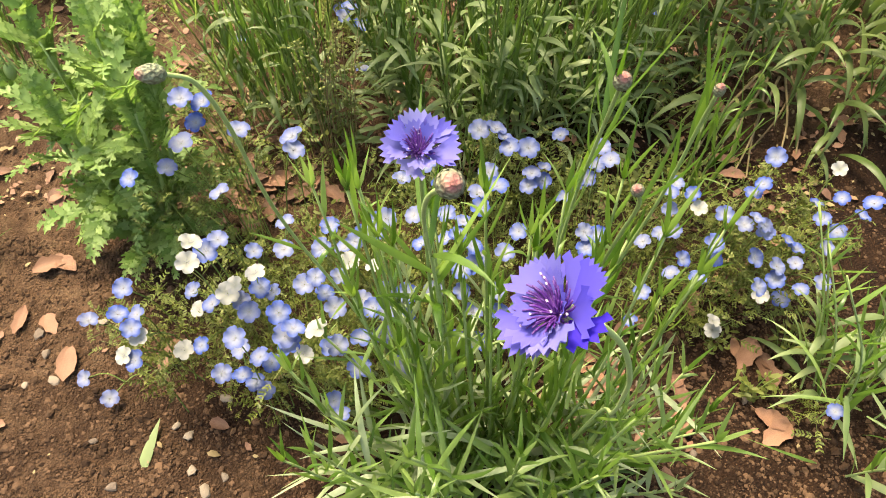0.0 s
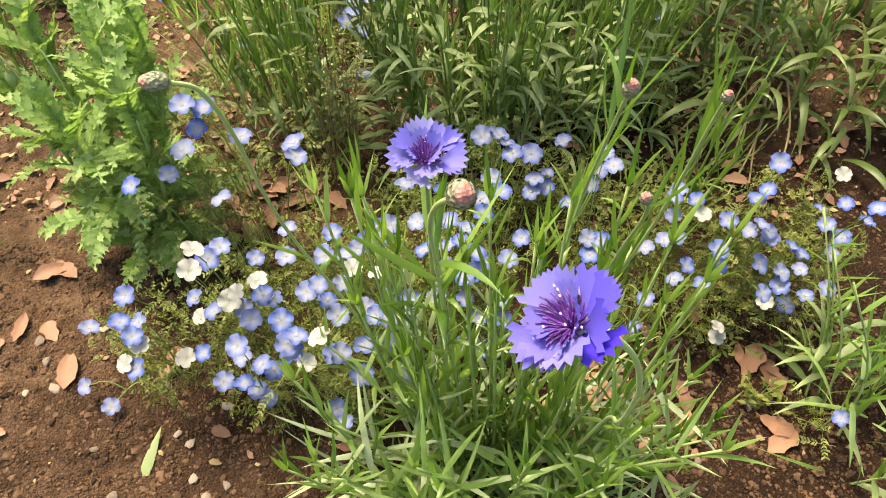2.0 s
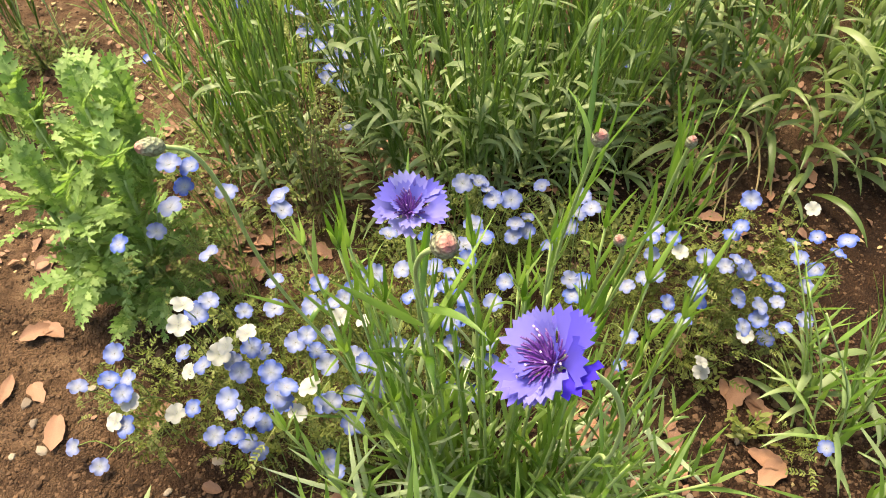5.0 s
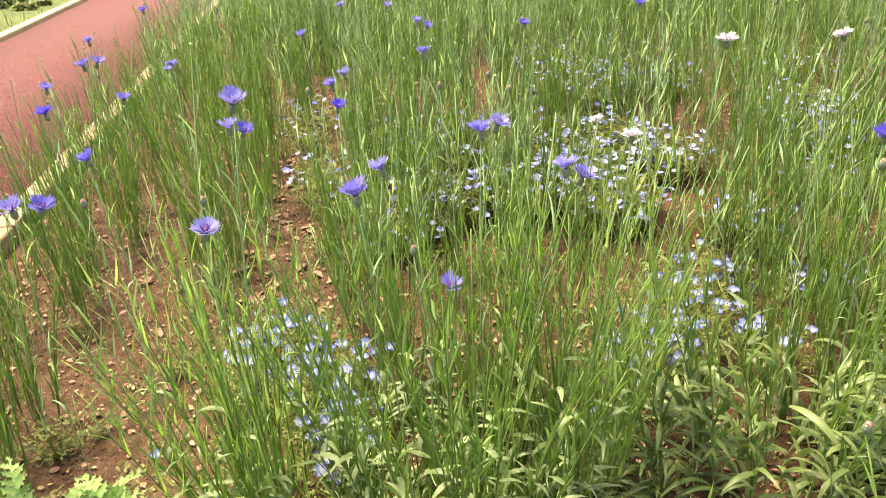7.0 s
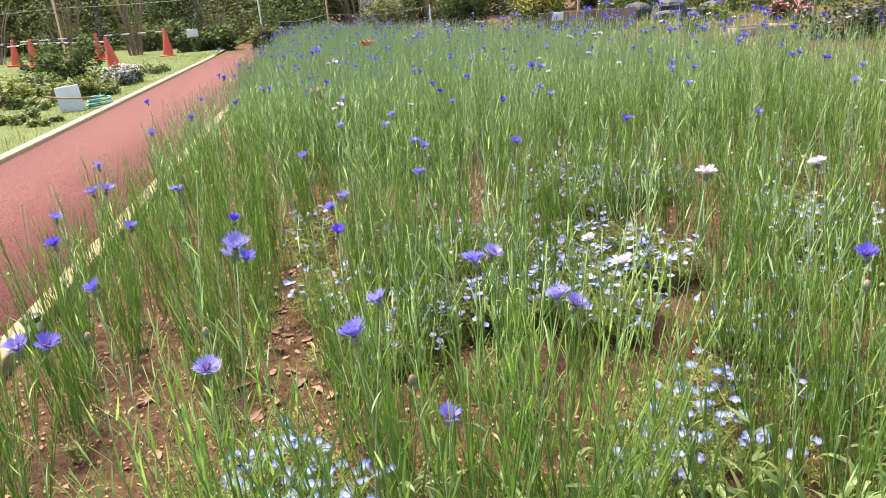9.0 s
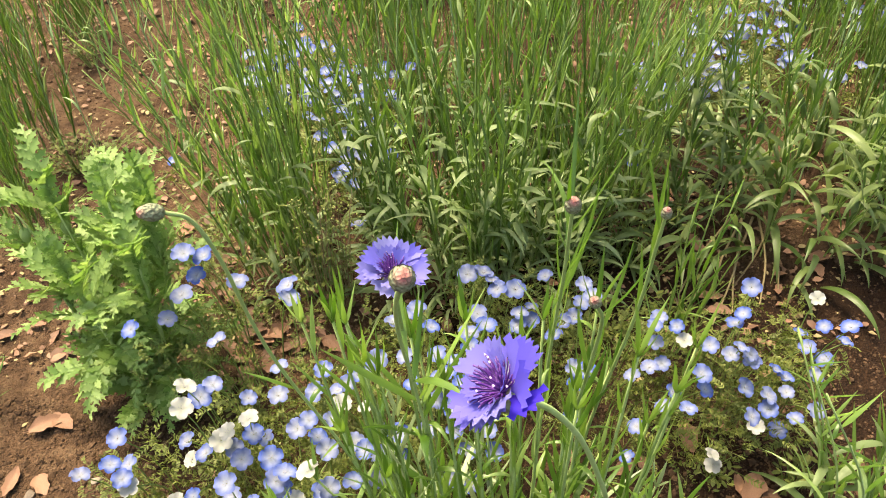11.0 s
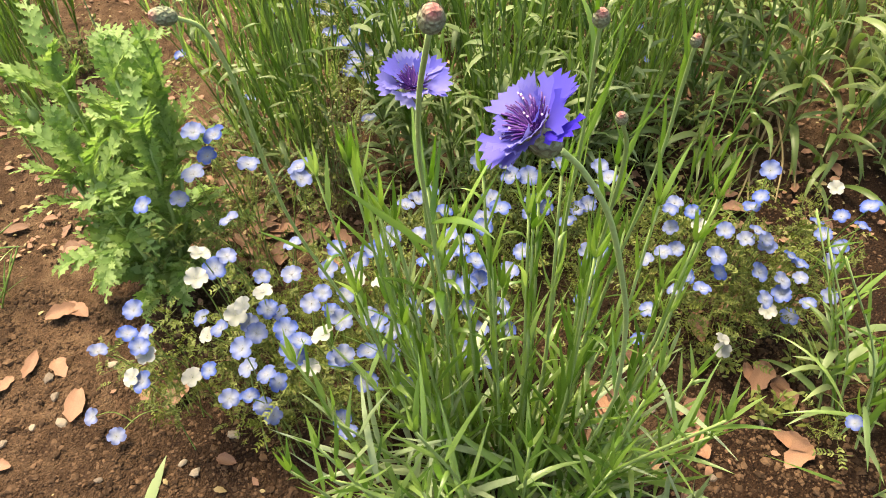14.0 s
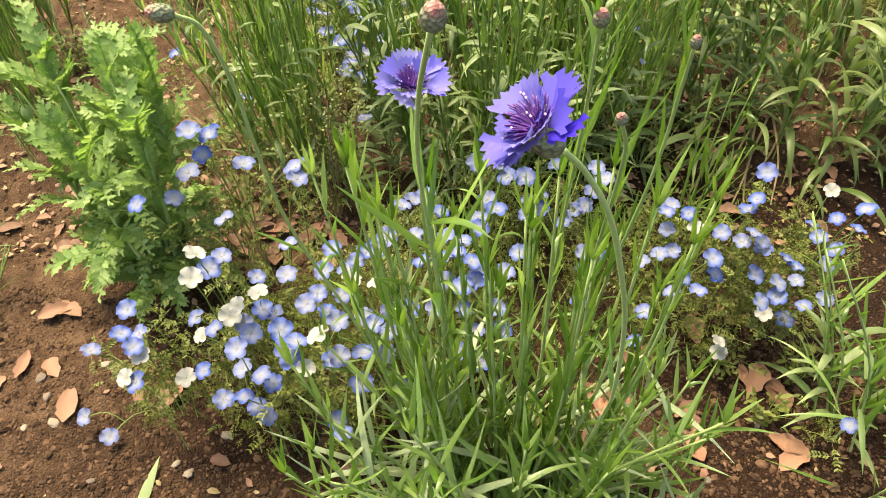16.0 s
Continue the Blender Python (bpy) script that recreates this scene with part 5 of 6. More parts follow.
first = True
for k in range(6000):
    y = 1.25 + 4.1 * rnd.random() ** 1.25
    x = rnd.uniform(-0.83, min(3.5, 0.75 + 0.72 * y))
    gap = 0.085 + 0.012 * y
    if -0.55 < x < -0.05 and rnd.random() < (0.7 if y < 2.2 else 0.4):
        continue
    if x > 0.55 and 1.5 < y < 4.2 and rnd.random() < 0.5 or -0.2 < x < 1.6 and y < 2.2 and rnd.random() < 0.68:
        continue
    if not free(x, y) or (y < 1.45 and x > -0.2 and x < 0.9):
        continue
    if any((x - a) ** 2 + (y - b) ** 2 < gap * gap for a, b in placed):
        continue
    placed.append((x, y))
    m = pose(x, y, 0.0, rnd.gauss(0, 4), rnd.gauss(0, 4), rnd.uniform(0, 360))
    if len(placed) - 6 < 6:
        KINDS[len(placed) - 6].matrix_basis = m
    else:
        q = copy_thing(rnd.choice(KINDS), m)
        z = rnd.uniform(0.78, 1.14) * min(1.0, max(0.68, 1.0 + 0.7 * (x + 0.35)))
        q.scale = (z, z, z)
    if len(placed) > 285:
        break

# the rest of the bed, further off, past counting
rng = np.random.RandomState(31)
RODS = []
for kind in range(4):
    rod, r2 = Shape(), random.Random(kind + 1)
    bow = (0.05, -0.03, 0.1, 0.0)[kind]
    spine = glide([Vector((0, 0, 0)), Vector((0.35 * bow, 0.01 * kind, 0.3)), Vector((bow, 0.02 * kind, 0.62))], 2)
    rod.tube(spine, 0.0024, 0.0013, 3, cap=False)
    for k in range(7):
        u = 0.1 + 0.75 * k / 7 + r2.uniform(-0.03, 0.03)
        p = spine[min(int(u * 4), 3)].lerp(spine[min(int(u * 4), 3) + 1], u * 4 % 1.0)
        rod.blade(p, 2.4 * k + kind, r2.uniform(1.05, 1.4), (0.13 - 0.09 * u) * r2.uniform(0.7, 1.2), 0.0075, r2.uniform(-0.3, 0.7), 2, 0.3, 1)
    for k in range(2):
        q = spine[-2 - k % 2]
        rod.tube([q, q + Vector((0.03 * (-1) ** k, 0.015, 0.07)), q + Vector((0.038 * (-1) ** k, 0.018, 0.15))], 0.0013, 0.0009, 3, cap=False)
    rod_f, rod_s = [], []
    for f, sl in zip(rod.f, rod.m):
        for c in range(1, len(f) - 1):
            rod_f.append((f[0], f[c], f[c + 1]))
            rod_s.append(sl)
    RODS.append((rod.v, rod_f, rod_s, tuple(spine[-1])))
n = 46000
y = 1.3 + 15.4 * rng.random(n) ** 1.05
x = -0.82 + rng.random(n) * 5.2
keep = (x < 4.4) & (y < 17.0 - 2.6 * np.maximum(0, x)) & (x > -0.82 + 0.045 * np.maximum(0, y - 6))
keep &= np.array([b > 4.8 or (free(a, b) and (b > 1.9 or a < -0.2 or a > 1.1)) for a, b in zip(x, y)])
keep &= ~((y < 4.6) & (rng.random(n) < np.where(x < 0.5 + 0.75 * y, 0.88, 0.4)))
keep &= ~((x < -0.5) & (rng.random(n) < 0.25))
keep &= ~((y < 6.0) & (y > 3.9) & (rng.random(n) < 0.35))
keep &= ~((x < 0.1) & (x > -0.55) & (y < 6) & (rng.random(n) < 0.6))
keep &= np.array([noise.noise(Vector((a * 2.4, b * 1.3, 3.0))) > -0.42 + 0.5 * c for a, b, c in zip(x, y, rng.random(n))])
x, y = x[keep], y[keep]
n = len(x)
m = turns(rng, np.stack([x, y, np.zeros(n)], 1), rng.uniform(0, 6.283, n), rng.normal(0, 0.09, n), rng.normal(0, 0.09, n), rng.uniform(0.55, 1.2, n) * np.clip(1.0 + 0.7 * (x + 0.35), 0.66, 1.0))
which = rng.randint(0, 4, n)
tips = np.zeros((n, 3))
for kind, (rv, rf, rs, top) in enumerate(RODS):
    sel = which == kind
    tips[sel] = np.einsum("nij,j->ni", m[sel][:, :3, :3], top) + m[sel][:, :3, 3]
    tagged(part("cornflower_meadow", scatter("cornflower_meadow", rv, rf, [FIELD_STEM_HAZED, FIELD_HAZED], m[sel], rs), None), "dense stand of slender green cornflower stems", "flower bed", kind="stuff")


# closed buds on many of those stems
ball = Shape()
ball.lathe([(0.1, -0.9), (0.8, -0.5), (0.9, 0.2), (0.15, 0.95)], 5)
ball_f = [t for f in ball.f for t in ((f[0], f[1], f[2]), (f[0], f[2], f[3]))]
top = tips[rng.random(n) < 0.5]
k = len(top)
tagged(part("meadow_buds", scatter("meadow_buds", ball.v, ball_f, WOOLLY, turns(rng, top, rng.uniform(0, 6.283, k), rng.normal(0, 0.3, k), rng.normal(0, 0.3, k), rng.uniform(0.003, 0.0058, k))), None), "small pale green cornflower buds on thin stems", "flower buds", kind="stuff")


# blue heads far back in the bed
far_head = SMALL["blue"][0]
hv = [tuple(v.co) for v in far_head.vertices]
hf = [t for p in far_head.polygons if p.material_index == 0 for t in ([tuple(p.vertices)] if len(p.vertices) == 3 else [(p.vertices[0], p.vertices[1], p.vertices[2]), (p.vertices[0], p.vertices[2], p.vertices[3])])]
tip = tips[(tips[:, 1] > 5.0) & (tips[:, 2] > 0.5)]
tip = tip[rng.random(len(tip)) < 420 / len(tip)]
k = len(tip)
tagged(part("cornflower_heads", scatter("cornflower_heads", hv, hf, BLUE, turns(rng, tip, rng.uniform(0, 6.283, k), rng.normal(0, 0.3, k), rng.normal(0, 0.3, k), rng.uniform(0.9, 1.2, k))), None), "scattered small blue cornflowers far back in the bed", "flowers", kind="stuff")


# open flowers standing over the bed
def single(x, y, z, tint, seed, label, double=False):
    rnd = random.Random(seed)
    ob = thing("cornflower", label, "flower", (x, y, 0), "cornflowers in bloom")
    foot = Vector((rnd.uniform(-0.06, 0.06), rnd.uniform(-0.03, 0.08), -0.01))
    tip = Vector((0, 0, z))
    s = Shape()
    line = glide([foot, foot.lerp(tip, 0.5) + Vector((foot.x * 0.3, 0.01, 0)), tip - Vector((0, 0, 0.01))], 4)
    leafy_stem(s, line, rnd, 7, 0.09, 0.0045, sides=4, lift=0.75)
    part("stem", s, [FIELD_STEM_HAZED, FIELD_HAZED], ob)
    part("flower_head", rnd.choice(SMALL[tint]), None, ob, "", facing(tip, (rnd.uniform(-0.35, 0.35), rnd.uniform(-0.1, 0.1) if tint == "white" else rnd.uniform(-0.3, 0.2), 1), rnd.uniform(0, 6), rnd.uniform(0.85, 1.05) * (0.82 if tint == "white" else 1.0)))
    if double:
        q = tip + Vector((rnd.uniform(0.02, 0.035), 0.01, rnd.uniform(-0.02, 0.025)))
        b = Shape()
        b.tube(glide([line[-3], line[-2].lerp(q, 0.5), q - Vector((0, 0, 0.01))], 3), 0.0011, 0.0009, 4)
        part("side_stem", b, STEM, ob)
        part("flower_head", rnd.choice(SMALL[tint]), None, ob, "", facing(q, (0.4, -0.2, 1), 1.0))
    return ob


for i, (x, y, z, tint, two) in enumerate([(0.211, 1.093, 0.816, "blue", 0), (0.378, 1.178, 0.685, "blue", 0), (0.341, 0.981, 0.733, "blue", 0), (0.618, 1.115, 0.684, "pale", 1), (0.524, 1.214, 0.713, "pale", 1), (0.452, 1.09, 0.538, "blue", 0), (0.823, 1.569, 0.594, "white", 0), (0.738, 1.189, 0.693, "white", 0), (0.855, 1.172, 0.82, "white", 0), (1.059, 1.217, 0.803, "white", 0), (-0.143, 1.58, 0.609, "blue", 0), (-0.246, 2.741, 0.517, "pale", 0), (0.15, 1.09, 0.66, "pale", 0), (1.08, 2.9, 0.8, "blue", 1), (1.9, 2.9, 0.82, "blue", 1)]):
    single(x, y, z, tint, 200 + i, {"blue": "deep blue cornflower in full bloom", "pale": "violet-blue cornflower in full bloom", "white": "white cornflower with a pinkish centre"}[tint], bool(two))
for i, (x, y, w) in enumerate([(0.10, 1.77, 0), (-0.24, 1.70, 0), (-0.30, 1.89, 0), (-0.29, 2.12, 0), (-0.39, 2.51, 0), (-0.13, 1.83, 0), (0.32, 1.64, 0), (0.31, 1.82, 0), (0.34, 1.88, 0), (0.53, 1.99, 0), (0.56, 2.35, 0), (0.35, 2.74, 0), (0.54, 2.89, 0), (0.50, 2.75, 0), (0.86, 2.30, 0), (1.28, 2.49, 0), (1.02, 3.16, 0), (0.33, 3.34, 1), (0.64, 3.18, 1), (0.80, 3.08, 0), (0.37, 3.44, 0), (0.81, 3.75, 0), (0.81, 3.52, 0), (1.35, 4.34, 0), (1.18, 3.27, 0), (1.23, 3.19, 0), (1.64, 2.32, 0), (1.74, 2.98, 0), (2.00, 3.67, 0), (1.88, 3.41, 0)]):
    single(x, y, 0.66 + 0.015 * math.sin(i * 7.0), "white" if w else "blue", 300 + i, "white cornflower standing over the bed" if w else "small deep blue cornflower standing over the bed", i % 7 == 3)
for i, (x, y, w) in enumerate([(2.67, 3.65, 0), (2.68, 3.72, 0), (2.67, 3.45, 0), (2.22, 2.65, 0), (2.48, 2.95, 0), (2.33, 2.65, 1), (1.31, 5.32, 0), (1.22, 4.90, 0), (0.79, 4.35, 0), (-0.60, 4.06, 0), (-0.38, 3.15, 0), (-0.30, 3.54, 0), (-0.08, 2.12, 0), (-0.12, 3.69, 0), (-0.04, 4.18, 0), (0.23, 2.39, 0), (0.29, 4.47, 0), (0.19, 4.72, 0), (0.11, 5.18, 0), (-0.05, 5.54, 0), (-0.14, 1.25, 0), (1.15, 1.20, 0), (2.02, 3.48, 0), (2.16, 4.52, 0), (2.39, 3.99, 1), (1.61, 4.70, 1), (0.12, 1.57, 0)]):
    single(x, y, 0.66 + 0.015 * math.sin(i * 5.0), "white" if w else "blue", 400 + i, "white cornflower standing over the bed" if w else "small deep blue cornflower standing over the bed", i % 6 == 2)
for i in range(155):
    y = 3.6 + 10.5 * rnd.random()
    x = rnd.uniform(-0.6, min(4.3, (16.8 - y) / 2.6))
    w = rnd.random() < 0.2
    single(x, y, rnd.uniform(0.64, 0.8), "white" if w else "blue", 500 + i, "white cornflower far back in the bed" if w else "small deep blue cornflower far back in the bed", rnd.random() < 0.2)
for i in range(84):
    y = 3.4 + 5.0 * rnd.random()
    x = rnd.uniform(1.5, min(4.2, 0.95 * y))
    w = rnd.random() < 0.15
    single(x, y, rnd.uniform(0.72, 0.92), "white" if w else "blue", 800 + i, "tall white cornflower over the bed" if w else "tall deep blue cornflower over the bed", rnd.random() < 0.3)
for i, (x, y) in enumerate([(0.10, 1.33), (-0.10, 1.39), (0.67, 1.89), (0.72, 1.89), (0.54, 1.78), (0.41, 1.15), (1.07, 1.10), (-0.06, 1.98), (0.26, 1.76), (2.00, 2.39)]):
    ob = thing("cornflower_bud", "closed brownish cornflower bud on a thin stem", "flower bud", (x, y, 0), "closed buds")
    s = Shape()
    z = 0.6 + 0.05 * math.sin(i * 3.3)
    leafy_stem(s, glide([(0.03, 0.02, -0.01), (0.02, 0.01, 0.3), (0, 0, z)], 4), rnd, 6, 0.08, 0.004)
    part("stem", s, [FIELD_STEM_HAZED, FIELD_HAZED], ob)
    part("bud", BUD_TIP, None, ob, "", facing((0, 0, z), (0.1, -0.1, 1)))

# carpets of nemophila between the rows
nemo_v = [(0, 0, 0.0)] + [(0.26 * math.cos(2 * math.pi * j / 10), 0.26 * math.sin(2 * math.pi * j / 10), 0.05) for j in range(10)]
nemo_v += [((1.0 if j % 2 else 0.76) * math.cos(2 * math.pi * j / 10), (1.0 if j % 2 else 0.76) * math.sin(2 * math.pi * j / 10), 0.3) for j in range(10)]
nemo_f = [(0, 1 + j, 1 + (j + 1) % 10) for j in range(10)]
for j in range(10):
    k = (j + 1) % 10
    nemo_f += [(1 + j, 11 + j, 11 + k), (1 + j, 11 + k, 1 + k)]
nemo_s = [0] * 10 + [0] * 20
rng = np.random.RandomState(55)


def carpet(x, y, rx, ry, flowers, h, label):
    ob = thing("nemophila_carpet", label, "flower plant", (x, y, 0), "carpets of nemophila")
    flowers = int(flowers * 1.2) if y < 1.9 else int(flowers * 2.4)
    a, r = rng.uniform(0, 6.283, flowers), np.sqrt(rng.random(flowers)) * (1.0 if y < 1.9 else 1.35)
    pos = np.stack([rx * r * np.cos(a), ry * r * np.sin(a), rng.uniform(0.6, 1.15, flowers) * h], 1)
    if y < 1.9:
        for q in pos:
            part("flower", rnd.choice(NEMOS), None, ob, "", facing(q, (rnd.uniform(-0.4, 0.4), rnd.uniform(-0.5, 0.1), 1), rnd.uniform(0, 6), rnd.uniform(0.75, 0.95)))
    me = None if y < 1.9 else scatter("flowers", nemo_v, nemo_f, [NEMO_FAR, NEMO_WHITE], turns(rng, pos, rng.uniform(0, 6.283, flowers), rng.normal(0, 0.25, flowers), rng.normal(0.25, 0.25, flowers), rng.uniform(0.0115, 0.0165, flowers)), nemo_s)
    if me:
        tagged(part("blossom", me, None, ob, "small pale blue flowers"), kind="stuff")
    n = flowers * 8
    a, r = rng.uniform(0, 6.283, n), 1.1 * np.sqrt(rng.random(n))
    pos = np.stack([rx * r * np.cos(a), ry * r * np.sin(a), rng.uniform(0.05, 0.95, n) * h], 1)
    part("foliage", scatter("foliage", fern_v, fern_f, FERNY, turns(rng, pos, rng.uniform(0, 6.283, n), rng.uniform(-0.3, 0.9, n), rng.uniform(-0.5, 0.5, n), rng.uniform(0.03, 0.055, n))), None, ob, "fine feathery green leaves")


def far_nemo():
    m, nt, p = material("nemophila_petals_mixed")
    c = ramp(nt, chance(nt), [(0.0, (0.085, 0.108, 0.29)), (0.5, (0.115, 0.14, 0.32)), (0.8, (0.15, 0.175, 0.34)), (0.97, (0.21, 0.22, 0.31))])
    nt.links.new(c, p.inputs["Base Color"])
    p.inputs["Roughness"].default_value = 0.6
    return m


NEMO_FAR = far_nemo()
CARPETS = ((1.69, 4.3, 0.3, 0.35, 80), (1.87, 3.75, 0.2, 0.25, 60), (1.48, 3.7, 0.2, 0.3, 80), (0.78, 4.8, 0.15, 0.3, 30), (0.15, 3.5, 0.1, 0.3, 20), (0.5, 3.0, 0.12, 0.25, 25), (0.82, 3.0, 0.16, 0.2, 34), (1.25, 2.85, 0.2, 0.25, 90), (1.08, 2.6, 0.15, 0.2, 70), (1.47, 2.65, 0.15, 0.15, 40), (0.63, 2.44, 0.15, 0.15, 35), (0.88, 2.45, 0.15, 0.15, 45), (0.46, 2.3, 0.12, 0.15, 30), (1.14, 2.32, 0.15, 0.15, 40), (2.31, 2.95, 0.2, 0.25, 70), (2.2, 2.7, 0.15, 0.15, 40), (2.66, 3.8, 0.2, 0.3, 30), (1.06, 1.6, 0.14, 0.12, 24), (1.2, 1.75, 0.12, 0.12, 20), (0.93, 1.45, 0.14, 0.08, 22), (1.47, 1.66, 0.12, 0.1, 12), (1.9, 2.3, 0.12, 0.15, 14), (0.12, 1.65, 0.12, 0.15, 35), (0.24, 1.48, 0.1, 0.2, 40), (0.21, 2.74, 0.1, 0.2, 15), (1.48, 2.07, 0.1, 0.12, 12), (1.21, 1.43, 0.1, 0.06, 8), (0.9, 5.4, 0.3, 0.4, 40))
for x, y, rx, ry, k in CARPETS:
    h = 0.12
    carpet(x, y, rx, ry, k, h, "low carpet of pale blue nemophila between the cornflowers")


# stake lights
def stake_light(x, y, z, lean):
    ob = thing("stake_light", "small black solar stake light with a clear top", "garden light", (x, y, 0))
    ob.rotation_euler = (0, radians(lean), 0)
    s = Shape()
    s.tube([(0, 0, -0.02), (0, 0, z)], 0.006, 0.006, 8)
    part("stake", s, BLACK, ob)
    s = Shape()
    s.lathe([(0.001, z), (0.026, z), (0.031, z + 0.035), (0.001, z + 0.035)], 14)
    part("lens", s, WHITE, ob, "pale clear lens")
    s = Shape()
    s.lathe([(0.001, z + 0.036), (0.037, z + 0.036), (0.037, z + 0.05), (0.03, z + 0.056), (0.001, z + 0.056)], 14)
    part("cap", s, BLACK, ob)


stake_light(1.16, 3.4, 0.1, 4)
stake_light(-0.81, 2.76, 0.06, -6)


# ---- beyond the path ----
VERGE_GRASS = green("verge_grass", (0.072, 0.108, 0.027), (0.174, 0.21, 0.072), 0.6, 0.3, 4.0)
grass_v, grass_f = [(0, 0.02, 0), (0, -0.02, 0), (0.3, 0.016, 0.6), (0.3, -0.016, 0.6), (0.75, 0, 0.95)], [(0, 1, 3), (0, 3, 2), (2, 3, 4)]
n = 26000
pos = np.stack([-2.62 - 7.5 * rng.random(n) ** 1.2, 3.5 + 17 * rng.random(n), np.full(n, 0.0)], 1)
tagged(part("grass", scatter("grass", grass_v, grass_f, VERGE_GRASS, turns(rng, pos, rng.uniform(0, 6.283, n), rng.normal(0, 0.2, n), np.zeros(n), rng.uniform(0.04, 0.13, n))), None), "rough green grass of the verge", "grass", kind="stuff")


n = 26000
pos = np.stack([1.0 + 16 * rng.random(n), 4.0 + 18 * rng.random(n), np.full(n, 0.0)], 1)
bare = (np.abs(pos[:, 0] - 6.3) < 1.3) & (np.abs(pos[:, 1] - 11.2) < 2.2)
pos = pos[(pos[:, 1] > 15.5 - 2.6 * pos[:, 0]) & (pos[:, 1] > 0.75 * pos[:, 0]) & ~bare]
n = len(pos)
tagged(part("grass", scatter("grass", grass_v, grass_f, VERGE_GRASS, turns(rng, pos, rng.uniform(0, 6.283, n), rng.normal(0, 0.2, n), np.zeros(n), rng.uniform(0.06, 0.26, n))), None), "rough green grass behind the flower bed", "grass", kind="stuff")
# red poppy-like bloom, clay pot and pale frame at the back of the bed
pot = thing("flower_pot", "small terracotta pot among the cornflowers", "flower pot", (0.2, 5.6, 0.0))
s = Shape()
s.lathe([(0.001, 0.37), (0.045, 0.37), (0.056, 0.46), (0.062, 0.46), (0.062, 0.5), (0.054, 0.5), (0.05, 0.46), (0.001, 0.46)], 14)
part("pot", s, TERRACOTTA, pot)
s = Shape()
s.tube([(0, 0, -0.05), (0, 0, 0.38)], 0.012, 0.012, 8)
part("stand", s, POLE, pot)
red = thing("red_flower", "single bright red flower on a thin stem", "flower", (0.7, 7.9, 0))
s = Shape()
s.tube(glide([(0.03, 0, -0.02), (0.02, 0, 0.3), (0, 0, 0.62)], 3), 0.003, 0.002, 5)
part("stem", s, FIELD_STEM_HAZED, red)
s = Shape()
rows = []
for u in (0.05, 0.4, 0.75, 1.0):
    rows.append([(0.06 * u * (1 + 0.14 * math.cos(4 * a)) * math.cos(a), 0.06 * u * (1 + 0.14 * math.cos(4 * a)) * math.sin(a), 0.62 + 0.05 * u ** 1.6 + 0.008 * math.sin(7 * a) * u) for a in [2 * math.pi * j / 20 for j in range(20)]])
s.grid(rows, 0, True)
part("petals", s, ORANGE, red)
frame_box = thing("cold_frame", "low pale pinkish wooden planter frame", "planter", (7.6, 12.2, 0))
for name, size, at in (("board", (0.95, 0.03, 0.15), (0, -0.3, 0.06)), ("board", (0.95, 0.03, 0.15), (0, 0.3, 0.06)), ("board", (0.03, 0.57, 0.15), (-0.46, 0, 0.06)), ("board", (0.03, 0.57, 0.15), (0.46, 0, 0.06))):
    s = Shape()
    s.box(size, at, 0, 0.006)
    part(name, s, PALE_WOOD, frame_box)


def traffic_cone(x, y, lean):
    ob = thing("traffic_cone", "orange-red plastic traffic cone", "traffic cone", (x, y, 0.03), "traffic cones")
    ob.rotation_euler = (0, radians(lean), 0)
    s = Shape()
    s.lathe([(0.001, 0.7), (0.03, 0.7), (0.035, 0.68), (0.14, 0.04), (0.14, 0.03)], 16)
    part("cone", s, ORANGE, ob)
    s = Shape()
    s.box((0.38, 0.38, 0.035), (0, 0, 0.018), 0, 0.01)
    part("base", s, ORANGE, ob)


CONES = [(-8.4, 22.2), (-7.36, 20.75), (-5.98, 21.6), (-4.36, 17.0), (-4.0, 20.7)]
for (x, y), lean in zip(CONES, (2, -2, -1, -7, 1)):
    traffic_cone(x, y, lean)


def barrier_bar(a, b, z):
    ob = thing("barrier_bar", "black and white striped barrier bar between cones", "barrier")
    va, vb = Vector((*a, z)), Vector((*b, z))
    n = max(4, int((vb - va).length / 0.25))
    for i in range(n):
        s = Shape()
        s.tube([va.lerp(vb, i / n), va.lerp(vb, (i + 1) / n)], 0.017, 0.017, 6)
        part("stripe", s, WHITE if i % 2 else BLACK, ob)


barrier_bar((-12, 23.5), CONES[0], 0.62)
barrier_bar(CONES[0], CONES[2], 0.66)
barrier_bar(CONES[2], CONES[4], 0.66)
barrier_bar((-9.5, 19.5), CONES[1], 0.6)
barrier_bar(CONES[1], CONES[3], 0.62)

crate = thing("white_tub", "white plastic tub tipped on its side in the grass", "tub", (-2.97, 9.9, 0.02))
crate.scale = (0.82, 0.82, 0.82)
crate.rotation_euler = (radians(-8), radians(-4), radians(12))
s = Shape()
s.box((0.3, 0.16, 0.36), (0, 0, 0.18), 0, 0.03)
part("body", s, WHITE, crate)
s = Shape()
s.box((0.34, 0.03, 0.4), (0, -0.09, 0.18), 0, 0.012)
part("rim", s, WHITE, crate)
s = Shape()
s.tube(glide([(-3.25, 9.8, 0.24), (-2.95, 9.75, 0.2), (-2.7, 9.95, 0.17)], 4), 0.012, 0.01, 6)
tagged(part("garden_stake", s, POLE), "thin wooden stake resting against the white tub", "stake")
s = Shape()
loop = [(-2.72 + 0.16 * math.cos(a * 0.8) * (1 - a * 0.012), 10.15 + 0.22 * math.sin(a * 0.8), 0.03 + 0.006 * a) for a in range(24)]
s.tube(glide(loop, 2), 0.012, 0.012, 6)
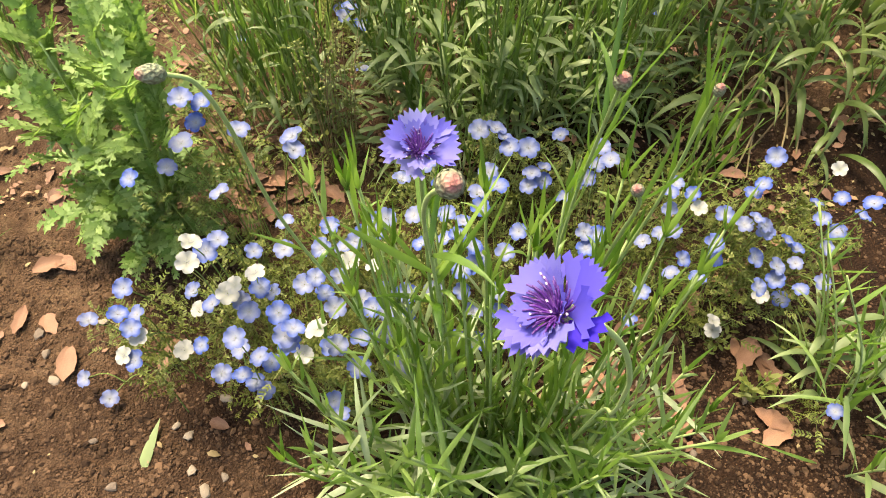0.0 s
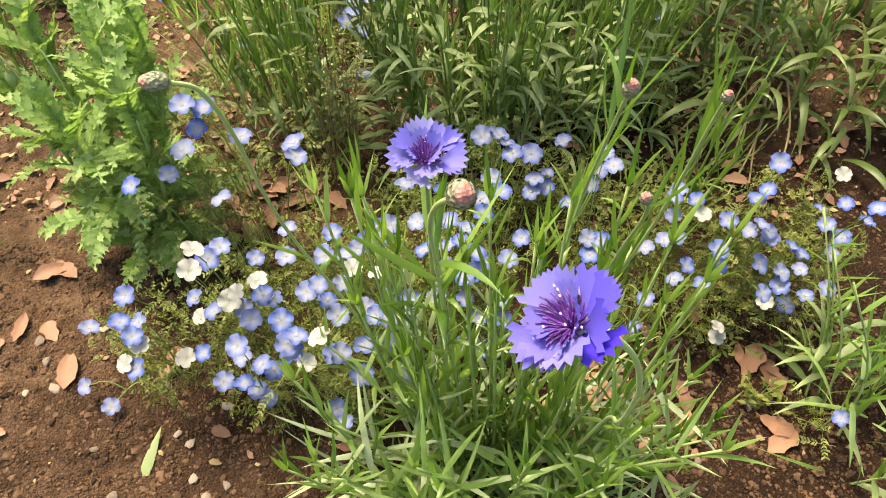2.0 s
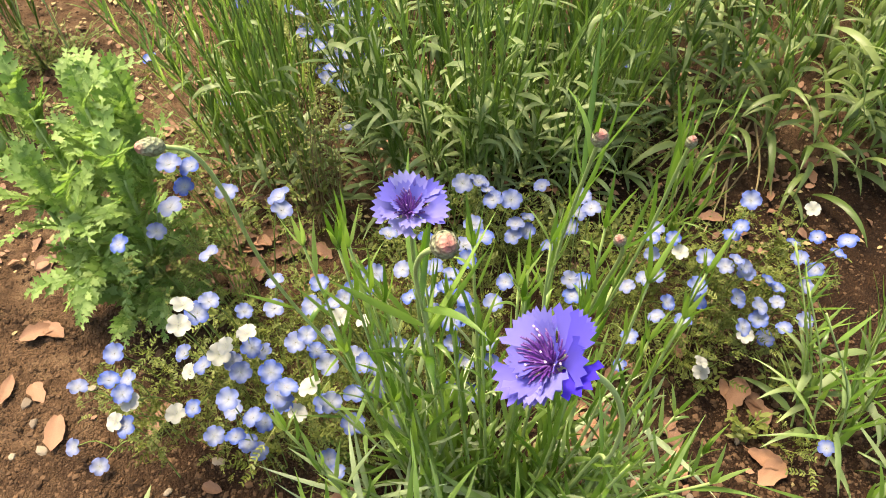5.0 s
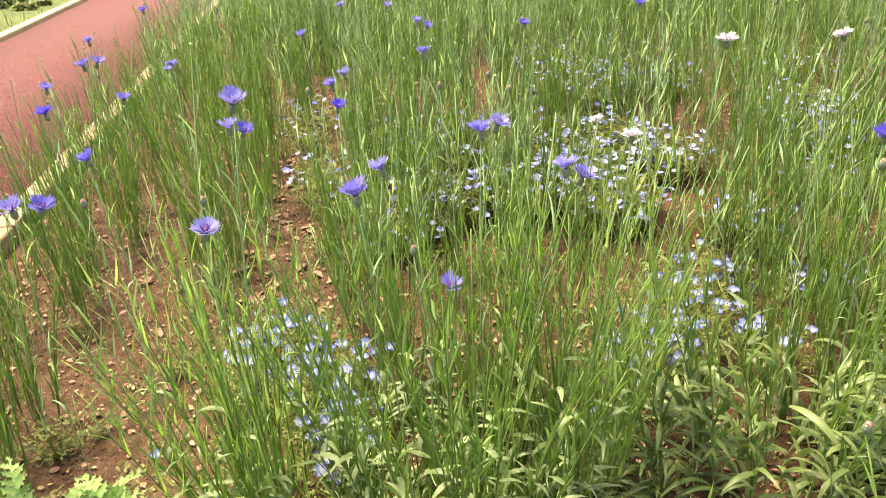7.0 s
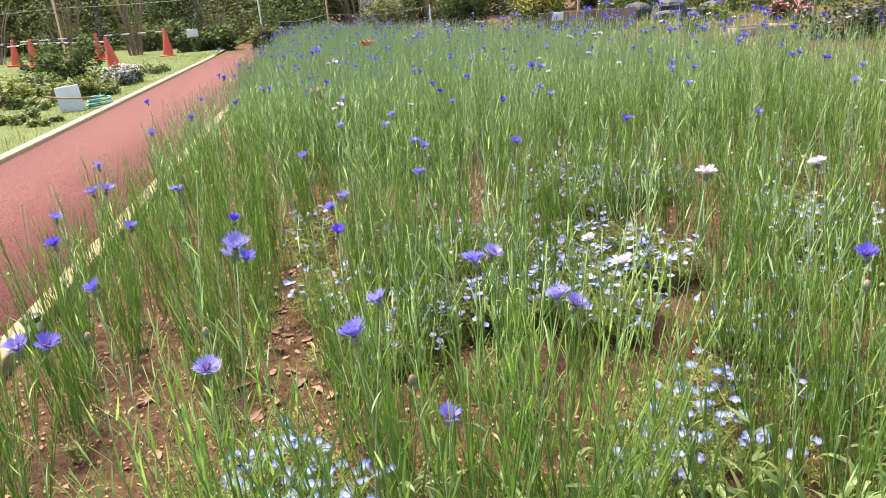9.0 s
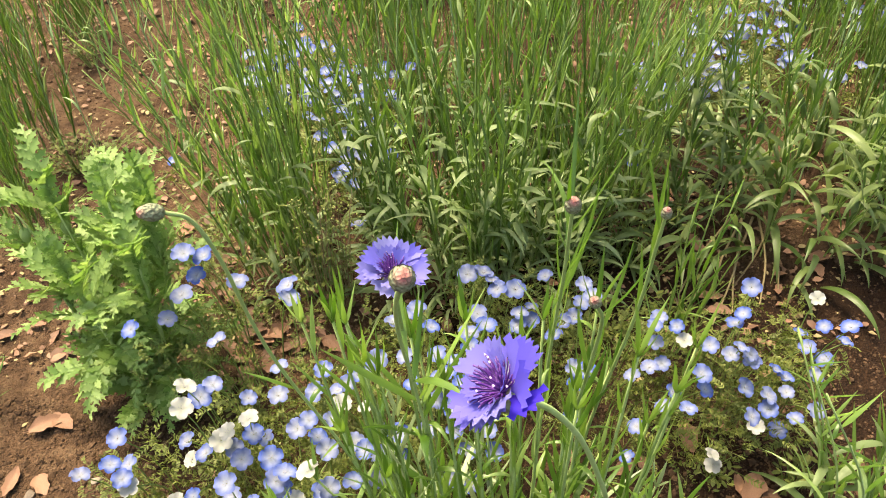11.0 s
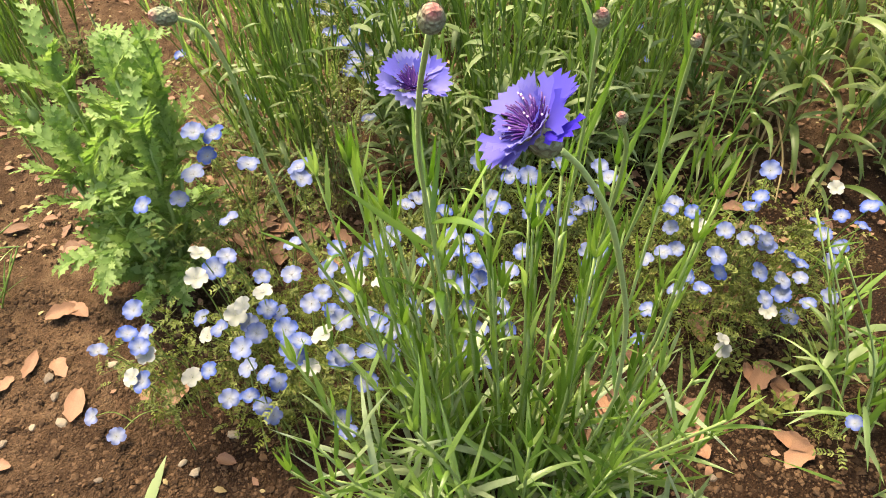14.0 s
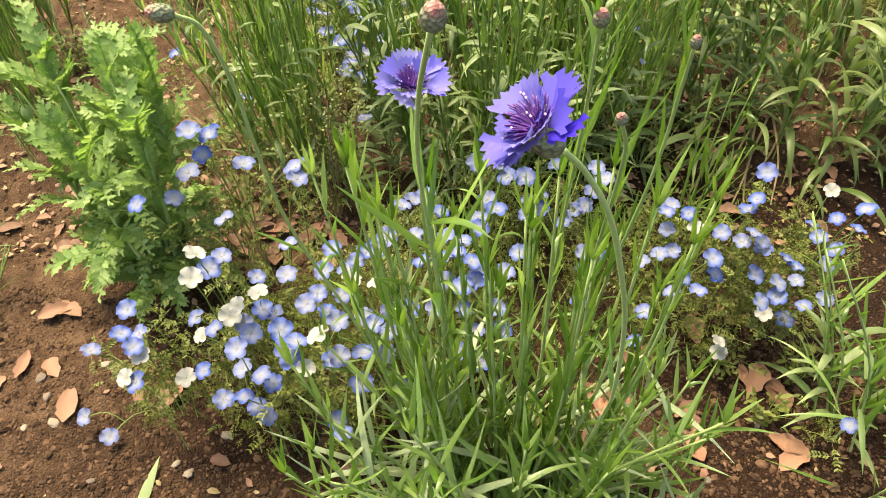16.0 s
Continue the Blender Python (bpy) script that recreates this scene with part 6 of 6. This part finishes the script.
tagged(part("garden_hose", s, TEAL), "coiled teal garden hose on the grass", "hose")

leaf_v, leaf_f = [(0, 0, 0), (0.5, 0.28, 0.06), (1.0, 0, 0.0), (0.5, -0.28, 0.06)], [(0, 1, 2), (0, 2, 3)]


def crown_mesh(name, seed, blobs, leaves, size, mat):
    """Leaves scattered in uneven clumps; blobs: (x, y, z, radius)."""
    rng = np.random.RandomState(seed)
    w = np.array([b[3] ** 2 for b in blobs])
    which = rng.choice(len(blobs), leaves, p=w / w.sum())
    B = np.array(blobs)[which]
    d = rng.normal(0, 1, (leaves, 3))
    d /= np.linalg.norm(d, axis=1)[:, None]
    rough = 0.62 + 0.5 * rng.random(leaves) ** 0.7
    pos = B[:, :3] + d * (B[:, 3] * rough)[:, None]
    pos[:, 2] = np.maximum(pos[:, 2], 0.03)
    return scatter(name, leaf_v, leaf_f, mat, turns(rng, pos, rng.uniform(0, 6.283, leaves), rng.uniform(-0.9, 0.7, leaves), rng.uniform(-0.9, 0.9, leaves), size * rng.uniform(0.6, 1.3, leaves)))


def tree(x, y, h, seed, label, mat=TREE_LEAF, leaves=6500):
    rnd = random.Random(seed)
    ob = thing("tree", label, "tree", (x, y, 0), "trees behind the garden")
    s, blobs = Shape(), []
    trunk = glide([(0, 0, -0.1), (rnd.uniform(-0.1, 0.1), 0.05, h * 0.3), (rnd.uniform(-0.25, 0.25), 0, h * 0.62), (rnd.uniform(-0.3, 0.3), 0, h * 0.85)], 4)
    s.tube(trunk, 0.045 * h ** 0.8, 0.012 * h ** 0.8, 9)
    for i in range(9):
        p = trunk[rnd.randint(3, len(trunk) - 1)]
        a = i * 2.4
        q = p + Vector((math.cos(a), math.sin(a), rnd.uniform(0.15, 0.7))) * h * rnd.uniform(0.14, 0.26)
        s.tube(glide([p, p.lerp(q, 0.5) + Vector((0, 0, 0.05 * h)), q], 3), 0.02 * h ** 0.7, 0.006 * h ** 0.7, 6)
        for _ in range(2):
            blobs.append((q.x + rnd.uniform(-0.3, 0.3), q.y + rnd.uniform(-0.3, 0.3), q.z + rnd.uniform(-0.2, 0.4), rnd.uniform(0.1, 0.17) * h))
    part("trunk", s, BARK, ob, "grey-brown trunk with spreading limbs")
    part("crown", crown_mesh("crown", seed, blobs, leaves, 0.13, mat), None, ob, "uneven dark green leafy crown")
    return ob


def bush(x, y, r, h, seed, label, mat=BUSH_LEAF, leaves=2600, size=0.09, blossom=None, category="shrub"):
    rnd = random.Random(seed)
    ob = thing("shrub", label, category, (x, y, 0), "shrubs")
    s, blobs = Shape(), []
    for i in range(8):
        a, k = rnd.uniform(0, 6.283), rnd.uniform(0.2, 0.75)
        q = Vector((r * k * math.cos(a), r * k * math.sin(a), h * rnd.uniform(0.3, 0.75)))
        s.tube(glide([(0.05 * math.cos(a), 0.05 * math.sin(a), -0.02), q * 0.5 + Vector((0, 0, 0.05)), q], 3), 0.018, 0.006, 5)
        blobs.append((q.x, q.y, q.z, h * rnd.uniform(0.22, 0.36)))
        blobs.append((q.x, q.y, q.z * 0.45, h * rnd.uniform(0.22, 0.34)))
    tagged(part("branch_work", s, BARK, ob), kind="stuff")
    part("foliage", crown_mesh("foliage", seed, blobs, leaves, size, mat), None, ob)
    if blossom:
        top = [(b[0], b[1], b[2] + 0.1 * h, b[3]) for b in blobs if b[2] > 0.25 * h]
        part("blossom", crown_mesh("blossom", seed + 1, top, int(leaves * 0.7), size * 0.8, blossom), None, ob, "mass of small bright blossoms")
    return ob


bush(-4.9, 15.6, 0.8, 0.75, 701, "dark green rounded shrub beside the path")
bush(-3.2, 13.2, 0.42, 0.32, 702, "low shrub with small white flowers", BUSH_LEAF, 1500, 0.06, WHITE_RAY)
bush(-4.4, 11.0, 0.8, 0.45, 703, "grey-green low shrub in the grass", HERB, 2000, 0.07)
bush(-3.5, 11.4, 0.6, 0.35, 704, "grey-green low shrub in the grass", HERB, 1500, 0.06)
bush(-3.9, 7.8, 0.5, 0.3, 705, "tuft of dark green leaves at the path", BUSH_LEAF, 1200, 0.07)
for i, (x, y, r, h) in enumerate(((-3.6, 10.6, 0.5, 0.32), (-4.2, 12.2, 0.6, 0.4), (-3.3, 12.2, 0.4, 0.3), (-5.2, 10.2, 0.7, 0.4), (-5.6, 13.4, 0.7, 0.45), (-3.9, 14.2, 0.5, 0.35), (-4.6, 8.8, 0.6, 0.3), (-6.2, 11.5, 0.8, 0.5), (-3.1, 15.2, 0.4, 0.3))):
    bush(x, y, r, h * 0.65, 708 + i, "low yellowish green herb patch in the verge", VERGE_GRASS, 900, 0.06)
for i, (x, y, r, h) in enumerate(((-7.5, 24.5, 1.4, 0.9), (-5.2, 25, 1.5, 1.0), (-3.0, 22.5, 1.2, 0.7), (-1.2, 21.5, 1.1, 0.6), (-0.6, 24, 1.6, 1.4), (1.8, 25, 1.8, 1.3), (4.2, 24, 1.7, 1.6), (6.5, 24.5, 1.8, 1.5), (13.0, 24, 2.0, 1.6), (17, 22, 2.2, 1.8), (-11, 25, 1.8, 1.4), (-13.5, 22, 1.8, 1.5), (10.3, 23, 1.6, 1.2), (-2.2, 26.5, 1.9, 1.9), (-5.5, 28, 2.2, 2.0), (-9, 28, 2.3, 2.2))):
    bush(x, y, r, h, 720 + i, "dense dark green shrub at the garden's edge", TREE_LEAF if i % 2 else BUSH_LEAF, 3200, 0.12)
for i, x in enumerate((-19, -15, -11.5, -8, -4.5, -1, 2.8, 6.2, 9.6, 13, 16.5, 20)):
    bush(x, 33.5 + 1.2 * math.sin(i * 2.0) - 0.35 * max(0, abs(x) - 12), 2.3, 3.6, 780 + i, "tall dark evergreen shrub behind the garden", TREE_LEAF, 8500, 0.2)
for i, (x, y, r, h) in enumerate(((11.6, 19.0, 0.8, 0.6), (13.2, 18.6, 0.9, 0.75), (12.3, 20.6, 0.8, 0.8), (14.6, 19.6, 1.0, 0.9), (10.9, 21.0, 0.7, 0.6), (8.9, 21.5, 0.8, 0.6), (9.2, 16.6, 0.5, 0.35), (11.3, 16.8, 0.6, 0.45))):
    bush(x, y, r, h, 830 + i, "low rounded green shrub behind the bed", BUSH_LEAF if i % 2 else VERGE_GRASS, 2000, 0.08)
for i, (x, y, r, h) in enumerate(((-2.95, 8.8, 0.3, 0.16), (-3.1, 11.6, 0.35, 0.22), (-3.4, 9.2, 0.4, 0.25), (-4.1, 9.9, 0.5, 0.3), (-4.7, 12.0, 0.6, 0.4), (-3.0, 7.2, 0.3, 0.16), (-3.5, 6.6, 0.4, 0.22), (-5.0, 14.4, 0.6, 0.45), (-4.4, 10.4, 0.5, 0.35), (-3.6, 13.6, 0.5, 0.3), (-6.5, 13.0, 0.8, 0.55))):
    bush(x, y, r, h * 0.7, 850 + i, "tangle of low green herbs in the verge", VERGE_GRASS if i % 3 else HERB, 900, 0.055)
tree(-0.9, 27.5, 4.6, 779, "young tree with yellowish green leaves", YOUNG_LEAF, 5000)
bush(6.6, 22.0, 1.0, 1.35, 741, "shrub covered in bright yellow blossom", BUSH_LEAF, 2200, 0.09, YELLOW)
bush(10.0, 15.0, 0.55, 0.36, 742, "low azalea covered in pink blossom", BUSH_LEAF, 2000, 0.07, PINK)
bush(7.35, 14.0, 0.28, 0.26, 743, "small grassy green shrub", HERB, 1400, 0.08)
for i, (x, y, h) in enumerate(((-12, 30, 7), (-8.5, 31, 7.5), (-5, 31.5, 7), (-2, 30, 6.5), (1.0, 34, 8), (4.5, 31, 7), (8, 32, 7.5), (11.5, 30, 7), (15, 29, 7.5), (19, 27, 7), (-16, 27, 7.5), (23, 23, 7), (-20, 22, 7))):
    tree(x, y, h, 760 + i, "broad dark green tree behind the garden", TREE_LEAF if i % 3 else BUSH_LEAF)


def pole_bush(x, y, count, h, spread_, seed):
    rnd = random.Random(seed)
    ob = thing("bare_shrub", "cut-back shrub of bare straight pale stems", "shrub", (x, y, 0), "cut-back shrubs")
    for i in range(count):
        a = rnd.uniform(0, 6.283)
        s = Shape()
        t = Vector((spread_ * rnd.uniform(-1, 1), 0.4 * spread_ * math.sin(a), h * rnd.uniform(0.7, 1.1)))
        s.tube(glide([(0.25 * t.x, 0.25 * t.y, -0.02), t * 0.55, t], 3), 0.022, 0.011, 6)
        part("stem", s, POLE, ob)
    return ob


pole_bush(-5.3, 22.6, 20, 2.0, 0.75, 801)
pole_bush(-7.2, 23.0, 15, 2.3, 0.9, 802)
pole_bush(-3.2, 24.0, 11, 2.0, 0.6, 803)
pole_bush(3.9, 24.5, 18, 2.0, 1.1, 804)
pole_bush(1.3, 26.5, 14, 2.0, 0.9, 806)
pole_bush(-11.5, 22.5, 12, 2.3, 1.0, 807)
pole_bush(-9.5, 23.5, 6, 2.2, 1.0, 805)


def rope_fence(points, z, sag):
    ob = thing("rope_fence", "green posts joined by a slack pale rope", "fence")
    for i, (x, y, h) in enumerate(points):
        s = Shape()
        s.tube([(x, y, -0.1), (x, y, h)], 0.026, 0.022, 8)
        part("post", s, METAL if i % 2 == 0 else POLE, ob)
    for (x0, y0, h0), (x1, y1, h1) in zip(points, points[1:]):
        s = Shape()
        s.tube([Vector((x0, y0, z)).lerp(Vector((x1, y1, z)), t / 8) - Vector((0, 0, sag * math.sin(math.pi * t / 8))) for t in range(9)], 0.009, 0.009, 5)
        part("rope", s, METAL, ob)


rope_fence([(-1.5, 21.0, 1.5), (0.3, 21.2, 1.4), (3.2, 21.5, 0.78)], 0.75, 0.12)
rope_fence([(-12, 23.2, 1.9), (-7, 22.0, 1.9), (-1.5, 21.0, 1.8)], 1.45, 0.05)

# low plank fence with a white notice
fence = thing("plank_fence", "low weathered fence of brown planks", "fence", (0, 0, 0))
for i in range(15):
    s = Shape()
    s.box((0.132, 0.03, 0.5 + 0.012 * math.sin(i * 5.1)), (0, 0, 0.2), 0, 0.006)
    part("plank", s, PLANK, fence, "", pose(5.2 + i * 0.14, 17.1 - i * 0.05, 0, 0, 0, -20))
s = Shape()
s.box((0.26, 0.02, 0.18), (0, 0, 0), 0, 0.004)
tagged(part("notice_board", s, WHITE, None, "", pose(5.55, 16.93, 0.36, 0, 0, -20)), "blank white notice board on the plank fence", "sign")
s = Shape()
s.box((0.3, 0.02, 0.2), (0, 0, 0), 0, 0.004)
tagged(part("notice_board", s, WHITE, None, "", pose(-3.4, 21.3, 0.55, 0, 0, 10)), "small white notice board on a post", "sign")
s = Shape()
s.tube([(6.95, 19.6, -0.1), (6.97, 19.6, 1.6), (6.95, 19.6, 3.2)], 0.035, 0.03, 8)
tagged(part("wooden_post", s, POLE), "slim brown wooden post", "post")

for i, (x, y, r, h) in enumerate(((8.35, 19.0, 0.34, 0.5), (9.3, 19.0, 0.52, 0.56), (9.9, 18.0, 0.34, 0.42), (9.75, 18.6, 0.3, 0.26), (8.85, 18.3, 0.36, 0.26))):
    rnd = random.Random(900 + i)
    s, rows = Shape(), []
    for k in range(9):
        z = k / 8
        rows.append([(r * (1 - z ** 5) ** 0.5 * (1 + 0.55 * noise.noise(Vector((math.cos(a) * 2.6 + i * 3, math.sin(a) * 2.6, z * 2)))) * math.cos(a), r * 0.8 * (1 - z ** 5) ** 0.5 * (1 + 0.55 * noise.noise(Vector((math.cos(a) * 1.5 + i * 3, math.sin(a) * 1.5, z * 2 + 5)))) * math.sin(a), h * z - 0.03) for a in [2 * math.pi * j / 14 for j in range(14)]])
    s.grid(rows, 0, True)
    tagged(part("boulder", s, ROCK, None, "", pose(x, y, 0, 0, 0, 40 * i), False), "dark grey blocky boulder in the garden", "rock", "boulders")

# clipped hedge on the far side of the bed
hedge = thing("hedge", "broad rounded clipped hedge of dark green", "hedge", (0, 0, 0))
blobs = [(7.5 + 0.14 * i + 0.3 * (i % 3), 10.6 - 0.13 * i, 0.12 + 0.022 * i, 0.28 + 0.02 * i) for i in range(22)]
part("foliage", crown_mesh("foliage", 950, blobs, 34000, 0.065, HEDGE_LEAF), None, hedge)
s = Shape()
for b in blobs:
    s.tube(glide([(b[0], b[1], -0.05), (b[0] + 0.1, b[1], 0.2), (b[0] + 0.15, b[1] + 0.1, 0.6)], 3), 0.03, 0.012, 6)
tagged(part("branch_work", s, BARK, hedge), kind="stuff")

# shed behind the trees
shed = thing("shed", "small pale shed with a grey roof behind bare branches", "building", (2.35, 29.5, 0))
shed.scale = (0.62, 0.62, 0.56)
for name, size, at, mat in (("wall", (2.6, 0.12, 2.1), (0, 0, 1.05), WALL), ("wall", (2.6, 0.12, 2.1), (0, 2.0, 1.05), WALL), ("wall", (0.12, 1.88, 2.1), (-1.24, 1.0, 1.05), WALL), ("wall", (0.12, 1.88, 2.1), (1.24, 1.0, 1.05), WALL), ("roof", (3.0, 2.5, 0.1), (0, 1.0, 2.16), ROOFING), ("door", (0.75, 0.05, 1.8), (0.5, -0.09, 0.92), PLANK), ("window", (0.6, 0.04, 0.5), (-0.6, -0.085, 1.35), GLASSY)):
    s = Shape()
    s.box(size, at, 0, 0.01)
    part(name, s, mat, shed)

# dark woodland far behind everything
wood = Shape()
wood.grid([[(x, 62 + 3 * math.sin(x * 0.13), z * (8 + 2.5 * noise.noise(Vector((x * 0.35, 0, 0)))) - 0.3) for x in np.linspace(-110, 110, 160)] for z in (0.0, 0.35, 0.7, 1.0)])
tagged(part("backdrop", wood, solid("far_woodland", (0.012, 0.022, 0.008), (0.07, 0.095, 0.03), 1.1, 0.95, 0.8, 0.3)), "dark band of distant woodland", "woodland", kind="structure")
